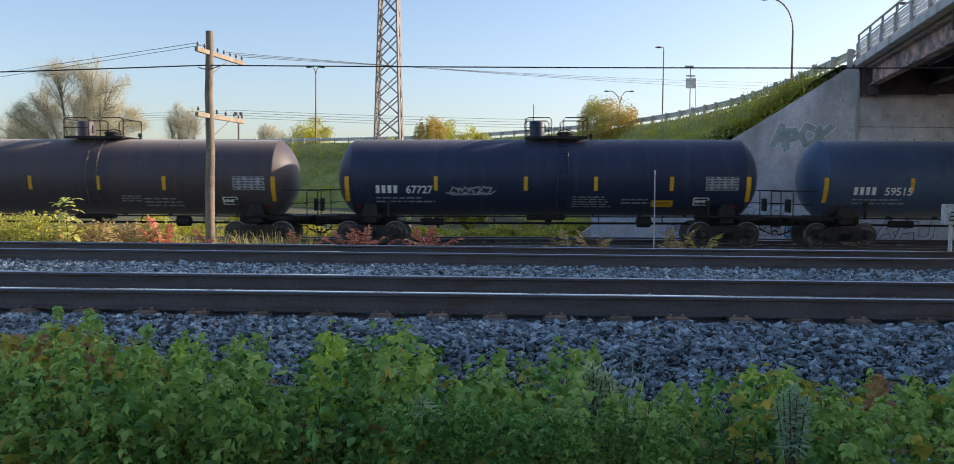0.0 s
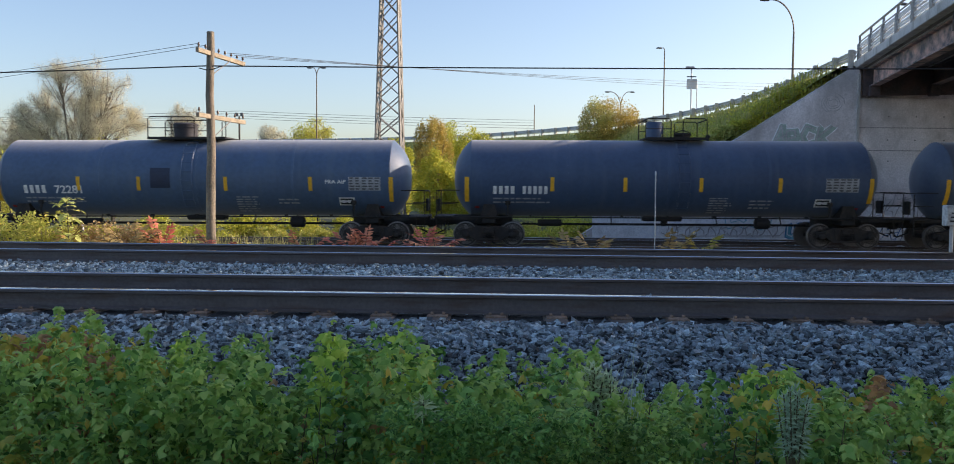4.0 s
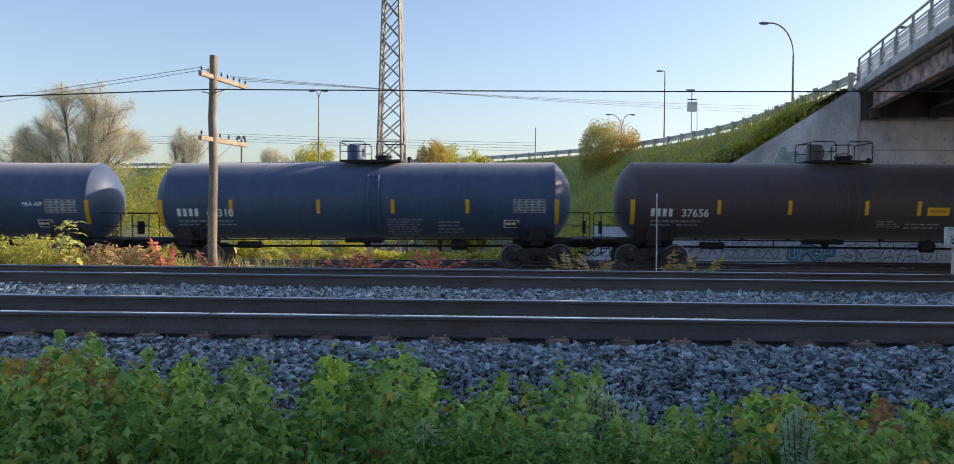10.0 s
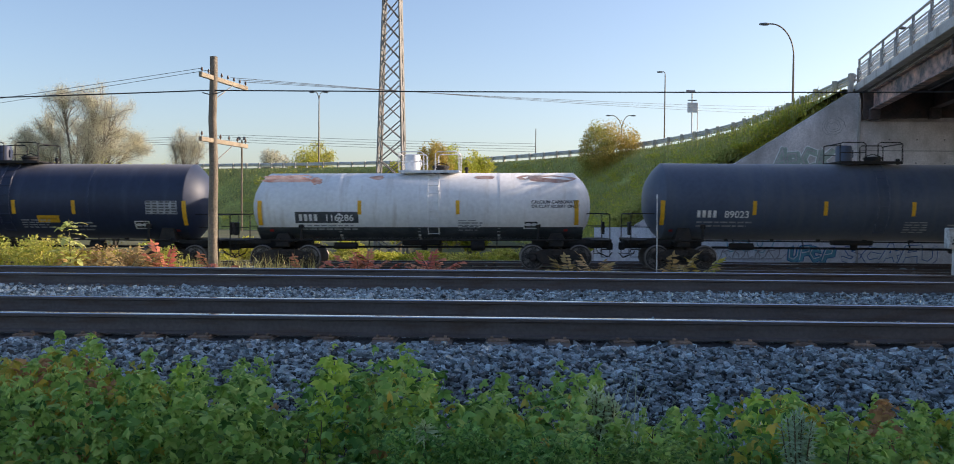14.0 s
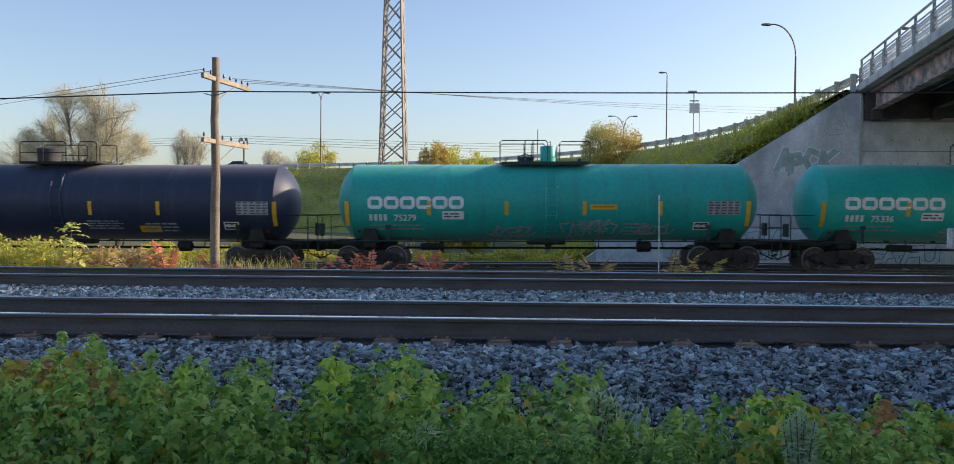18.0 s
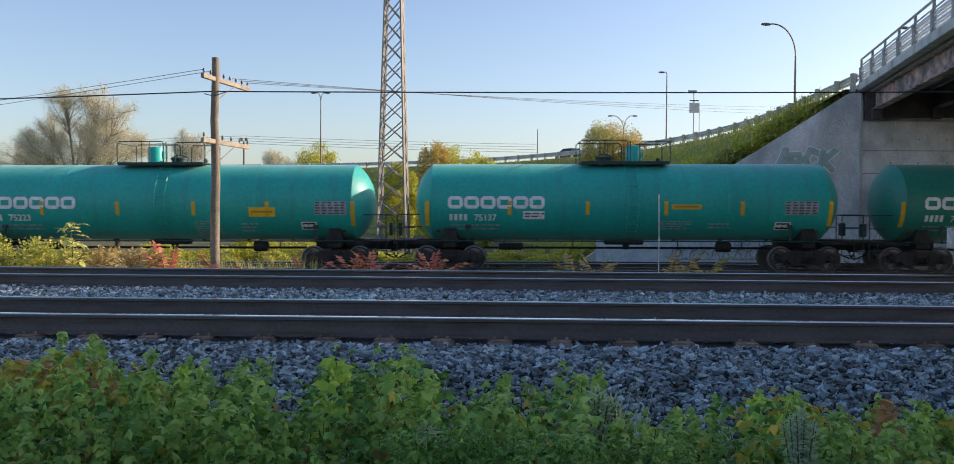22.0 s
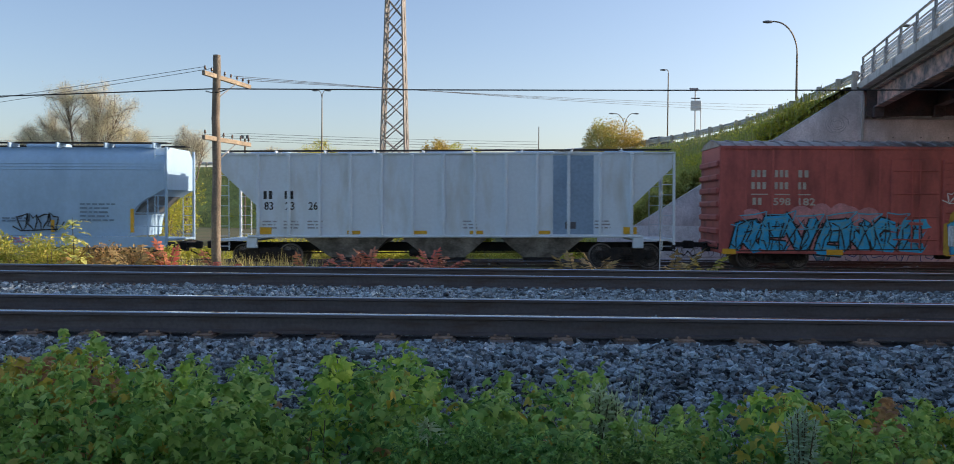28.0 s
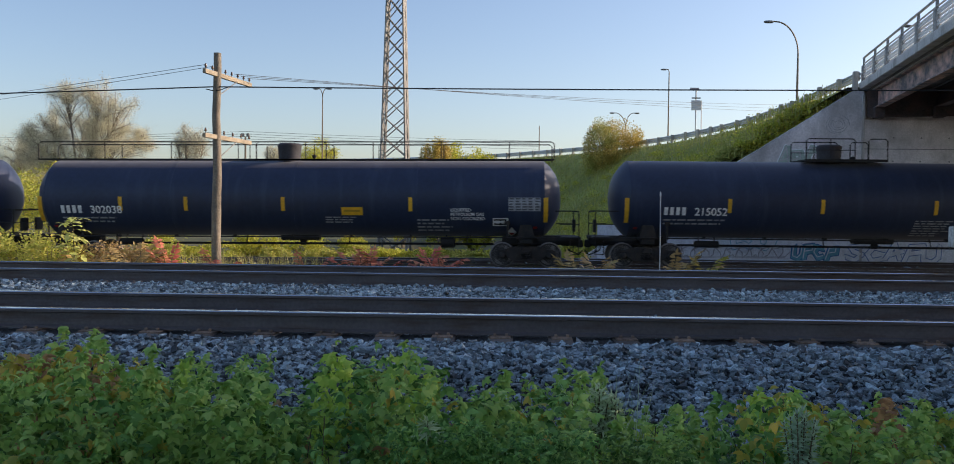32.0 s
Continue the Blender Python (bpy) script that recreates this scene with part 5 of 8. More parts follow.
def stroke_tag(skin, car, rnd, x0, x1, h0, h1, glyphs, w, fill, rim, shine, label):
    """Fat sprayed letters side by side: a wide rim, the filled stroke on it and a thin shine."""
    step, H = (x1 - x0) / len(glyphs), h1 - h0
    for i, g in enumerate(glyphs):
        lean, lift, size = rnd.uniform(-0.1, 0.35), rnd.uniform(-0.08, 0.08) * H, rnd.uniform(0.9, 1.12)
        s = Shape()
        n = 0
        for slot, width, base in ((1, w * 1.32, 0.010), (0, w, 0.016), (2, w * 0.2, 0.022)):
            for stroke in GLYPHS[g]:
                spots = [(x0 + step * (i + 0.02 + 1.0 * size * u) + lean * v * H, h0 + lift + w * 0.5 + (H - w) * size * v) for u, v in stroke]
                if slot == 2:
                    spots = [(x - w * 0.22, h + w * 0.2) for x, h in spots]
                last = len(spots) - 2
                for j, ((xa, ha), (xb, hb)) in enumerate(zip(spots, spots[1:])):
                    far = math.hypot(xb - xa, hb - ha)
                    dx, dh = (xb - xa) / far * width, (hb - ha) / far * width
                    ea, eb = (0.32 if j and slot < 2 else 0), (0.32 if j < last and slot < 2 else 0)
                    xa, ha, xb, hb = xa - dx * ea, ha - dh * ea, xb + dx * eb, hb + dh * eb
                    up = base + 0.0005 * n + 0.00011 * i
                    skin.line(s, [(xa + (xb - xa) * k / 4, ha + (hb - ha) * k / 4) for k in range(5)], width, slot, up)
                    if slot < 2:
                        for x, h, sign in ([(xa, ha, -1)] if j == 0 else []) + ([(xb, hb, 1)] if j == last else []):
                            ex, eh = dx * sign, dh * sign
                            skin.poly(s, [(x + eh * 0.5, h - ex * 0.5), (x + ex * 0.5 - dh * 0.4, h + eh * 0.5 + dx * 0.4), (x + ex * 0.15, h + eh * 0.15), (x - eh * 0.5, h + ex * 0.5)], slot, up + 0.00025)
                    n += 1
        part("graffiti", s.mesh("graffiti", fill, rim, shine), car, label)


def car_ends(car, L, low, high, mat, ladder_x=0.25):
    """Corner ladders, end platforms and their grab irons."""
    def build():
        s = Shape()
        for y in (-1.42, 1.42):
            for dx in (0.0, 0.42):
                s.tube([(ladder_x + dx, y, low), (ladder_x + dx, y, high)], 0.02, 5)
            z = low + 0.15
            while z < high:
                s.tube([(ladder_x, y, z), (ladder_x + 0.42, y, z)], 0.015, 5)
                z += 0.38
        return s.mesh("ladder", mat)
    me = once(("car_ladder", low, high, mat.name, ladder_x), build)
    part("ladder", me, car)
    part("ladder", me, car, "", m=pose(L, 0, 0, 0, 0, 180))


def under_car(car, L, truck_in):
    s = Shape().box(L / 2, 0, 0.78, L + 0.5, 0.4, 0.34, 0.02)
    for x in (0.05, L - 0.05):
        s.box(x, 0, 0.86, 0.16, 2.9, 0.24, 0.02)
    part("centre_sill", s.mesh("centre_sill", M_UNDER), car)
    s = Shape()
    s.lathe([(0, 0.16), (0.03, 0.2), (0.5, 0.2), (0.55, 0.15)], 12, "x", (L * 0.42, -0.7, 0.62))
    s.tube([(truck_in + 1.3, -0.45, 0.55), (L - truck_in - 1.3, -0.45, 0.6)], 0.025, 5)
    part("brake_gear", s.mesh("brake_gear", M_UNDER), car)
    truck(car, truck_in)
    truck(car, L - truck_in)
    couplers(car, L, 0.78)


def box_car(left, L, low, side, peak, coat, roof, label, door, rib, seed):
    car = rolling("box_car", label, "box car", left, L)
    under_car(car, L, 2.2)
    s = Shape().box(L / 2, 0, (low + side) / 2, L, 2.96, side - low, 0.03)
    part("body", s.mesh("body", coat), car)
    # side posts and sills
    post = Shape()
    x = rib
    while x < L - 0.3:
        if not (door[0] - 0.1 < x < door[1] + 0.1):
            p = part("side_post", once(("rib", low, side, coat.name), lambda: Shape().box(0, -1.48, (low + side) / 2, 0.07, 0.036, side - low - 0.1, 0.012).mesh("side_post", coat)), car, "", (x, 0, 0))
        x += rib
    for h, t in ((low + 0.07, 0.16), (side - 0.05, 0.12)):
        part("side_sill", Shape().box(L / 2, -1.5, h, L, 0.07, t, 0.015).mesh("side_sill", coat), car)
    s = Shape()
    n = int(L / 0.55)
    sect = [(-1.52, side), (-1.0, side + (peak - side) * 0.55), (0, peak), (1.0, side + (peak - side) * 0.55), (1.52, side)]
    vs = [(x, y, z) for x in (-0.03, L + 0.03) for y, z in sect]
    s.add(vs, [(k, k + 1, k + 6, k + 5) for k in range(4)] + [(0, 5, 9, 4), (4, 3, 2, 1, 0), (5, 6, 7, 8, 9)])
    part("roof", s.mesh("roof", roof), car, "shallow metal roof")
    seam = once(("roof_seam", side, peak, roof.name), lambda: Shape().tube([(0, y, z + (0.02 if seed == 2 else 0.0)) for y, z in sect], 0.035 if seed == 2 else 0.012, 4, smooth=False).mesh("roof_seam", roof))
    for k in range(n + 1):
        part("roof_seam", seam, car, "", (L * k / n, 0, 0))
    # corrugated ends
    for m in (pose(0, 0, 0), pose(L, 0, 0, 0, 0, 180)):
        z = low + 0.3
        while z < side - 0.2:
            part("end_rib", once(("end_rib", coat.name), lambda: Shape().box(-0.04, 0, 0, 0.12, 2.8, 0.24, 0.05).mesh("end_rib", coat)), car, "", m=m @ pose(0, 0, z))
            z += 0.5
    car_ends(car, L, low - 0.1, side - 0.6 if seed == 1 else low + 1.6, coat, 0.1)
    skin = Skin(None, -1.48, 0.006)
    return car, skin, random.Random(seed)


def plug_door(car, x0, x1, low, high, coat, ridges):
    s = Shape().box((x0 + x1) / 2, -1.50, (low + high) / 2, x1 - x0, 0.06, high - low, 0.02)
    d = part("door", s.mesh("door", coat), car, "wide steel car door")
    for k in range(ridges):
        z = low + (high - low) * (k + 0.5) / ridges
        part("ridge", Shape().box((x0 + x1) / 2, -1.55, z, x1 - x0 - 0.2, 0.05, 0.05, 0.015).mesh("ridge", coat), d)
    s = Shape()
    for x in (x0 + (x1 - x0) * 0.42, x0 + (x1 - x0) * 0.58):
        s.tube([(x, -1.58, low + 0.1), (x, -1.58, high - 0.1)], 0.025, 5)
    s.box((x0 + x1) / 2, -1.58, low + 1.0, 0.5, 0.05, 0.1, 0.01)
    part("lock_rod", s.mesh("lock_rod", coat), d)
    return d


def rust_red_high_cube():
    L = 19.7
    car, skin, rnd = box_car(401.5, L, 0.68, 5.28, 5.36, M_OXIDE, M_OXIDE, "tall red-brown box car with white mark and graffiti", (7.0, 12.2), 1.15, 1)
    part("roof_overhang", Shape().box(9.9, -1.5, 5.34, 10.4, 0.16, 0.1, 0.02).mesh("roof_overhang", M_UNDER), car)
    plug_door(car, 7.15, 9.6, 0.8, 3.55, M_OXIDE, 3)
    plug_door(car, 9.7, 12.15, 0.8, 3.55, M_OXIDE, 3)
    for z in (0.78, 4.7):
        part("door_track", Shape().box(9.7, -1.56, z, 9.0, 0.07, 0.1, 0.02).mesh("door_track", M_OXIDE), car)
    s = Shape()
    for k in range(5):
        h = 3.27 + k * 0.19
        skin.patch(s, 0.25, 2.15 + k * 0.03, h, h + 0.13, 0, 0.03)
    skin.poly(s, [(2.1, 3.25), (3.0, 3.25), (3.3, 4.18), (2.4, 4.18)], 0, 0.033)
    skin.poly(s, [(3.16, 3.25), (4.05, 3.25), (4.3, 3.45), (4.4, 4.0), (4.3, 4.18), (3.46, 4.18)], 0, 0.036)
    part("company_mark", s.mesh("company_mark", M_WHITE), car, "large white striped mark")
    s = mark_blocks(skin, Shape(), 0.9, 1.38, 2.33, 0.27, 2)
    skin.lift += 0.03
    for text, x in (("47", 0.9), ("12", 1.66), ("96", 2.52)):
        skin.text(s, text, x, 1.85, 0.26, 0.42)
    part("car_number", s.mesh("car_number", M_WHITE), car, "white stencilled car number")
    for x0, x1, h0, h1 in ((0.88, 1.38, 0.95, 1.16), (0.88, 1.38, 0.72, 0.92), (3.22, 3.72, 0.80, 0.93), (5.56, 6.08, 0.80, 0.93), (10.9, 11.35, 0.70, 0.78), (13.6, 14.1, 0.85, 1.0), (16.2, 16.75, 0.85, 1.0), (18.3, 18.8, 0.8, 1.05)):
        part("reflector", skin.patch(Shape(), x0, x1, h0, h1, 0, 0.03).mesh("reflector", M_YELLOW), car)
    cloud(skin, car, rnd, 1.7, 2.5, 0.72, 1.2, 9, G_SKY)
    cloud(skin, car, rnd, 5.9, 7.0, 0.72, 1.5, 9, G_COBALT)
    cloud(skin, car, rnd, 3.2, 3.9, 0.72, 2.3, 9, G_NAVY)
    stroke_tag(skin, car, rnd, 2.2, 6.1, 0.72, 2.0, "adeR", 0.36, G_TAN, M_BLACKP, G_CREAM, "tan sprayed letter with a black outline")
    skin.lift += 0.045
    skin.doodle(s := Shape(), rnd, 2.3, 6.0, 0.75, 2.1, 10, 0.05)
    part("graffiti", s.mesh("graffiti", M_BLACKP), car, "thin black sprayed outlines over the tan letters")
    skin.lift -= 0.045
    skin.lift += 0.045
    skin.doodle(s := Shape(), rnd, 2.3, 6.0, 0.9, 2.2, 6, 0.06)
    part("graffiti", s.mesh("graffiti", G_PEACH), car, "thin peach sprayed outlines")
    skin.lift -= 0.045
    cloud(skin, car, rnd, 12.7, 13.4, 0.75, 2.0, 8, G_PEACH)
    cloud(skin, car, rnd, 13.9, 14.5, 1.2, 2.5, 8, G_PEACH)
    cloud(skin, car, rnd, 15.8, 16.4, 1.4, 2.6, 8, G_PEACH)
    cloud(skin, car, rnd, 17.3, 18.0, 0.75, 1.7, 8, G_PEACH)
    stroke_tag(skin, car, rnd, 12.7, 17.9, 0.74, 2.0, "dceb", 0.42, G_SKY, G_NAVY, G_CREAM, "pale blue sprayed letter with a dark outline")
    skin.lift += 0.045
    skin.doodle(s := Shape(), rnd, 12.8, 17.8, 0.8, 2.0, 12, 0.05)
    part("graffiti", s.mesh("graffiti", G_NAVY), car, "thin navy sprayed outlines over the pale letters")
    skin.lift -= 0.045
    skin.lift += 0.045
    skin.doodle(s := Shape(), rnd, 12.8, 17.8, 1.3, 2.3, 6, 0.06)
    part("graffiti", s.mesh("graffiti", G_PEACH), car, "thin peach sprayed outlines")
    skin.lift -= 0.045
    s = Shape()
    for x in (7.9, 10.7):
        stencil_rows(skin, s, rnd, x, x + 1.05, 4.25, 3, 0.14, 0.08)
    stencil_rows(skin, s, rnd, 0.85, 1.4, 1.66, 3, 0.12)
    part("small_stencilling", s.mesh("small_stencilling", M_WHITE), car)
    data_panel(skin, car, rnd, 17.3, 18.5, 1.3, 1.9)
    skin.lift += 0.06
    for x, h, w, t, mat in ((7.5, 2.5, 0.4, 0.14, M_WHITE), (8.3, 3.0, 0.28, 0.16, M_FADED), (9.15, 2.75, 0.36, 0.12, M_WHITE), (9.95, 2.2, 0.22, 0.24, M_WHITE), (10.6, 2.9, 0.2, 0.3, M_FADED), (11.2, 2.45, 0.36, 0.14, M_WHITE), (8.6, 1.8, 0.22, 0.24, M_BLACKP), (11.6, 1.75, 0.3, 0.2, M_WHITE)):
        part("placard", skin.patch(Shape(), x, x + w, h, h + t).mesh("placard", mat), car, "small placard on the door")
    skin.lift -= 0.06
    skin.doodle(s := Shape(), rnd, 0.1, 0.5, 1.2, 2.4, 2, 0.05)
    part("graffiti", s.mesh("graffiti", M_FADED), car)


def faded_box_car():
    L = 19.65
    car, skin, rnd = box_car(479.45, L, 0.62, 4.56, 4.86, M_OXIDE2, M_ROOF, "faded red-brown box car covered in bright graffiti", (6.1, 11.3), 0.97, 2)
    plug_door(car, 6.2, 8.0, 0.75, 4.1, M_OXIDE2, 4)
    plug_door(car, 8.1, 11.1, 0.75, 4.1, M_OXIDE2, 13)
    skin.lift += 0.03
    s = Shape()
    for (a, b, n), h in (((1.15, 1.75, 3), 3.42), ((2.0, 2.55, 3), 3.42), ((2.85, 3.3, 2), 3.42), ((1.15, 1.75, 3), 2.98), ((2.0, 2.55, 3), 2.98), ((2.85, 3.2, 2), 2.98), ((1.2, 1.6, 2), 2.4)):
        mark_blocks(skin, s, a, b, h, 0.26, n)
    for a, b in ((1.15, 1.75), (2.0, 2.55), (2.85, 3.3)):
        skin.patch(s, a, b, 2.77, 2.81)
    part("owner_mark", s.mesh("owner_mark", G_CREAM), car, "worn cream owner's mark")
    s = skin.text(Shape(), "598", 1.95, 2.4, 0.27, 0.62)
    skin.text(s, "182", 2.8, 2.4, 0.27, 0.6)
    part("car_number", s.mesh("car_number", G_CREAM), car)
    s = Shape()
    skin.line(s, [(16.0, 3.62), (14.5, 3.62), (14.32, 3.44), (14.32, 2.5), (14.5, 2.32), (15.9, 2.32)], 0.34, 0, 0.03)
    skin.poly(s, [(16.0, 3.79), (16.45, 3.79), (18.35, 2.15), (17.9, 2.15)], 0, 0.032)
    skin.patch(s, 18.0, 18.36, 2.2, 3.79, 0, 0.034)
    part("company_mark", s.mesh("company_mark", G_CREAM), car, "worn cream mark of a bracket, a slanted band and a bar")
    cloud(skin, car, rnd, 0.9, 7.2, 0.66, 2.5, 10, G_ROSE)
    stroke_tag(skin, car, rnd, 0.45, 7.5, 0.6, 1.95, "REVENGE", 0.36, G_BLUE, M_BLACKP, G_AQUA, "bright blue sprayed letter with a dark outline")
    skin.lift += 0.075
    cloud(skin, car, rnd, 8.1, 11.4, 0.62, 2.35, 9, G_GOLD)
    stroke_tag(skin, car, rnd, 8.35, 11.2, 0.66, 2.0, "WEB", 0.30, G_BLUE, G_COBALT, G_AQUA, "blue sprayed letter on a mustard ground")
    skin.lift -= 0.075
    cloud(skin, car, rnd, 11.7, 18.3, 0.66, 2.5, 9, G_PINK)
    stroke_tag(skin, car, rnd, 11.6, 17.2, 0.6, 2.1, "TASK", 0.60, G_NAVY, G_BLUE, G_COBALT, "navy sprayed letter with a blue outline")
    skin.lift += 0.045
    skin.doodle(s := Shape(), rnd, 0.6, 7.4, 0.7, 1.9, 16, 0.05)
    part("graffiti", s.mesh("graffiti", M_BLACKP), car, "thin dark sprayed outlines over the blue letters")
    skin.lift -= 0.045
    skin.lift += 0.045
    skin.doodle(s := Shape(), rnd, 0.9, 6.8, 1.5, 2.2, 6, 0.05)
    part("graffiti", s.mesh("graffiti", G_AQUA), car, "thin pale blue sprayed outlines")
    skin.lift -= 0.045
    skin.lift += 0.045
    skin.doodle(s := Shape(), rnd, 11.8, 17.2, 0.7, 2.0, 4, 0.05)
    part("graffiti", s.mesh("graffiti", G_COBALT), car, "thin blue sprayed outlines over the navy letters")
    skin.lift -= 0.045
    for x, w in ((0.1, 0.5), (3.9, 0.6), (8.2, 0.5), (11.6, 0.5), (14.9, 0.5), (18.8, 0.55)):
        part("reflector", skin.patch(Shape(), x, x + w, 0.58, 0.78, 0, 0.07).mesh("reflector", M_YELLOW), car)
    skin.lift += 0.06
    skin.doodle(s := Shape(), rnd, 8.2, 9.9, 2.5, 3.0, 5, 0.045)
    part("graffiti", s.mesh("graffiti", M_WHITE), car, "thin white sprayed scribble")
    skin.lift -= 0.06
    s = skin.patch(Shape(), 17.1, 17.75, 1.25, 1.5)
    skin.patch(s, 17.15, 17.42, 1.29, 1.46, 1, 0.004)
    skin.patch(s, 17.45, 17.7, 1.29, 1.46, 1, 0.004)
    part("inspection_plate", s.mesh("inspection_plate", M_WHITE, M_BLACKP), car)


def hopper_common(car, L, coat, side, bays, bay_top, bay_low, bay_coat):
    under_car(car, L, 1.75)
    for x0, x1 in bays:
        mid, w = (x0 + x1) / 2, (x1 - x0)
        s = Shape()
        vs = [(x0, -1.4, bay_top), (x1, -1.4, bay_top), (x1, 1.4, bay_top), (x0, 1.4, bay_top), (mid - w * 0.2, -0.75, bay_low), (mid + w * 0.2, -0.75, bay_low), (mid + w * 0.2, 0.75, bay_low), (mid - w * 0.2, 0.75, bay_low)]
        s.add(vs, [(0, 3, 2, 1), (4, 5, 6, 7), (0, 1, 5, 4), (1, 2, 6, 5), (2, 3, 7, 6), (3, 0, 4, 7)])
        bay = part("hopper_bay", s.mesh("hopper_bay", bay_coat), car, "sloping discharge hopper under the body")
        part("outlet", Shape().box(mid, 0, bay_low - 0.03, w * 0.42, 1.6, 0.14, 0.02).mesh("outlet", M_UNDER), bay)
    # roof walkway
    s = Shape().box(L / 2, -0.95, side + 0.17, L - 0.2, 0.5, 0.04).box(L / 2, 0.95, side + 0.17, L - 0.2, 0.5, 0.04)
    part("roof_walk", s.mesh("roof_walk", M_UNDER), car, "dark roof walkway")
    k = 0.4
    while k < L - 0.3:
        part("walk_bracket", once(("walk_bracket", coat.name), lambda: Shape().box(0, -1.05, 0, 0.07, 0.7, 0.2, 0.01).mesh("walk_bracket", coat)), car, "", (k, 0, side + 0.06))
        k += 1.85
    for k in range(5):
        part("roof_hatch", once("roof_hatch", lambda: Shape().box(0, 0, 0, 1.5, 0.7, 0.16, 0.05).mesh("roof_hatch", M_HOPGREY)), car, "", (L * (k + 0.5) / 5, 0, side + 0.12))
    for x in (0.03, L - 0.03):
        for y in (-1.42, 1.42):
            part("corner_post", once(("corner_post", side, coat.name), lambda: Shape().box(0, 0, (side + 0.9) / 2, 0.09, 0.09, side - 0.9, 0.01).mesh("corner_post", coat)), car, "", (x, y, 0))
    car_ends(car, L, 0.7, side - 0.1, coat, 0.05)
    s = Shape()
    for x0, x1 in ((0.0, 1.5), (L - 1.5, L)):
        s.box((x0 + x1) / 2, 0, 1.08, x1 - x0, 2.9, 0.08, 0.01)
    part("end_platform", s.mesh("end_platform", coat), car)


def smooth_hopper(left, L, number, label):
    car = rolling("covered_hopper", label, "hopper car", left, L)
    side = 4.60
    hopper_common(car, L, M_HOPGREY, side, ((2.9, 6.2), (6.3, 9.4), (9.7, 12.8), (12.9, L - 2.7)), 1.2, 0.34, M_HOPDARK)
    def half_width(z):
        return float(np.interp(z, (1.2, 1.8, 2.5, 3.2, 3.75, 4.15, 4.4, side), (1.41, 1.46, 1.50, 1.53, 1.52, 1.44, 1.25, 1.0)))

    ends = ((0.06, 3.0), (0.25, 2.92), (0.43, 2.8), (0.8, 2.62), (1.08, 2.4), (1.25, 2.15), (1.34, 1.8), (1.38, 1.22), (L / 2, 1.22))
    cuts = list(ends) + [(L - x, z) for x, z in ends[:-1][::-1]]
    s, n = Shape(), 12
    vs = []
    for x, low in cuts:
        hs = [low + (side - low) * k / (n - 1) for k in range(n)]
        vs += [(x, -half_width(h), h) for h in hs] + [(x, half_width(h), h) for h in hs[::-1]]
    m = 2 * n
    s.add(vs, [(i * m + k, i * m + (k + 1) % m, (i + 1) * m + (k + 1) % m, (i + 1) * m + k) for i in range(len(cuts) - 1) for k in range(m)], True)
    s.add(vs[:m] + vs[-m:], [tuple(range(m))[::-1], tuple(range(m, 2 * m))])
    part("body", s.mesh("body", M_HOPGREY), car, "smooth rounded hopper body")
    for flip in (False, True):
        poly = [(0.3, 2.98), (1.42, 1.9), (1.5, 1.24), (2.0, 1.24), (2.0, 2.98)]
        poly = [(L - x if flip else x, z) for x, z in poly]
        part("slope_sheet", Shape().prism(poly[::-1] if flip else poly, -1.3, 1.3).mesh("slope_sheet", M_SLOPE), car, "weathered end slope sheet, coloured dark for the shade in the recess")
        s = Shape()
        for x in (0.35, 0.75):
            s.tube([(L - x if flip else x, -1.42, 1.1), (L - x if flip else x, -1.42, 2.75)], 0.025, 5)
        for z in (1.6, 2.1):
            s.tube([(L - 0.1 if flip else 0.1, -1.42, z), (L - 1.3 if flip else 1.3, -1.42, z)], 0.02, 5)
        part("end_frame", s.mesh("end_frame", M_HOPGREY), car, "pipe frame before the slope sheet")
    part("side_sill", Shape().box(L / 2, -1.49, 1.0, L, 0.09, 0.42, 0.02).mesh("side_sill", M_HOPGREY), car)
    for h in (3.74, 3.85, 3.96):
        part("bead", Shape().box(L / 2, -half_width(h) - 0.002, h, L - 0.3, 0.03, 0.035, 0.008).mesh("bead", M_HOPGREY), car)
    skin = Skin(None, -1.50, 0.014)
    rnd = random.Random(int(left))
    s = mark_blocks(skin, Shape(), 1.95, 2.75, 2.52, 0.24, 4)
    if number:
        skin.text(s, number, 1.95, 2.05, 0.24, 1.0)
    else:
        mark_blocks(skin, s, 1.95, 2.95, 2.05, 0.24, 5)
    part("car_number", s.mesh("car_number", M_BLACKP), car, "black stencilled car number")
    for x, h0, h1 in ((1.4, 1.36, 2.26), (4.5, 1.36, 1.78), (7.1, 1.36, 1.78), (10.3, 1.36, 1.78), (13.25, 1.36, 1.82), (L - 1.3, 1.36, 2.26)):
        part("reflector", skin.patch(Shape(), x - 0.07, x + 0.07, h0, h1).mesh("reflector", M_YELLOW), car)
    s = stencil_rows(skin, Shape(), rnd, 1.95, 3.7, 1.7, 2, 0.13)
    stencil_rows(skin, s, rnd, L - 3.3, L - 1.9, 2.4, 5, 0.15)
    stencil_rows(skin, s, rnd, 11.3, 12.4, 1.85, 2, 0.1)
    part("small_stencilling", s.mesh("small_stencilling", M_BLUEINK), car)
    if not number:
        s = skin.doodle(Shape(), rnd, 11.9, 13.5, 1.4, 2.1, 4, 0.06)
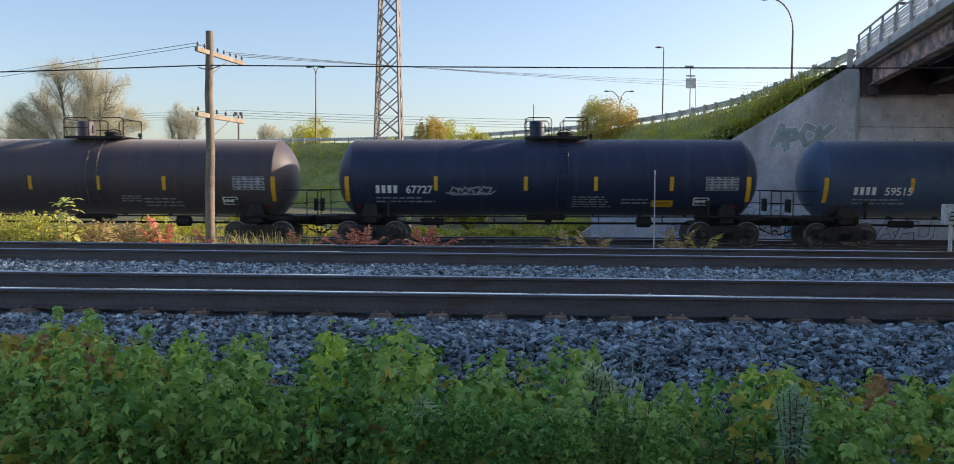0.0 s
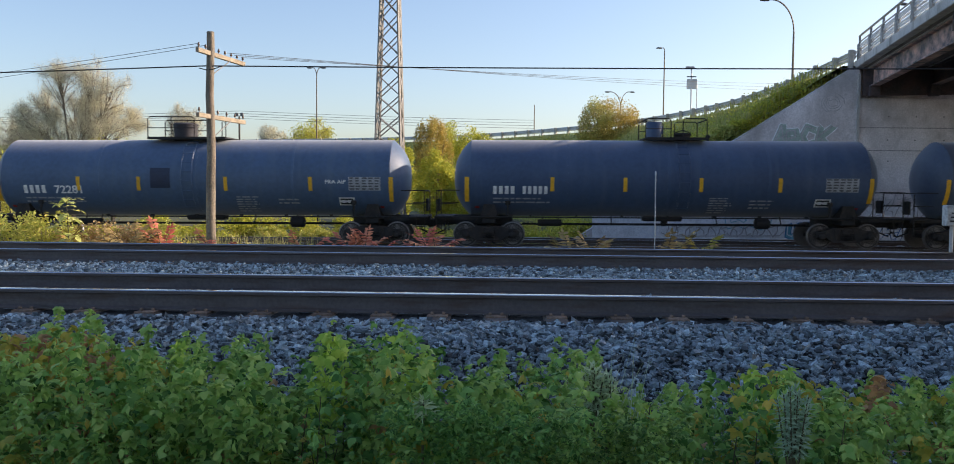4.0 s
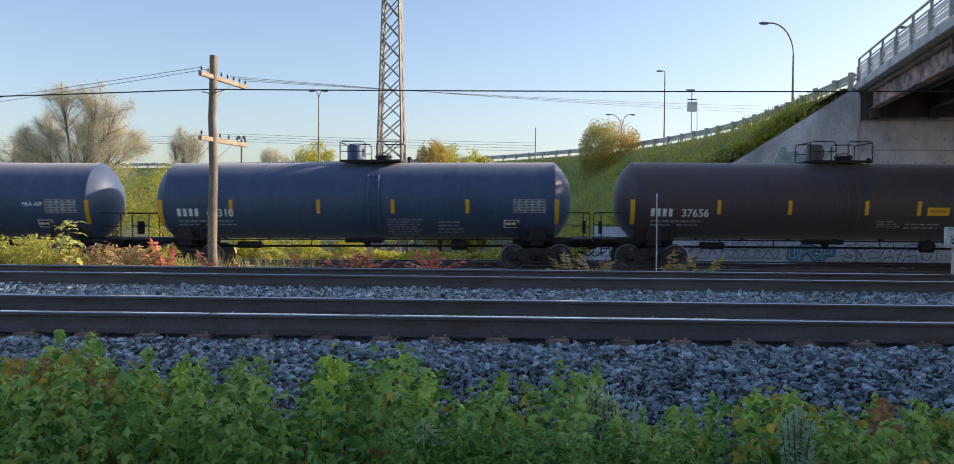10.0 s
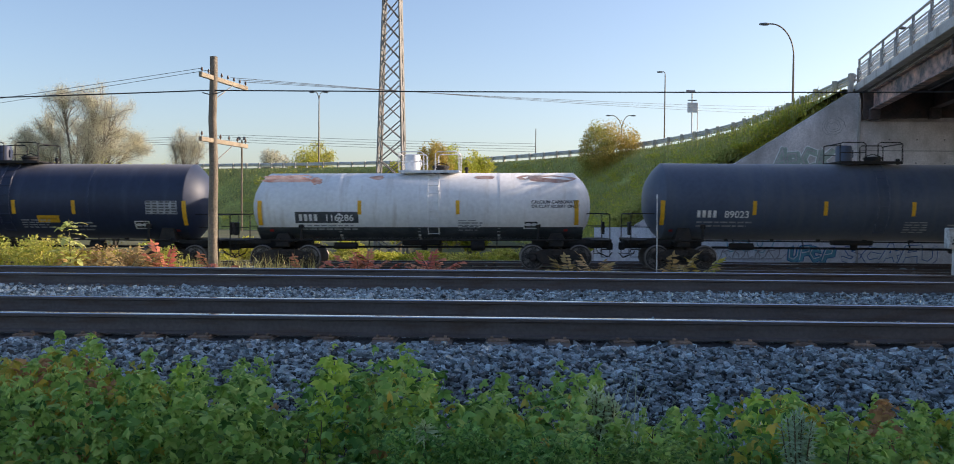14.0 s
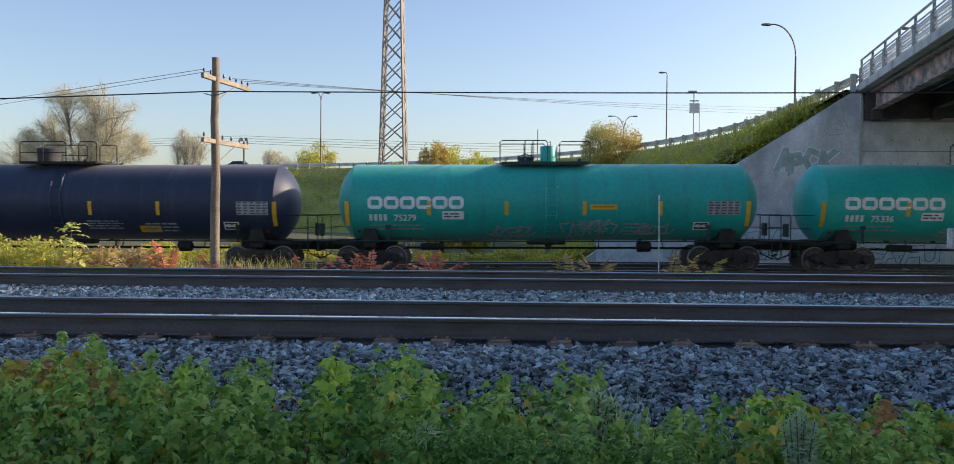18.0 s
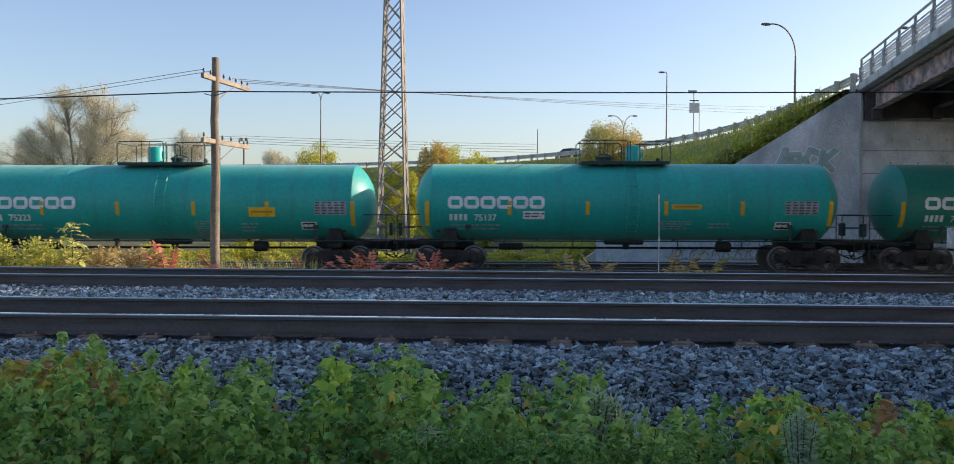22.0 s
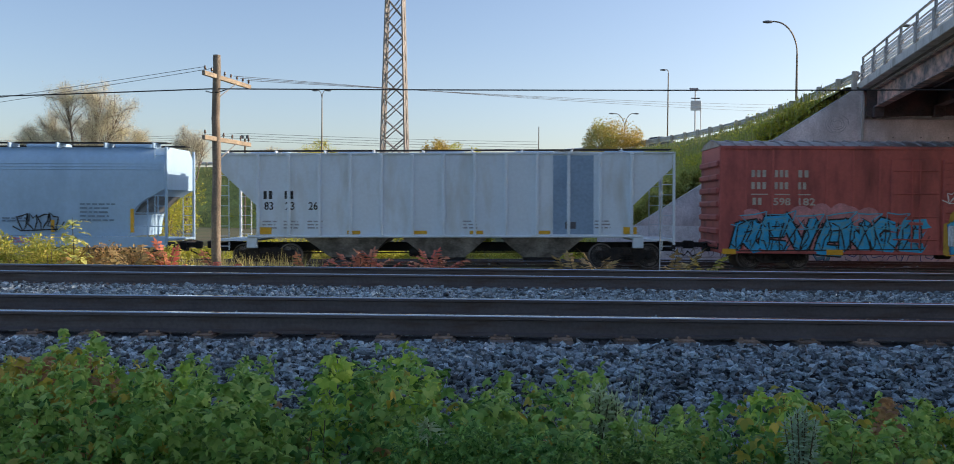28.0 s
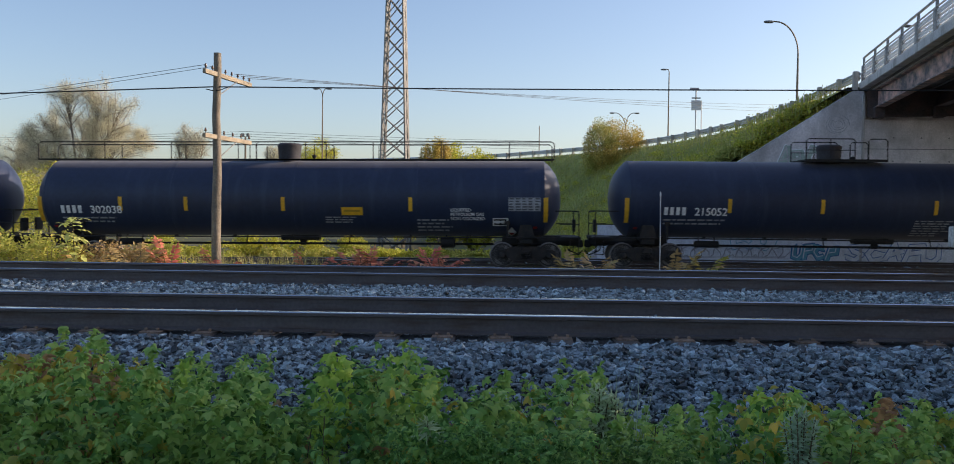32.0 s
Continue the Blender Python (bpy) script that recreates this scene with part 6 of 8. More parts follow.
        part("graffiti", s.mesh("graffiti", M_BLACKP), car, "black sprayed scrawl")
    skin.lift += 0.06
    s = skin.doodle(Shape(), rnd, 9.7, 12.3, 0.95, 1.2, 6, 0.04)
    part("graffiti", s.mesh("graffiti", G_PINK), car, "small pink scribble on the sill")
    skin.lift -= 0.06
    for x in (7.4, 10.5):
        sk = Skin(None, -1.3, 0.0)
        cloud(sk, car, rnd, x, x + 2.1, 0.45, 1.05, 5, G_CREAM)
        stroke_tag(sk, car, rnd, x + 0.2, x + 1.9, 0.5, 1.0, "bdc", 0.14, G_SKY, G_NAVY, G_CREAM, "pale blue sprayed letter")


def ribbed_hopper():
    left, L, side = 460.7, 17.15, 4.28
    car = rolling("covered_hopper", "light grey ribbed covered hopper car with black stencilling", "hopper car", left, L)
    hopper_common(car, L, M_HOPWHITE, side, ((3.2, 6.6), (6.9, 10.3), (10.6, 13.9)), 1.24, 0.36, M_HOPDARK)
    poly = [(1.55, 1.24), (L - 1.55, 1.24), (L - 1.55, 2.35), (L - 0.1, 3.75), (L - 0.1, side), (0.1, side), (0.1, 3.75), (1.55, 2.35)]
    part("body", Shape().prism(poly, -1.44, 1.44).mesh("body", M_HOPWHITE), car)
    part("roof", Shape().prism([(0.0, side), (L, side), (L, side + 0.06), (0.0, side + 0.06)], -1.5, 1.5).mesh("roof", M_HOPWHITE), car)
    rib = once("hopper_rib", lambda: Shape().box(0, -1.49, (1.26 + side) / 2, 0.11, 0.15, side - 1.26, 0.02).mesh("side_rib", M_HOPWHITE))
    for k in range(13):
        part("side_rib", rib, car, "", (1.6 + (L - 3.2) * k / 12, 0, 0))
    part("side_sill", Shape().box(L / 2, -1.49, 1.22, L - 2.4, 0.1, 0.1, 0.02).mesh("side_sill", M_HOPWHITE), car)
    for x in (1.35, L - 1.35):
        part("jacking_pad", Shape().box(x, -1.4, 1.0, 0.4, 0.2, 0.45, 0.03).mesh("jacking_pad", M_HOPWHITE), car)
    skin = Skin(None, -1.44, 0.01)
    rnd = random.Random(8)
    s = Shape()
    skin.text(s, "83", 1.82, 2.22, 0.3, 0.34)
    skin.text(s, "23", 2.62, 2.22, 0.3, 0.34)
    skin.text(s, "26", 3.5, 2.22, 0.3, 0.34)
    mark_blocks(skin, s, 1.8, 2.2, 2.62, 0.3, 2)
    mark_blocks(skin, s, 2.6, 3.0, 2.62, 0.3, 2)
    part("car_number", s.mesh("car_number", M_BLACKP), car, "black stencilled car number")
    for x, w, h in ((0.95, 0.5, 0.26), (4.3, 0.5, 0.13), (6.8, 0.5, 0.13), (8.9, 0.5, 0.13), (11.4, 0.5, 0.13), (14.6, 0.5, 0.26)):
        part("reflector", skin.patch(Shape(), x + 0.65, x + 0.65 + w, 1.3, 1.3 + h, 0, 0.012).mesh("reflector", M_YELLOW), car)
    s = Shape()
    for x in (1.75, 2.55, 3.45, 9.3, 14.2):
        stencil_rows(skin, s, rnd, x, x + 0.6, 1.75, 3, 0.12)
    part("small_stencilling", s.mesh("small_stencilling", M_FADED), car)
    part("repair_panel", skin.patch(Shape(), 12.65, 14.15, 1.3, 4.22).mesh("repair_panel", M_REPAIR), car, "blue-grey repainted side panel")
    part("inspection_plate", skin.patch(Shape(), 13.1, 13.5, 1.5, 1.75, 0, 0.006).mesh("inspection_plate", M_PLAQUE), car)


rust_red_high_cube()
smooth_hopper(422.9, 17.45, "67628", "smooth pale grey covered hopper car with sprayed bays")
smooth_hopper(441.2, 17.6, "", "smooth pale grey covered hopper car with curved sides")
ribbed_hopper()
faded_box_car()


def motions():
    for car, left, length in CARS:
        rows = []
        for k in range(129):
            t = k * 0.25
            x = left - travel(t)
            if k % 16 == 0 or -60 < x < 45:
                z0, z1 = float(grade(x + 1.5)), float(grade(x + length - 1.5))
                lean = math.degrees(math.atan2(z1 - z0, length - 3.0))
                rows.append((t, pose(x, TRAIN_Y, TRAIN_Z + z0 - 1.5 * math.tan(radians(lean)), 0, -lean, 0)))
        walk(car, rows)
    for car, lag in VEHICLES:
        walk(car, vehicle_rows(lag))
    starts = {car: left for car, left, length in CARS}
    for w, dx, car in WHEELS:
        left = starts[car]
        t0 = max(0.0, (left - 30) / 17.0)
        t1 = min(32.0, (left + 45) / 16.4)
        ks = list(range(max(0, int(t0 * FPS)), min(32 * FPS, int(t1 * FPS)) + 1))
        rows = [(k / FPS, pose(dx, 0, 0.457, 0, -math.degrees(travel(k / FPS) / 0.457) % 360, 0)) for k in ks]
        if not rows:
            continue
        if ks[0] > 0:
            rows.insert(0, (0.0, rows[0][1]))
        if ks[-1] < 32 * FPS:
            rows.append((32.0, rows[-1][1]))
        walk(w, rows)



# ---------------------------------------------------------------- road vehicles
M_CARDARK = paint("dark_car_paint", (0.02, 0.022, 0.028), 0.25, vary=0.05, bump=0)
M_CARGLASS = paint("dark_car_glass", (0.02, 0.025, 0.03), 0.08, vary=0.02, bump=0)
M_TYRE = paint("tyre_rubber", (0.02, 0.02, 0.02), 0.8, vary=0.1, bump=0)
VEHICLES = []


def road_car(label, coat, lag):
    car = thing("car", label, "car", (-200, 130, 6.43))
    s = Shape().prism([(-2.2, 0.32), (2.2, 0.32), (2.25, 0.6), (2.1, 0.78), (1.2, 0.9), (-2.0, 0.95), (-2.25, 0.75)], -0.86, 0.86)
    part("body", s.mesh("body", coat), car)
    vs = [(1.15, -0.8, 0.9), (-1.9, -0.8, 0.93), (-1.9, 0.8, 0.93), (1.15, 0.8, 0.9), (0.35, -0.62, 1.42), (-1.15, -0.62, 1.43), (-1.15, 0.62, 1.43), (0.35, 0.62, 1.42)]
    part("windows", Shape().add(vs, [(0, 1, 5, 4), (1, 2, 6, 5), (2, 3, 7, 6), (3, 0, 4, 7)]).mesh("windows", M_CARGLASS), car, "dark glazed cabin")
    part("roof", Shape().box(-0.4, 0, 1.44, 1.55, 1.26, 0.05, 0.02).mesh("roof", coat), car)
    for x in (-1.35, 1.35):
        for y in (-0.8, 0.8):
            w = part("wheel", Shape().lathe([(-0.1, 0.2), (-0.1, 0.31), (0.1, 0.31), (0.1, 0.2)], 16, "y").mesh("wheel", M_TYRE), car, "", (x, y, 0.31))
    VEHICLES.append((car, lag))


road_car("small dark car on the embankment road", M_CARDARK, 0.0)
road_car("dark estate car driving on the embankment road", M_CARDARK, 4.95)


def vehicle_rows(lag):
    """Along the lane from the far end of the embankment to the bridge and over it."""
    pts = edge_points(2.0)
    lane = [p - bank_frame(pts, i) * 4.0 for i, p in enumerate(pts)][::-1]
    for u in range(1, 70):
        q = BRIDGE_M @ Vector((u * 2.0, 4.0, 0))
        lane.append(Vector((q.x, q.y, 0)))
    run = [0.0]
    for a, b in zip(lane, lane[1:]):
        run.append(run[-1] + (b - a).length)
    x_ref = min(range(len(lane)), key=lambda i: abs(lane[i].x + 23.3) + (0 if lane[i].y > 95 else 99))
    rows, t = [], 0.0
    while t <= 32.01:
        d = run[x_ref] + 13.0 * (t - 19.0 - lag)
        d = max(0.5, min(run[-1] - 0.5, d))
        i = max(k for k in range(len(run)) if run[k] <= d)
        i = min(i, len(lane) - 2)
        f = (d - run[i]) / (run[i + 1] - run[i])
        p = lane[i].lerp(lane[i + 1], f)
        j0, j1 = max(i - 2, 0), min(i + 3, len(lane) - 1)
        way = lane[j1] - lane[j0]
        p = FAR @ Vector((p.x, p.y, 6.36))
        rows.append((t, pose(p.x, p.y, p.z, 0, 0, math.degrees(math.atan2(way.y, way.x)))))
        t += 1.0
    return rows


# ---------------------------------------------------------------- wires, signs and markers
def place(p):
    return tuple(p)


ARM_L, ARM_R = Vector((-7.62, 21.3, 0)), Vector((-7.2, 23.9, 0))
for k in range(2):
    a = ARM_L.lerp(ARM_R, 0.05 + 0.12 * k)
    wire("wire", "thin sagging overhead wire from the pole's upper crossarm", [(-43, 44.7, 4.6 - 0.35 * k), (a.x, a.y, 4.56)], 0.007, M_WIRE, 0.1)
for k in range(3):
    a = ARM_L.lerp(ARM_R, 0.62 + 0.15 * k)
    wire("wire", "thin overhead wire running from the crossarm towards the road", [(a.x, a.y, 4.55), (20.4, 60.0, 7.9 + 0.25 * k)], 0.007, M_WIRE, 0.15)
for k in range(4):
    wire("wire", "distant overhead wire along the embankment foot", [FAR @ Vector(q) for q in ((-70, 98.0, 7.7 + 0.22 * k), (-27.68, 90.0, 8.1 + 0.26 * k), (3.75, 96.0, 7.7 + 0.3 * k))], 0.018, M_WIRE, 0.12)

mast = thing("thin_pole", "thin dark pole on the embankment crest", "pole", (3.75, 96.0, -1.6))
part("post", Shape().tube([(0, 0, 0), (0, 0, 11.9)], [0.09, 0.05], 6).mesh("post", M_LAMPPOST), mast)

sg = thing("solar_sign", "roadside sign on a post with a small solar panel", "sign", (20.9, 95.0, 6.3))
part("post", Shape().tube([(0, 0, 0), (0, 0, 8.0)], 0.08, 8).mesh("post", M_GUARD), sg)
part("panel", Shape().box(-0.15, 0.0, 8.1, 0.95, 0.5, 0.12, 0.02, pose(0, 0, 0, 30).to_3x3()).mesh("panel", M_LAMPHEAD), sg, "tilted dark solar panel")
part("board", Shape().box(0.05, -0.1, 6.3, 1.15, 0.05, 1.1, 0.02).mesh("board", M_GUARD), sg, "grey back of a sign board")
part("name_plate", Shape().box(0, -0.1, 7.1, 1.0, 0.05, 0.12, 0.01).mesh("name_plate", M_CARDARK), sg)
part("second_post", Shape().tube([(0.62, 0, 0), (0.62, 0, 6.4)], 0.06, 6).mesh("second_post", M_GUARD), sg)

cm = thing("mast_with_detector", "slim mast with two small boxes on top", "mast", (-27.68, 90.0, -1.6))
part("post", Shape().tube([(0, 0, 0), (0, 0, 9.9)], 0.1, 6).mesh("post", M_LAMPPOST), cm)
for dx in (-0.35, 0.35):
    part("box", Shape().box(dx * 0.8, 0, 10.1, 0.3, 0.3, 0.36, 0.04).mesh("box", M_LAMPHEAD), cm)

M_WHITEPOST = paint("flaking_white_marker", (0.62, 0.62, 0.60), 0.7, vary=0.2, scale=5, fine=30, bump=0.2, stain=(0.2, 0.18, 0.16), stain_amount=0.4, stain_scale=(8, 8, 8))
mk = thing("marker_post", "thin white trackside marker post with rusty patches", "marker post", (3.35, 18.5, -1.5))
part("post", Shape().tube([(0, 0, 0), (0.01, 0, 1.6), (0, 0, 2.84)], 0.014, 7).mesh("post", M_WHITEPOST), mk)
part("cap", Shape().lathe([(2.8, 0.018), (2.86, 0.02), (2.9, 0.008)], 8, "z").mesh("cap", M_GUARD), mk)

bx = thing("signal_cabinet", "small white metal box on a post beside the tracks", "cabinet", (9.1, 17.5, -1.5))
part("post", Shape().tube([(0.06, 0, 0), (0.06, 0, 2.0)], 0.04, 8).mesh("post", M_GUARD), bx)
part("box", Shape().box(0.05, -0.06, 2.03, 0.36, 0.2, 0.42, 0.02).mesh("box", M_WHITEPOST), bx, "white metal box")
s = Shape()
for k in range(3):
    s.box(0.03, -0.165, 1.92 + 0.08 * k, 0.2 - 0.04 * k, 0.006, 0.03)
part("label_bars", s.mesh("label_bars", M_BLACKP), bx)

# graffiti on the wing wall and the abutment
G_GREEN = paint("faded_green_spray", (0.40, 0.50, 0.45), 0.7, vary=0.2, scale=3, fine=20, bump=0)
G_PALE = paint("pale_spray", (0.86, 0.88, 0.90), 0.7, vary=0.15, scale=3, fine=20, bump=0)
G_FAINT = paint("faint_grey_spray", (0.50, 0.49, 0.50), 0.8, vary=0.2, scale=3, fine=20, bump=0)
G_SOOT = paint("thin_black_spray", (0.26, 0.26, 0.27), 0.8, vary=0.2, scale=3, fine=20, bump=0)
wall = Skin(None, 36.95, 0.012)
gw = thing("wall_graffiti", "faded green and white graffiti sprayed on the concrete wing wall", "graffiti")
rg = random.Random(12)
stroke_tag(wall, gw, rg, 11.6, 14.0, 2.7, 3.8, "eabK", 0.27, G_GREEN, G_PALE, G_FAINT, "faded green sprayed letter with a white outline")
s = Shape()
for k in range(4):
    wall.line(s, [(14.15 + (0.5 - 0.1 * k) * math.cos(q * 0.45 + k), 4.75 + (0.42 - 0.09 * k) * math.sin(q * 0.45 + k) + rg.uniform(-0.04, 0.04)) for q in range(11 + k)], 0.035, 0, 0.002 * k)
part("graffiti", s.mesh("graffiti", G_FAINT), gw, "thin dark scribble")
g2 = thing("wall_graffiti", "blue and black graffiti low on the concrete wall", "graffiti")
wall.lift = 0.02
part("whitewash", wall.patch(Shape(), 4.0, 20.5, -1.25, 0.35).mesh("whitewash", G_PALE), g2, "patchy white overpainted band")
wall.lift = 0.03
for x0, x1, h0, h1, g, w, fill, rim in ((12.3, 14.2, -1.1, -0.35, "caba", 0.2, G_SKY, G_COBALT), (14.6, 18.5, -1.15, -0.3, "dbeac", 0.18, G_PALE, G_COBALT), (9.6, 12.0, -0.6, 0.3, "bdca", 0.2, G_PALE, G_SKY)):
    stroke_tag(wall, g2, rg, x0, x1, h0, h1, g, w, fill, rim, G_PALE, "sprayed letter low on the wall")
s = wall.doodle(Shape(), rg, 7.2, 12.0, -1.0, -0.45, 10, 0.05, 0, 0.03)
wall.doodle(s, rg, 15.5, 20.0, -0.2, 0.9, 8, 0.05, 0, 0.03)
part("graffiti", s.mesh("graffiti", G_FAINT), g2, "thin dark scribble")
# formwork holes and streaks on the abutment
s = Shape()
for x in range(7):
    for z in (2.3, 3.2, 4.2):
        s.lathe([(36.985, 0.035), (37.02, 0.035)], 8, "y", (16.6 + x * 1.1 + rg.uniform(-0.1, 0.1), 0, z))
part("tie_holes", s.mesh("tie_holes", G_SOOT), bpy.data.objects["abutment"])
for z in (2.75, 3.72):
    part("pour_joint", Shape().box(25.0, 36.99, z, 19.4, 0.03, 0.03).mesh("pour_joint", G_SOOT), bpy.data.objects["abutment"])


# ---------------------------------------------------------------- ballast stones
def stones(name, label, n, seed, x_range, y_fn, size, kind="stuff", dip=None, mat=M_STONE):
    """Broken stones strewn over a bed: angular eight-cornered lumps, each one turned and stretched by chance."""
    rng = np.random.default_rng(seed)
    base = np.array([(-1, -1, -1), (1, -1, -1), (1, 1, -1), (-1, 1, -1), (-1, -1, 1), (1, -1, 1), (1, 1, 1), (-1, 1, 1)], float) * 0.62
    tri = np.array([(0, 2, 1), (0, 3, 2), (4, 5, 6), (4, 6, 7), (0, 1, 5), (0, 5, 4), (1, 2, 6), (1, 6, 5), (2, 3, 7), (2, 7, 6), (3, 0, 4), (3, 4, 7)])
    x = rng.uniform(*x_range, n)
    y, z = y_fn(rng, n)
    if dip:
        z = z + dip(x)
    r = size * np.exp(rng.normal(0, 0.42, n)) * 0.5
    r = np.clip(r, size * 0.25, size * 1.0)
    v = base[None] * rng.uniform(0.45, 1.35, (n, 8, 3))
    v = v * np.stack([rng.uniform(0.95, 1.75, n), rng.uniform(0.7, 1.15, n), rng.uniform(0.42, 0.8, n)], 1)[:, None]
    a, b, c = rng.uniform(0, 6.28, n), rng.normal(0, 0.42, n), rng.normal(0, 0.42, n)
    ca, sa, cb, sb, cc, sc = np.cos(a), np.sin(a), np.cos(b), np.sin(b), np.cos(c), np.sin(c)
    zero, one = np.zeros(n), np.ones(n)
    ra = np.stack([np.stack([ca, -sa, zero], 1), np.stack([sa, ca, zero], 1), np.stack([zero, zero, one], 1)], 1)
    rb = np.stack([np.stack([one, zero, zero], 1), np.stack([zero, cb, -sb], 1), np.stack([zero, sb, cb], 1)], 1)
    rc = np.stack([np.stack([cc, zero, sc], 1), np.stack([zero, one, zero], 1), np.stack([-sc, zero, cc], 1)], 1)
    v = np.einsum("nij,nkj->nki", ra @ rb @ rc, v) * r[:, None, None]
    v += np.stack([x, y, z + r * rng.uniform(-0.6, 0.75, n)], 1)[:, None]
    f = tri[None] + (np.arange(n) * 8)[:, None, None]
    me = bpy.data.meshes.new(name)
    me.vertices.add(n * 8)
    me.vertices.foreach_set("co", v.reshape(-1))
    me.loops.add(n * 36)
    me.loops.foreach_set("vertex_index", f.reshape(-1).astype(np.int32))
    me.polygons.add(n * 12)
    me.polygons.foreach_set("loop_start", np.arange(0, n * 36, 3, dtype=np.int32))
    me.materials.append(mat)
    me.update(calc_edges=True)
    me.shade_flat()
    return thing(name, label, "gravel", kind=kind, data=me)


def on_bed(y0, y1, prof, avoid=()):
    py, pz = np.array([p[0] for p in prof]), np.array([p[1] for p in prof])

    def place_on(rng, n):
        y = rng.uniform(y0, y1, n)
        return y, np.interp(y, py, pz)
    return place_on


stones("ballast", "crushed grey-blue stone on the near shoulder of the tracks", 60000, 1, (-4.9, 4.9), on_bed(4.7, 7.62, BED), 0.042)
stones("ballast", "crushed stone between the rails of the nearest track", 9000, 2, (-6.5, 6.5), on_bed(8.1, 9.45, ((0, -0.23), (99, -0.23))), 0.05)
stones("ballast", "crushed stone between the two near tracks, its colour lightened as openly lit", 34000, 3, (-8.6, 8.6), on_bed(9.65, 12.8, ((9, -0.2), (11.2, -0.2), (14, -0.2))), 0.043, mat=M_STONE_LIT)
stones("ballast", "crushed stone between the rails of the second track", 3500, 4, (-9.5, 9.5), on_bed(12.95, 14.3, ((0, -0.25), (99, -0.25))), 0.07)
stones("ballast", "dark crushed stone along the train's track", 8000, 5, (-21, 21), on_bed(30.6, 39.8, BED2), 0.1, dip=grade)
rs = random.Random(77)
near_bed = thing("loose_stones", "larger loose stones lying on the ballast shoulder", "gravel", kind="stuff")
shapes = []
for k in range(6):
    s = Shape()
    rr = random.Random(k)
    s.lathe([(-0.5, 0.25), (-0.32, 0.5), (0.05, 0.56), (0.36, 0.4), (0.46, 0.16)], 7, "z", smooth=False)
    s.v = [(x * rr.uniform(0.8, 1.3), y * rr.uniform(0.8, 1.2), z * rr.uniform(0.55, 0.8)) for x, y, z in s.v]
    shapes.append(s.mesh("stone", M_STONE))
for k in range(260):
    y = rs.uniform(5.0, 7.6)
    x = rs.uniform(-0.55, 0.55) * y * 1.1
    sc = rs.uniform(0.035, 0.06)
    ob = part("stone", shapes[k % 6], near_bed, "", m=pose(x, y, lerp_profile(BED, y) + sc * 0.3, rs.uniform(-25, 25), rs.uniform(-25, 25), rs.uniform(0, 360)))
    ob.scale = (sc, sc, sc)


# ---------------------------------------------------------------- plants
L_GREEN = leafy("raspberry_leaf", (0.20, 0.36, 0.07), (0.42, 0.55, 0.15), spread=0.7)
L_LIME = leafy("young_leaf", (0.24, 0.41, 0.06), (0.48, 0.57, 0.10), spread=0.8)
L_AUTUMN = leafy("turning_leaf", (0.28, 0.30, 0.05), (0.52, 0.34, 0.06), spread=0.9)
L_BROWN = leafy("withered_leaf", (0.22, 0.11, 0.05), (0.42, 0.22, 0.08), spread=0.9)
# dark ends of these two greens stand in for shade inside the bushes
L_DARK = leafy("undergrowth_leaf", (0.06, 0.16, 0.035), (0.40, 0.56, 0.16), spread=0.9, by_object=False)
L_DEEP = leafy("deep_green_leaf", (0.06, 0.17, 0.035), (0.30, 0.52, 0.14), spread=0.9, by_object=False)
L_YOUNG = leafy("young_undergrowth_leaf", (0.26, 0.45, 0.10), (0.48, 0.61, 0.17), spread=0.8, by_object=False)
L_YELLOW = leafy("yellow_undergrowth_leaf", (0.34, 0.34, 0.06), (0.62, 0.46, 0.08), spread=0.9, by_object=False)
L_SILVER = leafy("silvery_leaf", (0.46, 0.58, 0.34), (0.64, 0.72, 0.48), spread=0.9, by_object=False)
L_GREY = leafy("grey_green_leaf", (0.30, 0.43, 0.28), (0.46, 0.58, 0.42), spread=0.9, by_object=False)
L_BRIGHT = leafy("lime_leaf", (0.36, 0.55, 0.07), (0.58, 0.70, 0.13), spread=0.8, by_object=False)
L_SUMAC = leafy("red_sumac_leaf", (0.62, 0.16, 0.11), (0.70, 0.35, 0.19), spread=0.9)
L_SUMAC2 = leafy("bronze_sumac_leaf", (0.42, 0.32, 0.12), (0.60, 0.38, 0.18), spread=0.9)
L_WEED = leafy("sunlit_weed_leaf", (0.42, 0.47, 0.09), (0.72, 0.62, 0.17), spread=0.9, by_object=False)
L_WEED2 = leafy("russet_weed_leaf", (0.34, 0.17, 0.09), (0.52, 0.32, 0.14), spread=0.9, by_object=False)
L_TAN = leafy("tan_weed_leaf", (0.42, 0.33, 0.13), (0.62, 0.42, 0.22), spread=0.9, by_object=False)
L_SHRUB = leafy("yellow_green_shrub_leaf", (0.42, 0.47, 0.07), (0.72, 0.63, 0.10), spread=0.8, by_object=False)
L_ORANGE = leafy("orange_shrub_leaf", (0.42, 0.37, 0.09), (0.66, 0.47, 0.13), spread=0.9, by_object=False)
L_OLIVE = leafy("silver_olive_leaf", (0.58, 0.56, 0.42), (0.80, 0.76, 0.58), spread=0.9, translucent=0.45, by_object=False)
L_GRASS = leafy("bank_grass_blade", (0.31, 0.37, 0.09), (0.60, 0.54, 0.16), spread=0.8, by_object=False)
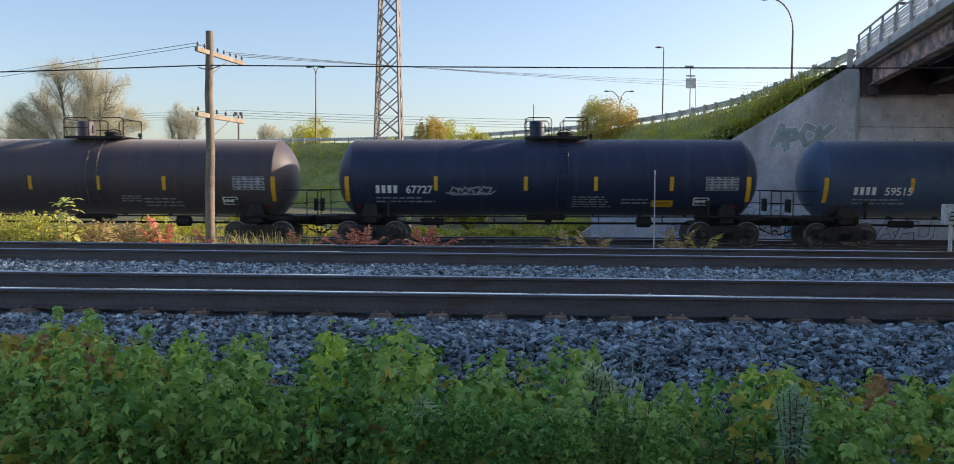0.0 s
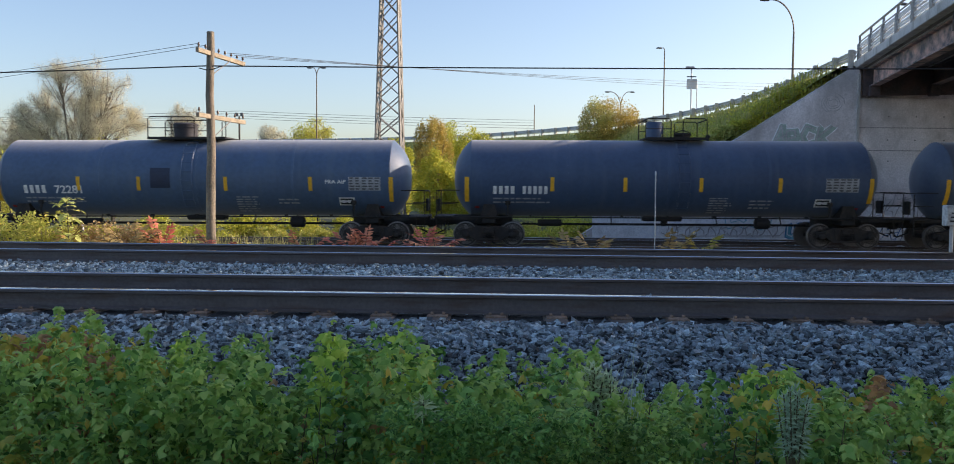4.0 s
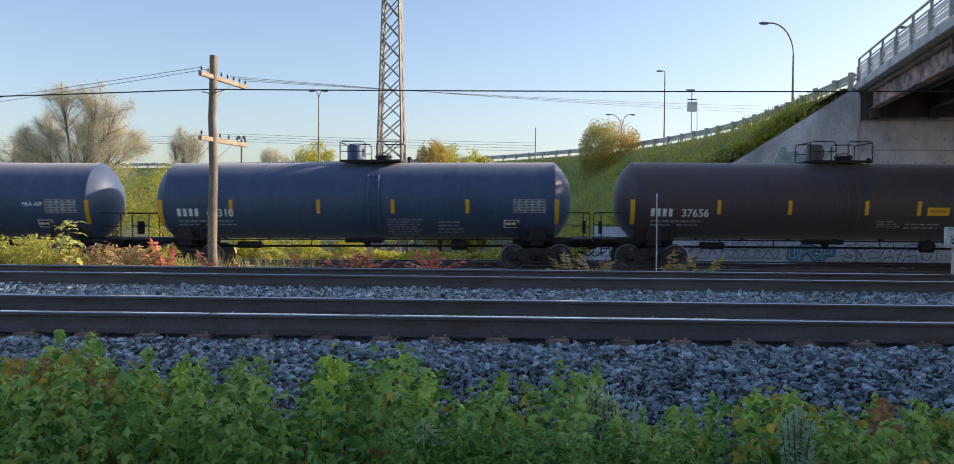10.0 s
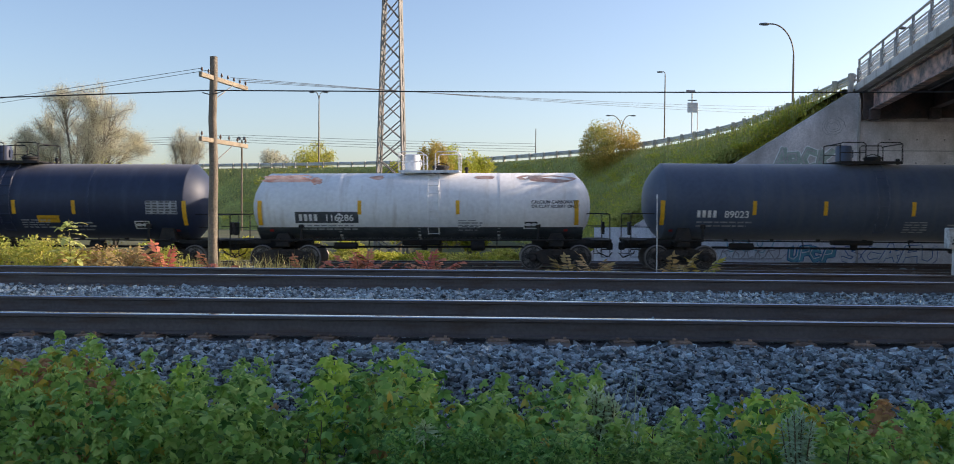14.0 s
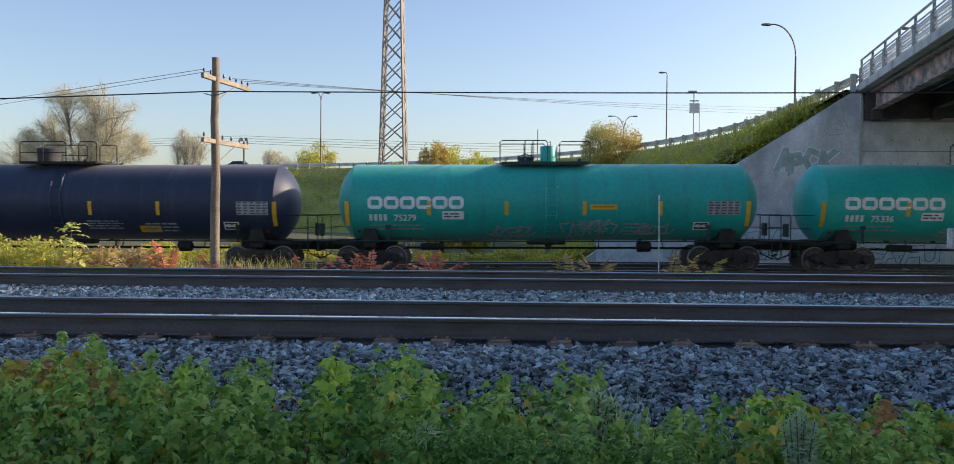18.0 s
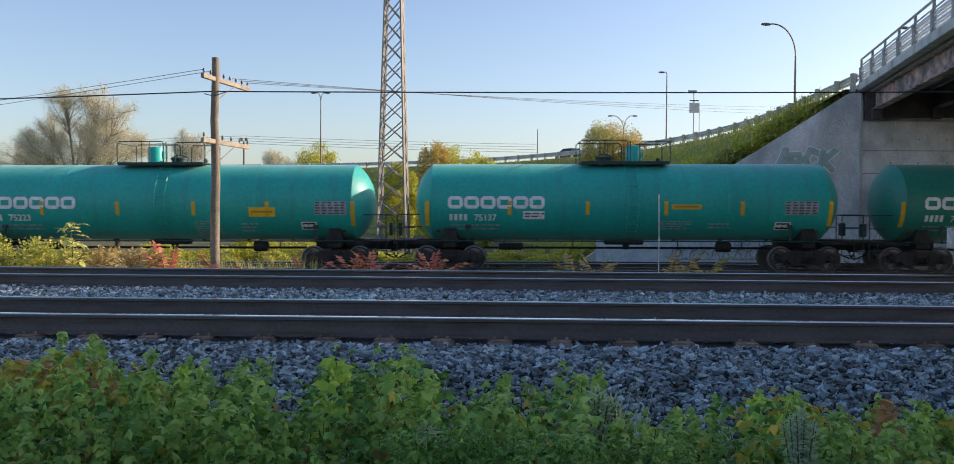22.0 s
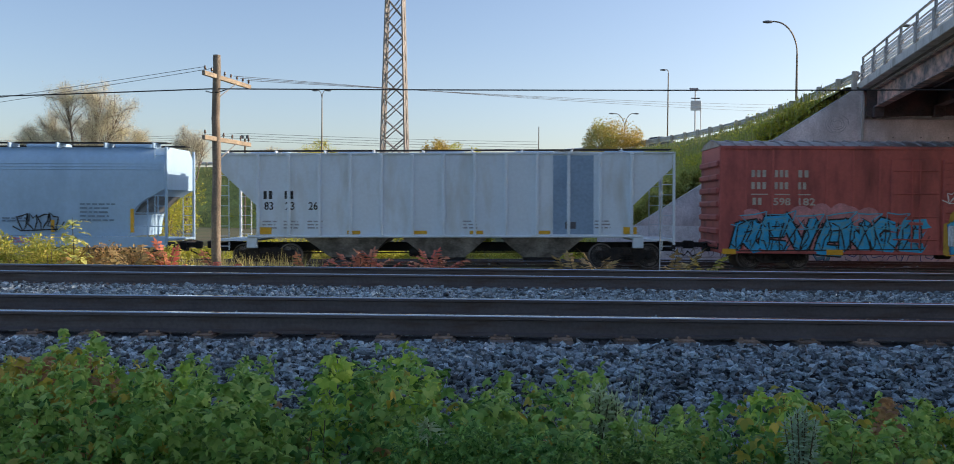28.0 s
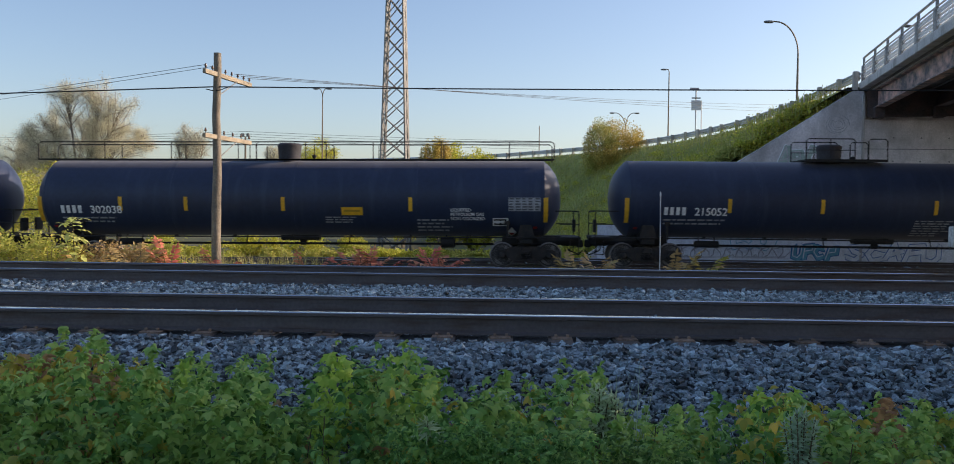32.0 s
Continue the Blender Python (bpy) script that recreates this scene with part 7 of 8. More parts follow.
L_PALE = leafy("pale_sapling_leaf", (0.50, 0.56, 0.16), (0.72, 0.70, 0.26), spread=0.8)
L_STRAW = leafy("dry_grass_blade", (0.36, 0.34, 0.11), (0.58, 0.50, 0.22), spread=0.9, by_object=False)
M_STEM = paint("green_brown_stem", (0.10, 0.09, 0.045), 0.8, vary=0.2, bump=0.1)
M_BARK = paint("grey_bark", (0.20, 0.165, 0.13), 0.9, vary=0.25, scale=3, fine=20, bump=0.6)


def leaflet(s, m, length, width, fold=0.18, droop=0.22, slot=0):
    """A pointed oval leaf, folded along its rib, with a toothed-looking edge."""
    rows = ((0.0, 0.06), (0.2, 0.78), (0.42, 0.95), (0.72, 0.5), (1.0, 0.02))
    vs = []
    for t, w in rows:
        z = -droop * length * t * t
        for side in (-1, 0, 1):
            vs.append(m @ Vector((side * w * width * 0.5, t * length, z + abs(side) * fold * w * width * 0.5)))
    fs = []
    for k in range(len(rows) - 1):
        for j in range(2):
            fs.append((3 * k + j, 3 * k + j + 1, 3 * k + 4 + j, 3 * k + 3 + j))
    s.add(vs, fs, True, slot)


def compound_leaf(mat, variant, size=0.075, count=3):
    def build():
        r = random.Random(variant * 7 + count)
        s = Shape()
        s.tube([(0, 0, 0), (0, size * 0.7, size * 0.06), (0, size * 1.5, 0)], size * 0.022, 3, cap=False, slot=1)
        pairs = (count - 1) // 2
        for p in range(pairs):
            y = size * (0.7 + 0.75 * p / max(1, pairs))
            for side in (-1, 1):
                leaflet(s, pose(0, y, 0, r.uniform(-14, 10), r.uniform(-14, 14), side * r.uniform(58, 78)), size * r.uniform(0.8, 1.0), size * r.uniform(0.55, 0.68))
        leaflet(s, pose(0, size * 1.45, 0, r.uniform(-18, 6), r.uniform(-10, 10), r.uniform(-12, 12)), size * r.uniform(1.05, 1.25), size * r.uniform(0.72, 0.85))
        return s.mesh("leaf", mat, M_STEM)
    return once(("compound", mat.name, variant, size, count), build)


def cane_bush(x, y, z0, height, mat, seed, canes=3, label="leafy green raspberry canes growing at the foot of the ballast", leaves=17):
    r = random.Random(seed)
    bush = thing("raspberry_bush", label, "bush", (x, y, z0), group="bushes before the tracks")
    for c in range(canes):
        h = height * (1.0 if c == 0 else r.uniform(0.55, 0.9))
        lean, turn = r.uniform(0.02, 0.22) * h, r.uniform(0, 6.28)
        bx, by = r.uniform(-0.13, 0.13), r.uniform(-0.12, 0.12)

        def point(t):
            return Vector((bx + lean * t * t * math.cos(turn), by + lean * t * t * math.sin(turn), h * t))

        pts = [point(k / 8) for k in range(9)]
        stem = part("cane", Shape().tube(pts, [0.006 - 0.004 * k / 8 for k in range(9)], 4).mesh("cane", M_STEM), bush)
        n = int(leaves * (h / 0.9)) + 4
        for k in range(n):
            t = 0.22 + 0.8 * (k / n) ** 0.85
            p = point(min(t, 1.0))
            a = k * 137.5 + r.uniform(-30, 30)
            size = (0.055 - 0.02 * max(0, t - 0.6) / 0.4) * r.uniform(0.8, 1.15)
            tilt = r.uniform(-22, 18) + (38 if t > 0.93 else 0)
            m = mat if r.random() < 0.86 else r.choice((L_LIME, L_AUTUMN))
            part("leaf", compound_leaf(m, r.randint(0, 4), 0.085, r.choice((3, 3, 5))), stem, "", m=pose(*p) @ pose(0, 0, 0, 0, 0, a) @ pose(0, 0, 0, tilt) @ Matrix.Scale(size / 0.085, 4))


def across(mark, y):
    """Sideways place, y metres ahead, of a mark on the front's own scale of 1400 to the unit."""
    return y * np.tan(np.arctan((mark - 784) / 1400) - radians(1.75))


def foreground():
    r = random.Random(21)
    # crown heights of the taller canes along the front, as plant place and height above eye level
    tall = ((20, 608, 3), (45, 586, 2), (90, 612, 2), (125, 568, 0), (165, 590, 0), (200, 606, 2), (235, 590, 0), (275, 626, 2), (312, 605, 1), (385, 622, 0), (425, 600, 0), (485, 660, 1), (530, 634, 1), (556, 560, 0),
            (590, 616, 0), (640, 568, 1), (662, 584, 1), (692, 596, 0), (732, 634, 0), (765, 650, 0), (812, 606, 0), (880, 658, 1), (915, 604, 0), (940, 612, 0), (962, 624, 0), (1000, 670, 0), (1087, 664, 1), (1120, 682, 2),
            (1165, 672, 1), (1235, 634, 1), (1295, 624, 0), (1340, 664, 2), (1380, 672, 1), (1425, 654, 0), (1450, 640, 3), (1520, 668, 1), (1560, 656, 0))
    mats = (L_GREEN, L_LIME, L_AUTUMN, L_BROWN)
    for i, (px, py, kind) in enumerate(tall):
        y = r.uniform(4.15, 4.6)
        x = float(across(px, y))
        top = 1.0 - (py - 345) / 1400 * y
        z0 = -0.90
        mat = mats[kind]
        lab = "leafy green raspberry canes growing at the foot of the ballast" if kind < 2 else "raspberry canes with yellowing autumn leaves" if kind == 2 else "half-withered canes with brown and yellow leaves"
        cane_bush(x, y, z0, top - z0 - 0.11, mat, 100 + i, 2, lab, 18)
    for i in range(34):
        y = r.uniform(2.9, 4.3)
        x = (-1 + 2 * (i + r.uniform(0.2, 0.8)) / 34) * 0.60 * y
        z0 = -0.90
        ceiling = 1.0 - 0.255 * y - r.uniform(0.0, 0.16)
        kind = r.choice((0, 0, 0, 1, 2, 2)) if x < -1.0 else r.choice((0, 0, 1, 1, 0, 2))
        lab = "low green raspberry bush in the shade" if kind < 2 else "low raspberry bush with yellowing leaves"
        cane_bush(x, y, z0, max(0.4, ceiling - z0), mats[kind], 300 + i, 3, lab, 16)


def leaf_cloud(name, mat, n, seed, place_fn, size, long=1.6, fine=False, hang=0.1):
    """Many small folded leaves in one mesh."""
    rng = np.random.default_rng(seed)
    c = place_fn(rng, n)
    n = len(c)
    a, tilt, roll = rng.uniform(0, 6.28, n), rng.normal(hang, 0.55, n), rng.normal(0, 0.6, n)
    d = np.stack([np.cos(a) * np.cos(tilt), np.sin(a) * np.cos(tilt), np.sin(tilt)], 1)
    w = np.stack([-np.sin(a), np.cos(a), np.zeros(n)], 1)
    up = np.cross(d, w)
    w = w * np.cos(roll)[:, None] + up * np.sin(roll)[:, None]
    up = np.cross(d, w)
    L = size * rng.uniform(0.6, 1.3, n)[:, None]
    W = L / long
    if fine:
        k = np.array([(0.0, 0.0, 0.0), (0.14, 0.34, 0.03), (0.16, 0.0, 0.02), (0.14, -0.34, 0.03), (0.4, 0.5, 0.0), (0.42, 0.0, 0.03), (0.4, -0.5, 0.0), (0.72, 0.31, -0.1), (0.74, 0.0, -0.06), (0.72, -0.31, -0.1), (1.0, 0.0, -0.3)])
        tri = np.array([(0, 1, 2), (0, 2, 3), (1, 4, 5), (1, 5, 2), (2, 5, 6), (2, 6, 3), (4, 7, 8), (4, 8, 5), (5, 8, 9), (5, 9, 6), (7, 10, 8), (8, 10, 9)])
        three, parts3 = [], []
        for j, (turn, scale, drop) in enumerate(((0.0, 1.0, 0.0), (1.15, 0.8, -0.05), (-1.15, 0.8, -0.05))):
            a, b = k[:, 0] * scale, k[:, 1] * scale
            three.append(np.stack([a * np.cos(turn) - b / long * np.sin(turn), (a * np.sin(turn) * long + b * np.cos(turn)), k[:, 2] * scale + drop * a], 1))
            parts3.append(tri + 11 * j)
        k, tri = np.concatenate(three), np.concatenate(parts3)
    else:
        k = np.array([(-0.5, 0.0, 0.0), (0.0, 0.5, 0.1), (0.5, 0.0, -0.12), (0.0, -0.5, 0.1)])
        tri = np.array([(0, 1, 2), (0, 2, 3)])
    q, m = len(k), len(tri)
    v = c[:, None] + d[:, None] * (k[None, :, :1] * L[:, None]) + w[:, None] * (k[None, :, 1:2] * W[:, None]) + up[:, None] * (k[None, :, 2:] * L[:, None])
    f = (tri[None] + (np.arange(n) * q)[:, None, None]).reshape(-1)
    me = bpy.data.meshes.new(name)
    me.vertices.add(n * q)
    me.vertices.foreach_set("co", v.reshape(-1))
    me.loops.add(n * m * 3)
    me.loops.foreach_set("vertex_index", f.astype(np.int32))
    me.polygons.add(n * m)
    me.polygons.foreach_set("loop_start", np.arange(0, n * m * 3, 3, dtype=np.int32))
    me.polygons.foreach_set("use_smooth", np.full(n * m, fine))
    me.materials.append(mat)
    me.update(calc_edges=True)
    return me


def blades(name, mat, n, seed, place_fn, height, width):
    """Grass: bent three-point blades in one mesh."""
    rng = np.random.default_rng(seed)
    c = place_fn(rng, n)
    n = len(c)
    a = rng.uniform(0, 6.28, n)
    h = height * rng.uniform(0.45, 1.25, n)[:, None]
    d = np.stack([np.cos(a), np.sin(a), np.zeros(n)], 1)
    side = np.stack([-np.sin(a), np.cos(a), np.zeros(n)], 1) * width * rng.uniform(0.6, 1.3, n)[:, None]
    z = np.array([0, 0, 1.0])
    bend = rng.uniform(0.05, 0.55, n)[:, None]
    mid = c + z * h * 0.6 + d * h * bend * 0.3
    tip = c + z * h * (1 - bend * 0.35) + d * h * bend
    v = np.stack([c - side, c + side, mid + side * 0.7, mid - side * 0.7, tip], 1).reshape(-1, 3)
    f = (np.array([(0, 1, 2), (0, 2, 3), (3, 2, 4)])[None] + (np.arange(n) * 5)[:, None, None]).reshape(-1)
    me = bpy.data.meshes.new(name)
    me.vertices.add(n * 5)
    me.vertices.foreach_set("co", v.reshape(-1))
    me.loops.add(n * 9)
    me.loops.foreach_set("vertex_index", f.astype(np.int32))
    me.polygons.add(n * 3)
    me.polygons.foreach_set("loop_start", np.arange(0, n * 9, 3, dtype=np.int32))
    me.materials.append(mat)
    me.update(calc_edges=True)
    return me


def blob(centre, radii, clumps, spread, seed, low=-0.75):
    """Places for leaves: clumps scattered through a lumpy rounded body, with gaps."""
    cen, rad = np.array(centre), np.array(radii)

    def fn(rng, n):
        k = rng.normal(size=(clumps, 3))
        k /= np.linalg.norm(k, axis=1)[:, None]
        k[:, 2] = np.maximum(k[:, 2], low)
        k *= rng.uniform(0.25, 1.0, (clumps, 1)) ** 0.5
        pick = rng.integers(0, clumps, n)
        p = k[pick] + rng.normal(size=(n, 3)) * spread
        far = np.linalg.norm(p, axis=1)
        p *= (np.where(far > 1.0, 1.0 + 0.2 * np.tanh((far - 1.0) / 0.3), far) / np.maximum(far, 1e-6))[:, None]
        return cen + p * rad
    return fn


def shrub(label, x, y, z0, w, h, mat, n, size, seed, name="shrub", group="", depth=None, clumps=34, spread=0.13):
    t = thing(name, label, "shrub", (x, y, z0), group=group)
    r = random.Random(seed)
    for k in range(5):
        a = r.uniform(0, 6.28)
        e = (math.cos(a) * w * 0.33, math.sin(a) * w * 0.3, h * r.uniform(0.55, 0.9))
        part("stem", Shape().tube([(0, 0, 0), (e[0] * 0.3, e[1] * 0.3, e[2] * 0.5), e], [0.012 * h + 0.008, 0.01 * h, 0.004], 4).mesh("stem", M_BARK), t)
    part("crown", leaf_cloud("crown", mat, n, seed, blob((0, 0, h * 0.55), (w / 2, (depth or w) / 2, h * 0.48), clumps, spread, seed), size), t)
    return t


def tree(label, x, y, z0, height, width, mat, seed, leaves, size, levels=4, name="tree"):
    """A trunk that forks into limbs and twigs, with leaves round the twigs' ends."""
    t = thing(name, label, "tree", (x, y, z0))
    r = random.Random(seed)
    wood, tips = Shape(), []

    def grow(p, d, length, rad, level):
        pts, q = [p], p.copy()
        for k in range(3):
            d = (d + Vector((r.uniform(-0.2, 0.2), r.uniform(-0.2, 0.2), r.uniform(-0.05, 0.14)))).normalized()
            q = q + d * length / 3
            pts.append(q.copy())
        wood.tube(pts, [rad, rad * 0.86, rad * 0.72, rad * 0.58], 5 if level > 1 else 8, cap=False)
        if level >= levels:
            tips.append(q)
            tips.append(pts[2])
            return
        if level == levels - 1:
            tips.append(q)
        for k in range(r.randint(3, 4) if level else 5):
            a = r.uniform(0, 6.28)
            out = Vector((math.cos(a), math.sin(a), r.uniform(0.1, 0.75) if level else r.uniform(0.45, 1.1))).normalized()
            base = pts[r.randint(1, 3)] if level else pts[r.randint(2, 3)]
            grow(base, (d * 0.45 + out * 0.8).normalized(), length * r.uniform(0.58, 0.78), rad * r.uniform(0.42, 0.55), level + 1)

    grow(Vector((0, 0, 0)), Vector((0, 0, 1)), height * 0.36, 0.02 * height + 0.03, 0)
    ex = max(abs(p.x) for p in tips)
    ez = max(p.z for p in tips)
    kx, kz = width * 0.48 / ex, height * 0.97 / ez
    kx *= 1.25

    def shaped(p):
        """Drawn in so that the crown keeps a broad rounded outline."""
        a, b, c = p[0] * kx, p[1] * kx, p[2] * kz
        u, w = (c - height * 0.52) / (height * 0.5), math.hypot(a, b) / (width * 0.5)
        r = math.sqrt(u * u + w * w)
        k = 1 / (1 + r ** 4) ** 0.25 * (1.08 + 0.13 * math.sin(1.1 * a + 0.7) * math.cos(0.9 * c + b)) if c > height * 0.3 else 1
        return (a * k, b * k, height * 0.52 + (c - height * 0.52) * k if c > height * 0.3 else c)

    wood.v = [shaped(p) for p in wood.v]
    tp = np.array([shaped(p) for p in tips])
    part("trunk", wood.mesh("trunk", M_BARK), t, "forked grey-brown trunk and limbs")

    def fn(rng, n):
        return tp[rng.integers(0, len(tp), n)] + rng.normal(size=(n, 3)) * np.array([0.36, 0.36, 0.32]) * width / 10
    part("crown", leaf_cloud("crown", mat, leaves, seed, fn, size), t, "thin airy crown of small leaves")
    return t


def lobed_tree(label, x, y, z0, height, lobes, mat, seed, leaves, size, lean=0.0):
    """A short trunk whose limbs each end in a lobe of fine twigs; lobes: (across, up, radius) in metres."""
    t = thing("tree", label, "tree", (x, y, z0))
    r = random.Random(seed)
    wood, tips = Shape(), []
    fork = Vector((lean, 0, height * 0.3))
    rad = 0.016 * height + 0.02
    wood.tube([(0, 0, 0), (lean * 0.3, 0.05, height * 0.15), fork], [rad * 1.5, rad * 1.2, rad], 9, cap=False)
    for cx, cz, cr in lobes:
        c = Vector((cx, r.uniform(-0.5, 0.5) * cr * 1.4, cz))
        mid = fork.lerp(c, 0.5) + Vector((r.uniform(-0.3, 0.3), r.uniform(-0.3, 0.3), 0.1 * cr - 0.12 * abs(cx)))
        limb = [fork, fork.lerp(mid, 0.5), mid, mid.lerp(c, 0.55), c]
        wood.tube(limb, [rad * 0.62, rad * 0.5, rad * 0.38, rad * 0.26, rad * 0.14], 6, cap=False)
        for k in range(int(16 + 9 * cr)):
            base = (mid.lerp(c, r.uniform(0.2, 1.0)))
            d = Vector((r.gauss(0, 1), r.gauss(0, 1), r.gauss(0.25, 1))).normalized()
            end = c + d * cr * r.uniform(0.6, 1.12)
            knee = base.lerp(end, 0.5) + Vector((r.uniform(-0.15, 0.15), r.uniform(-0.15, 0.15), r.uniform(-0.05, 0.2))) * cr
            wood.tube([base, knee, end], [rad * 0.14, rad * 0.09, 0.012], 4, cap=False)
            for j in range(4):
                q = knee.lerp(end, r.uniform(0.0, 1.0))
                e = q + Vector((r.gauss(0, 1), r.gauss(0, 1), r.gauss(0.3, 0.8))).normalized() * cr * r.uniform(0.18, 0.42)
                wood.tube([q, e], [0.012, 0.006], 3, cap=False)
                tips += [(q, e), (knee, end)]
    part("trunk", wood.mesh("trunk", M_BARK), t, "forked grey-brown trunk, limbs and twigs")
    a, b = np.array([tuple(p) for p, q in tips]), np.array([tuple(q) for p, q in tips])

    def fn(rng, n):
        k = rng.integers(0, len(a), n)
        f = rng.uniform(0.15, 1.08, n)[:, None]
        return a[k] * (1 - f) + b[k] * f + rng.normal(size=(n, 3)) * 0.2
    part("crown", leaf_cloud("crown", mat, leaves, seed, fn, size), t, "thin airy crown of small leaves")
    return t


foreground()


def band(x0, x1, y0, y1, z):
    def fn(rng, n):
        return np.stack([rng.uniform(x0, x1, n), rng.uniform(y0, y1, n), np.full(n, z) + rng.uniform(-0.02, 0.05, n)], 1)
    return fn


# the outline of the bushes: heights of their tops along the front
OUTLINE = ((-60, 600), (20, 605), (45, 583), (70, 612), (125, 565), (165, 587), (195, 604), (215, 640), (235, 587), (255, 640), (275, 622), (310, 602), (345, 645),
           (385, 618), (425, 598), (452, 690), (480, 655), (530, 630), (556, 556), (585, 612), (605, 638), (640, 564), (690, 590), (730, 630), (765, 645),
           (785, 660), (812, 602), (850, 682), (880, 655), (915, 600), (960, 620), (990, 665), (1050, 700), (1087, 660), (1110, 678), (1165, 667), (1195, 690),
           (1235, 630), (1268, 652), (1295, 620), (1340, 660), (1395, 670), (1450, 636), (1475, 684), (1500, 690), (1520, 663), (1568, 652), (1640, 650))
OUT_X = np.array([a for a, b in OUTLINE], float)
OUT_Y = np.array([b for a, b in OUTLINE], float)


def bush_top(x, y):
    return 1.0 - (np.interp(784 + 1400 * np.tan(np.arctan(x / y) + radians(1.75)), OUT_X, OUT_Y) - 345) / 1400 * y + 0.08


def shoots(low, high, reach, seed, count=280):
    """Leaves hanging round upright shoots, from low to high as shares of a shoot's height."""
    sr = np.random.default_rng(seed)
    sy = sr.uniform(2.9, 4.6, count)
    spots = np.sort(sr.uniform(-0.62, 0.62, 58))
    sx = (spots[sr.integers(0, 58, count)] + sr.normal(0, 0.011, count)) * sy
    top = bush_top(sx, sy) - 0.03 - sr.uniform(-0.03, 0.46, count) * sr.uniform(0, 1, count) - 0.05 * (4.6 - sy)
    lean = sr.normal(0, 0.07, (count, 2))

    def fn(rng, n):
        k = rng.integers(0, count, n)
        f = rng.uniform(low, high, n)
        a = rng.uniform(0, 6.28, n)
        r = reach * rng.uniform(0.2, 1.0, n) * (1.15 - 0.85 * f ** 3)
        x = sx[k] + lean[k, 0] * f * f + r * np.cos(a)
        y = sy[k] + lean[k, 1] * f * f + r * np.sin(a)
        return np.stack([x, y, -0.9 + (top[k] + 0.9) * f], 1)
    return fn


# lower, inner leaves carry painted shade in their darker greens
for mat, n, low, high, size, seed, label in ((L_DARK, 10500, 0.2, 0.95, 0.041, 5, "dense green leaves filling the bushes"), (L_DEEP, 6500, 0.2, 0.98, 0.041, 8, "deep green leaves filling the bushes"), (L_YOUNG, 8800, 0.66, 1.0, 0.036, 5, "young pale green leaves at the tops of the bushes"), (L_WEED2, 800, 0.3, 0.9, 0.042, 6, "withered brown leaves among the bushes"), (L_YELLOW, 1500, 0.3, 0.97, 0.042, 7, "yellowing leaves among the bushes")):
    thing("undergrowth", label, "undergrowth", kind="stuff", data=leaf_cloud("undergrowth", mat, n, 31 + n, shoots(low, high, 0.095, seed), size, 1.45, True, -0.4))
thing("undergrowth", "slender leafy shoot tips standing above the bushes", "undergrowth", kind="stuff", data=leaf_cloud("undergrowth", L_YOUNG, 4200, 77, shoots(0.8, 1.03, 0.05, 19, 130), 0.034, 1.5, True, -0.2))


def low_weeds(mark0, mark1, top):
    """Leaves round slender stems that stand before the bushes."""
    def fn(rng, n):
        count = 60
        m, y = rng.uniform(mark0, mark1, count), rng.uniform(2.72, 2.95, count)
        z = 1.0 - (top + rng.uniform(0, 55, count) - 345) / 1400 * y
        k, up = rng.integers(0, count, n), rng.uniform(0, 1, n) ** 1.5
        x = across(m, y)[k] + rng.normal(0, 0.028, n)
        return np.stack([x, y[k] + rng.normal(0, 0.03, n), z[k] - 0.42 * up], 1)
    return fn


def patch_of(px0, px1, drop, seed):
    """Leaves along the outline between two places, a little below the tops."""
    def fn(rng, n):
        y = rng.uniform(3.6, 4.5, n)
        x = across(rng.uniform(px0, px1, n), y)
        return np.stack([x, y - 0.1, bush_top(x, y) - 0.08 - drop * rng.uniform(0.0, 1.0, n)], 1)
    return fn


for px0, px1, drop, n, mat, label in ((520, 580, 0.45, 240, L_BRIGHT, "lime green leaves on the canes"), (640, 720, 0.6, 240, L_BRIGHT, "lime green leaves low on the canes"), (985, 1070, 0.4, 200, L_BRIGHT, "lime green leaves among the canes"), (1215, 1300, 0.25, 120, L_BRIGHT, "lime green leaves on the canes"), (300, 340, 0.4, 160, L_BRIGHT, "lime green leaves among the canes"), (50, 95, 0.5, 320, L_WEED2, "withered russet leaves on the canes"), (130, 210, 0.8, 240, L_WEED2, "withered russet leaves low on the canes"), (0, 25, 0.3, 60, L_ORANGE, "orange leaves on the canes"), (1425, 1465, 0.16, 70, L_WEED2, "russet leaves at a cane's top"), (255, 290, 0.35, 60, L_YELLOW, "yellow leaves on the canes"), (1320, 1345, 0.3, 50, L_YELLOW, "yellow leaves on the canes"), (0, 240, 0.9, 1000, L_YELLOW, "yellow leaves among the canes")):
    thing("autumn_leaves", label, "leaves", kind="stuff", data=leaf_cloud("autumn_leaves", mat, n, 90 + n, patch_of(px0, px1, drop, n), 0.042, 1.6, True, -0.5))
thing("undergrowth", "small dark leaves of low weeds in front of the bushes", "undergrowth", kind="stuff", data=leaf_cloud("undergrowth", L_DEEP, 1700, 63, low_weeds(640, 965, 697), 0.024, 2.2, True, -0.2))
thing("undergrowth", "small pale leaves of low weeds in front of the bushes", "undergrowth", kind="stuff", data=leaf_cloud("undergrowth", L_DARK, 1500, 64, low_weeds(930, 1130, 712), 0.024, 2.4, True, 0.1))


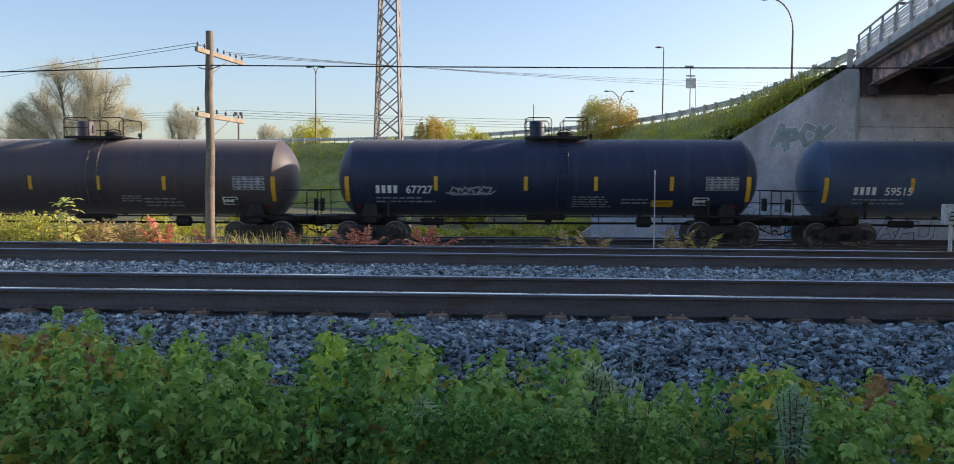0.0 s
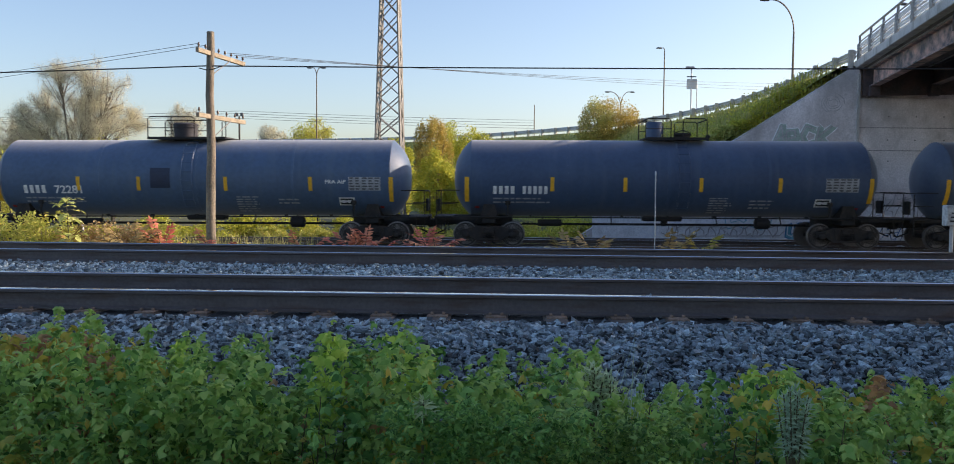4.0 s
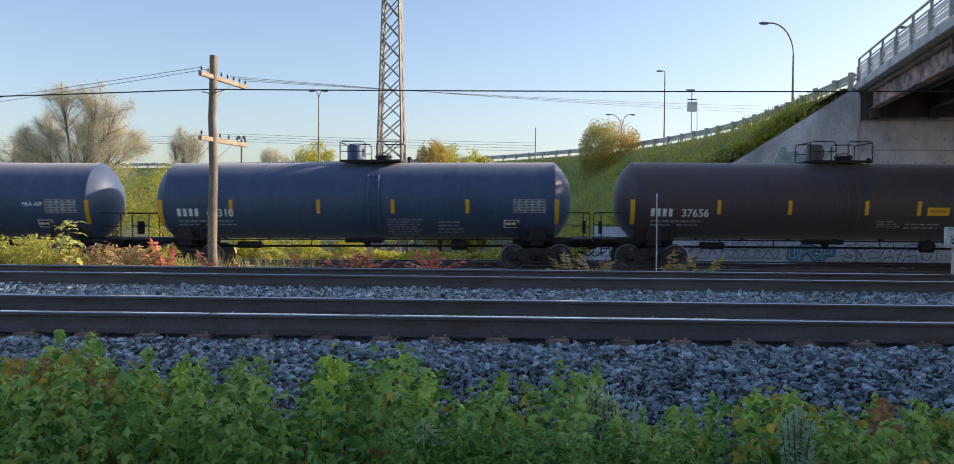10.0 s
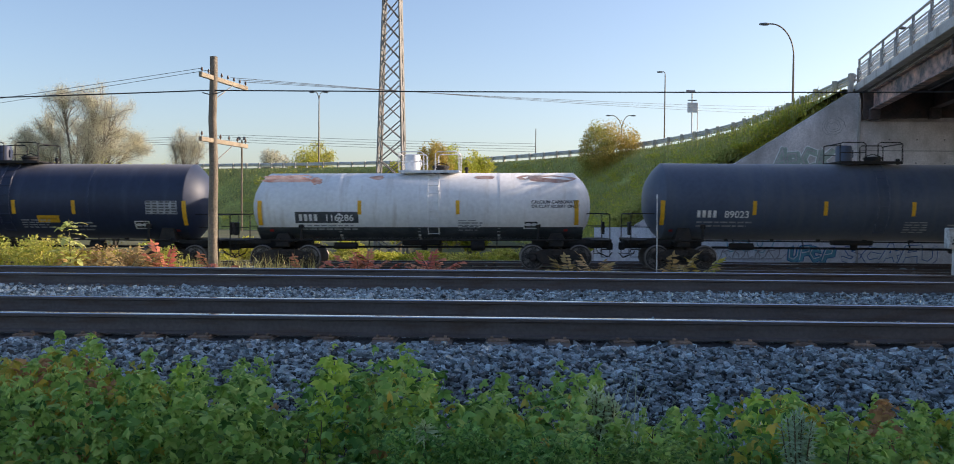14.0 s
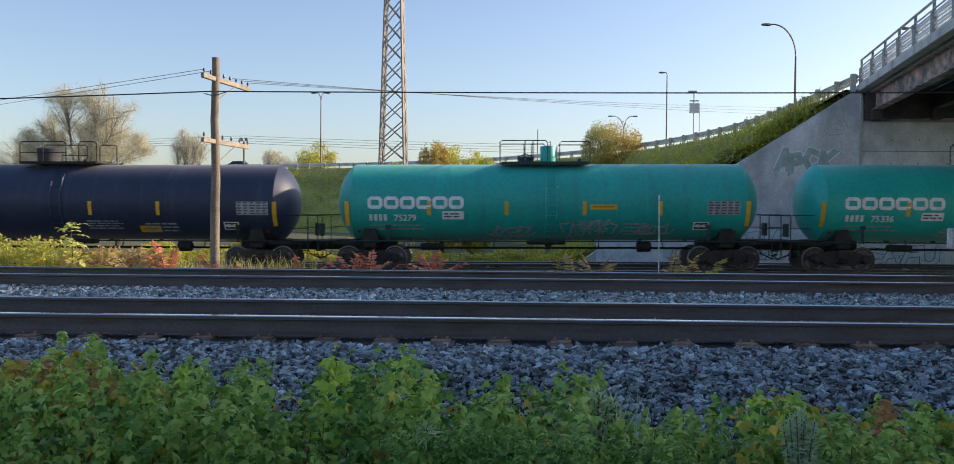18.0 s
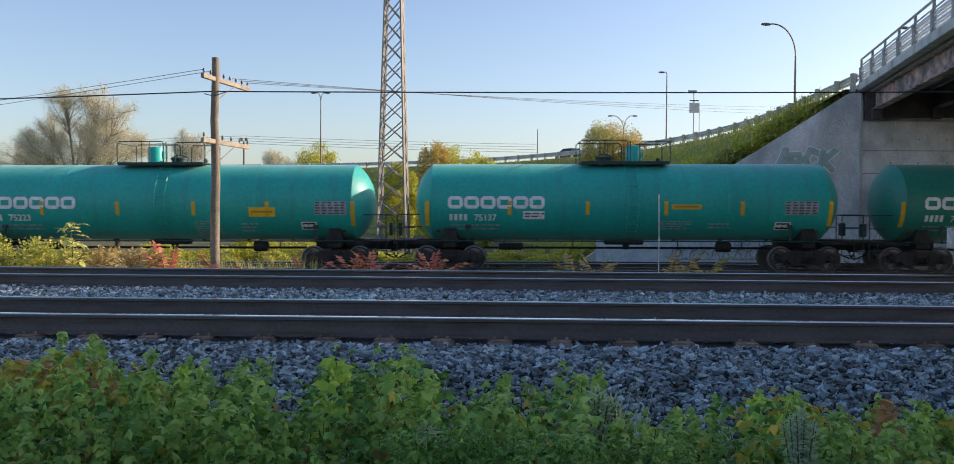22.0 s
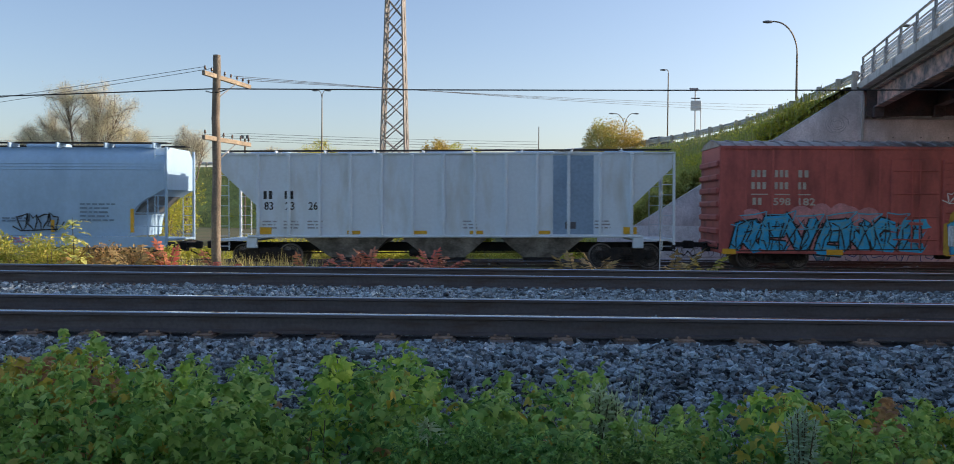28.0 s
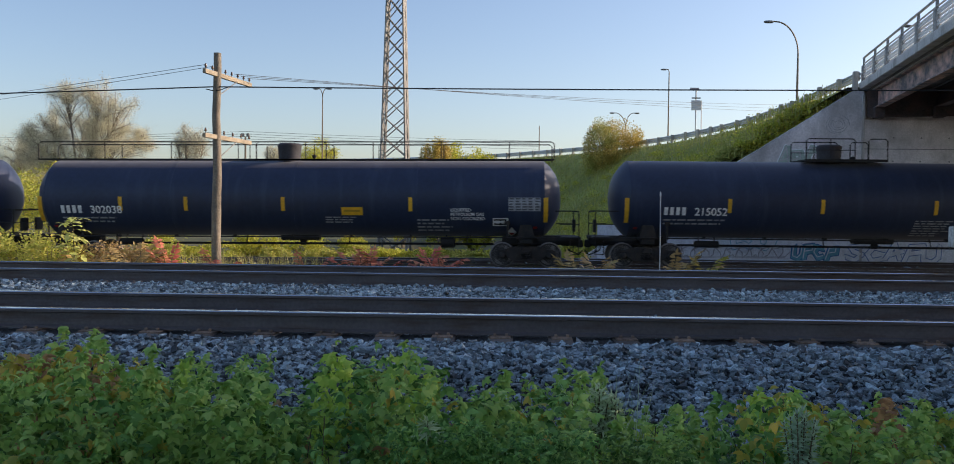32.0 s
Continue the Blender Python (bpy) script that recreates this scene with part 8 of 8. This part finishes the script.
def mugwort(mark, top, y, wide, tall, stems, mat, length, seed, label):
    """Many narrow leaves standing out in whorls round upright stems."""
    r = random.Random(seed)
    x, h = float(across(mark, y)), 1.9 - (top - 345) / 1400 * y
    t = thing("mugwort_plant", label, "weed", (x, y, -0.9))
    for k in range(stems):
        a, far = k * 2.4, wide * 0.42 * math.sqrt(k / max(1, stems))
        e = Vector((far * math.cos(a), far * math.sin(a) * 0.6, h - tall * 1.5 * (far / wide) ** 2 - r.uniform(0, 0.02)))
        base = Vector((e.x * 0.2, e.y * 0.2, h - tall * 1.6))
        part("stem", Shape().tube([(0, 0, 0), base, e], [0.006, 0.004, 0.002], 4).mesh("stem", M_STEM), t)
        s = Shape()
        rows = max(6, int(tall / 0.014))
        for j in range(rows):
            f = j / rows
            p = base.lerp(e, 0.3 + 0.7 * f)
            for q in range(4):
                leaflet(s, pose(p.x, p.y, p.z, 0, 0, j * 50 + q * 90 + r.uniform(-25, 25)) @ pose(0, 0, 0, 5 + 60 * f ** 2 + r.uniform(-25, 25)) @ pose(0, 0, 0, 0, r.uniform(-75, 75)), length * (1 - 0.35 * f) * r.uniform(0.75, 1.15), length * 0.19, 0.3, 0.3)
        part("foliage", s.mesh("foliage", mat), t)


mugwort(1322, 662, 2.85, 0.16, 0.2, 11, L_GREY, 0.042, 1, "grey-green fine-leaved weed among the bushes")
mugwort(703, 690, 2.85, 0.06, 0.055, 3, L_SILVER, 0.055, 2, "pale silvery rosette of narrow leaves among the bushes")
mugwort(985, 632, 3.3, 0.12, 0.15, 6, L_SILVER, 0.06, 3, "pale silvery fine-leaved weed among the bushes")
mugwort(1012, 646, 3.3, 0.10, 0.13, 5, L_SILVER, 0.055, 4, "pale silvery fine-leaved weed among the bushes")
thing("grass", "long thin grass blades among the bushes", "grass", kind="stuff", data=blades("grass", L_SILVER, 260, 8, band(0.4, 0.62, 3.6, 3.9, -0.88), 1.05, 0.004))


# plants between the near tracks and the train
def sumac(x, y, z0, h, mat, seed, fronds, label, spread=0.55):
    t = thing("sumac_bush", label, "bush", (x, y, z0), group="sumac bushes beyond the tracks")
    r = random.Random(seed)
    for k in range(max(2, fronds // 5)):
        part("stem", Shape().tube([(0, 0, 0), (r.uniform(-0.2, 0.2), r.uniform(-0.1, 0.1), h * r.uniform(0.5, 0.75))], 0.018, 5).mesh("stem", M_STEM), t)

    def frond_mesh(v):
        rr = random.Random(v)
        s = Shape()
        s.tube([(0, 0, 0), (0, 0.25, 0.05), (0, 0.52, -0.02)], 0.006, 3, cap=False, slot=1)
        for k in range(8):
            yy = 0.08 + k * 0.06
            for side in (-1, 1):
                leaflet(s, pose(0, yy, 0.04, rr.uniform(-25, 0), rr.uniform(-15, 15), side * rr.uniform(50, 66)), 0.17 * (1 - 0.05 * k), 0.062, slot=0)
        leaflet(s, pose(0, 0.54, 0), 0.13, 0.045, slot=0)
        return s.mesh("frond", mat, M_STEM)

    for k in range(max(5, int(fronds * 0.75))):
        me = once(("frond", mat.name, k % 3), lambda: frond_mesh(k % 3))
        a = k * 137.5 + r.uniform(-30, 30)
        up = r.uniform(0.5, 1.0)
        m = pose(r.uniform(-spread, spread) * 0.35, r.uniform(-0.2, 0.2), h * (0.46 + 0.26 * up)) @ pose(0, 0, 0, 0, 0, a) @ pose(0, 0, 0, r.uniform(4, 58)) @ Matrix.Scale(r.uniform(1.15, 1.6), 4)
        part("frond", me, t, "", m=m)


RED = "red autumn sumac bush beyond the near tracks"
for i, (x, h, mat, n, sp) in enumerate(((-4.55, 1.25, L_SUMAC, 9, 0.5), (-3.5, 1.35, L_SUMAC, 14, 1.0), (-2.95, 1.42, L_SUMAC, 12, 0.9), (-1.62, 1.48, L_SUMAC, 12, 0.5), (1.4, 1.28, L_SUMAC2, 10, 0.8), (2.15, 1.32, L_SUMAC2, 10, 0.7), (4.0, 1.34, L_SUMAC2, 12, 0.8), (4.55, 1.30, L_AUTUMN, 10, 0.7), (-7.95, 1.45, L_SUMAC, 8, 0.5), (-8.5, 1.5, L_SUMAC2, 11, 0.8), (-6.7, 1.3, L_SUMAC, 6, 0.4), (-9.6, 1.45, L_SUMAC2, 12, 0.9))):
    sumac(x, 19.4 + 0.3 * math.sin(i), -1.5, h, mat, 60 + i, n, RED if mat is L_SUMAC else "bronze-green sumac bush beyond the near tracks", sp)

for i, (x, y, w, h, mat) in enumerate(((-11.6, 20.2, 1.6, 1.75, L_WEED), (-10.6, 19.6, 1.5, 1.85, L_WEED), (-9.7, 20.6, 1.4, 1.5, L_TAN), (-8.9, 20.2, 1.3, 1.45, L_TAN), (-12.6, 20.4, 1.5, 1.8, L_WEED), (-8.2, 21.0, 1.2, 1.45, L_WEED), (-13.8, 21.0, 1.8, 1.8, L_WEED))):
    shrub("sunlit yellow-green weeds at the trackside", x, y, -1.5, w, h, mat, 2600, 0.09, 400 + i, "weed_clump", "weed clumps beyond the tracks", 0.9, 60, 0.16)
sap = thing("sapling", "slender sunlit sapling with drooping pale leaves", "sapling", (-9.8, 19.0, -1.5))
part("stem", Shape().tube([(0, 0, 0), (0.05, 0, 1.2), (0.0, 0, 2.25)], [0.02, 0.014, 0.005], 5).mesh("stem", M_STEM), sap)
rsap = random.Random(9)
for k in range(26):
    h = 1.15 + 1.1 * k / 26
    part("leaf", compound_leaf(L_PALE, k % 5, 0.13, 5), sap, "", m=pose(0.03, 0, h, 0, 0, k * 137.5) @ pose(0, 0, 0, rsap.uniform(-30, 25)) @ Matrix.Scale(1.75 - 0.7 * k / 26, 4))
thing("grass", "tall dry grass stalks beside the train's track", "grass", kind="stuff", data=blades("grass", L_STRAW, 4200, 14, band(-14, -5.6, 19.5, 27, -1.5), 1.05, 0.012))
thing("grass", "low grass between the tracks", "grass", kind="stuff", data=blades("grass", L_GRASS, 4500, 15, band(-15, -6.0, 18.5, 29, -1.5), 0.5, 0.012))

# plants behind the train
rb = random.Random(5)
for i in range(30):
    x = -22 + i * 0.92 + rb.uniform(-0.3, 0.3)
    shrub("low sunlit yellow-green shrub behind the train", x, 37.6 + rb.uniform(-0.6, 2.4), -1.6, rb.uniform(1.4, 2.4), rb.uniform(0.6, 1.25), L_SHRUB if rb.random() < 0.7 else L_WEED, 1800, 0.12, 500 + i, "shrub", "shrubs behind the train", None, 40, 0.16)
for i, (x, y, w, h, mat, z0) in enumerate(((-6.0, 50, 2.4, 5.2, L_SHRUB, -1.6), (-3.2, 62, 4.2, 7.1, L_SHRUB, -1.6), (-1.6, 56, 3.4, 5.9, L_SHRUB, -1.6), (-4.6, 58, 3.0, 7.2, L_ORANGE, -1.6), (-3.4, 47, 3.0, 4.4, L_SHRUB, -1.6), (-1.7, 46, 2.6, 3.4, L_SHRUB, -1.6))):
    shrub("bright yellow-green shrub on the far side of the train" if mat is not L_ORANGE else "orange autumn shrub on the far side of the train", x, y, z0, w, h, mat, 12000, 0.15, 560 + i, "shrub", "tall shrubs behind the train", None, 80, 0.1)
shrub("round autumn bush with orange and dark leaves on the bank", 9.4, 74.0, 2.6, 5.0, 6.3, L_ORANGE, 14000, 0.15, 600, "bush", "", None, 60, 0.14)
shrub("dark leafy half of the autumn bush on the bank", 8.4, 74.4, 2.4, 3.6, 6.2, L_GRASS, 7000, 0.15, 601, "bush", "", None, 50, 0.14)
lobed_tree("tall pale tree with a thin silvery-yellow crown", -30.6, 60.0, -1.6, 11.4, ((-0.35, 9.9, 1.45), (2.0, 9.9, 1.55), (3.5, 9.1, 1.4), (-2.2, 8.2, 1.5), (-3.8, 7.4, 1.1), (0.0, 7.9, 1.8), (2.3, 7.4, 1.9), (4.3, 7.1, 1.15), (-1.3, 6.2, 1.7), (3.1, 6.0, 1.7), (1.2, 5.8, 1.8), (-3.2, 5.6, 1.5)), L_OLIVE, 3, 150000, 0.066, 0.2)
lobed_tree("pale tree beside the taller one", -36.0, 63.0, -1.6, 7.6, ((-0.6, 6.6, 1.1), (0.9, 6.3, 1.1), (0.2, 5.2, 1.4), (-1.5, 5.2, 1.2), (1.6, 4.8, 1.0)), L_OLIVE, 8, 30000, 0.062)
lobed_tree("small pale tree beyond the train", -29.5, 78.0, -1.6, 10.1, ((-0.2, 9.2, 0.85), (1.1, 8.9, 0.8), (-0.9, 8.2, 0.9), (1.5, 7.9, 0.9), (0.3, 7.9, 1.0), (0.2, 6.9, 1.2)), L_OLIVE, 5, 17000, 0.075)
tree("low round tree behind the guard rail", -27.5, 118.0, -1.6, 13.2, 8.5, L_SHRUB, 6, 12000, 0.2, 4)
tree("low tree behind the guard rail", -31.5, 120.0, -1.6, 12.0, 6.0, L_OLIVE, 7, 8000, 0.2, 4)
for i in range(9):
    shrub("bushy olive thicket at the foot of the trees", -42 + i * 2.6, 52 + rb.uniform(-4, 4), -1.6, 4.2, rb.uniform(3.2, 5.6), L_WEED if i % 2 else L_SHRUB, 4500, 0.15, 640 + i, "shrub", "thicket beyond the train", None, 50, 0.16)


# growth on the embankment
def on_bank(x0, x1, k0, k1):
    pts = [p for p in edge_points(1.5)]
    rows = [(i, p) for i, p in enumerate(pts) if x0 <= p.x <= x1 and p.y > 37]

    def fn(rng, n):
        out = np.zeros((n, 3))
        pick = rng.integers(0, len(rows), n)
        kk = rng.uniform(k0, k1, n)
        jit = rng.uniform(-0.8, 0.8, (n, 2))
        for j in range(n):
            i, p = rows[pick[j]]
            q = p + bank_frame(pts, i) * (0.6 + 12.2 * kk[j])
            out[j] = (q.x + jit[j, 0], max(37.3, q.y + jit[j, 1]), 6.3 - 7.95 * kk[j] - 0.35 * math.sin(math.pi * kk[j]))
        return out
    return fn


def clumped(place_fn, count):
    """Round clumps of leaves at chance places on a slope."""
    def fn(rng, n):
        at = place_fn(rng, count)
        big = rng.uniform(0.25, 0.85, count)
        k = rng.integers(0, count, n)
        p = rng.normal(size=(n, 3)) * 0.5
        p[:, 2] = np.abs(p[:, 2]) * 0.9
        return at[k] + p * big[k][:, None]
    return fn


thing("bank_grass", "rough green grass covering the embankment", "grass", kind="stuff", data=blades("bank_grass", L_GRASS, 40000, 41, on_bank(-45, 20, 0.02, 1.0), 0.4, 0.02))
thing("bank_grass", "dry yellow grass along the embankment crest", "grass", kind="stuff", data=blades("bank_grass", L_STRAW, 9000, 42, on_bank(-45, 20, 0.0, 0.3), 0.3, 0.018))
thing("bank_weeds", "leafy weeds spread over the embankment", "weeds", kind="stuff", data=leaf_cloud("bank_weeds", L_GRASS, 36000, 43, lambda rng, n: on_bank(-30, 20, 0.03, 0.95)(rng, n) + np.stack([np.zeros(n), np.zeros(n), rng.uniform(0.03, 0.42, n)], 1), 0.12))
thing("bank_weeds", "taller clumps of leafy weeds dotted over the embankment", "weeds", kind="stuff", data=leaf_cloud("bank_weeds", L_SHRUB, 30000, 44, clumped(on_bank(-30, 20, 0.09, 0.95), 230), 0.13))
for i in range(12):
    k = i / 11
    x, z = 14.3 - 8.3 * k, 5.5 - 5.0 * k
    # sun on the crest is put into the upper shrubs' yellower leaves
    shrub("leafy growth hanging over the sloping wing wall", x - 0.4, 38.0, z - (0.3 if 0 < i < 5 else 0.45), 1.8, rb.uniform(0.7, 1.05), L_GRASS if i > 4 else L_SHRUB, 1700, 0.16, 700 + i, "shrub", "growth along the wing wall", 1.5, 40, 0.17)

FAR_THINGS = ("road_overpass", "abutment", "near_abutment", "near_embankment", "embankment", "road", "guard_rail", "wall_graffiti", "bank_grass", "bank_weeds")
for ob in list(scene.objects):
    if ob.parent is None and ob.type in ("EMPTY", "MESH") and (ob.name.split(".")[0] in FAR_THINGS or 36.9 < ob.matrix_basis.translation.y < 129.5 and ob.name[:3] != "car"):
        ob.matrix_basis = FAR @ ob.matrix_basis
motions()
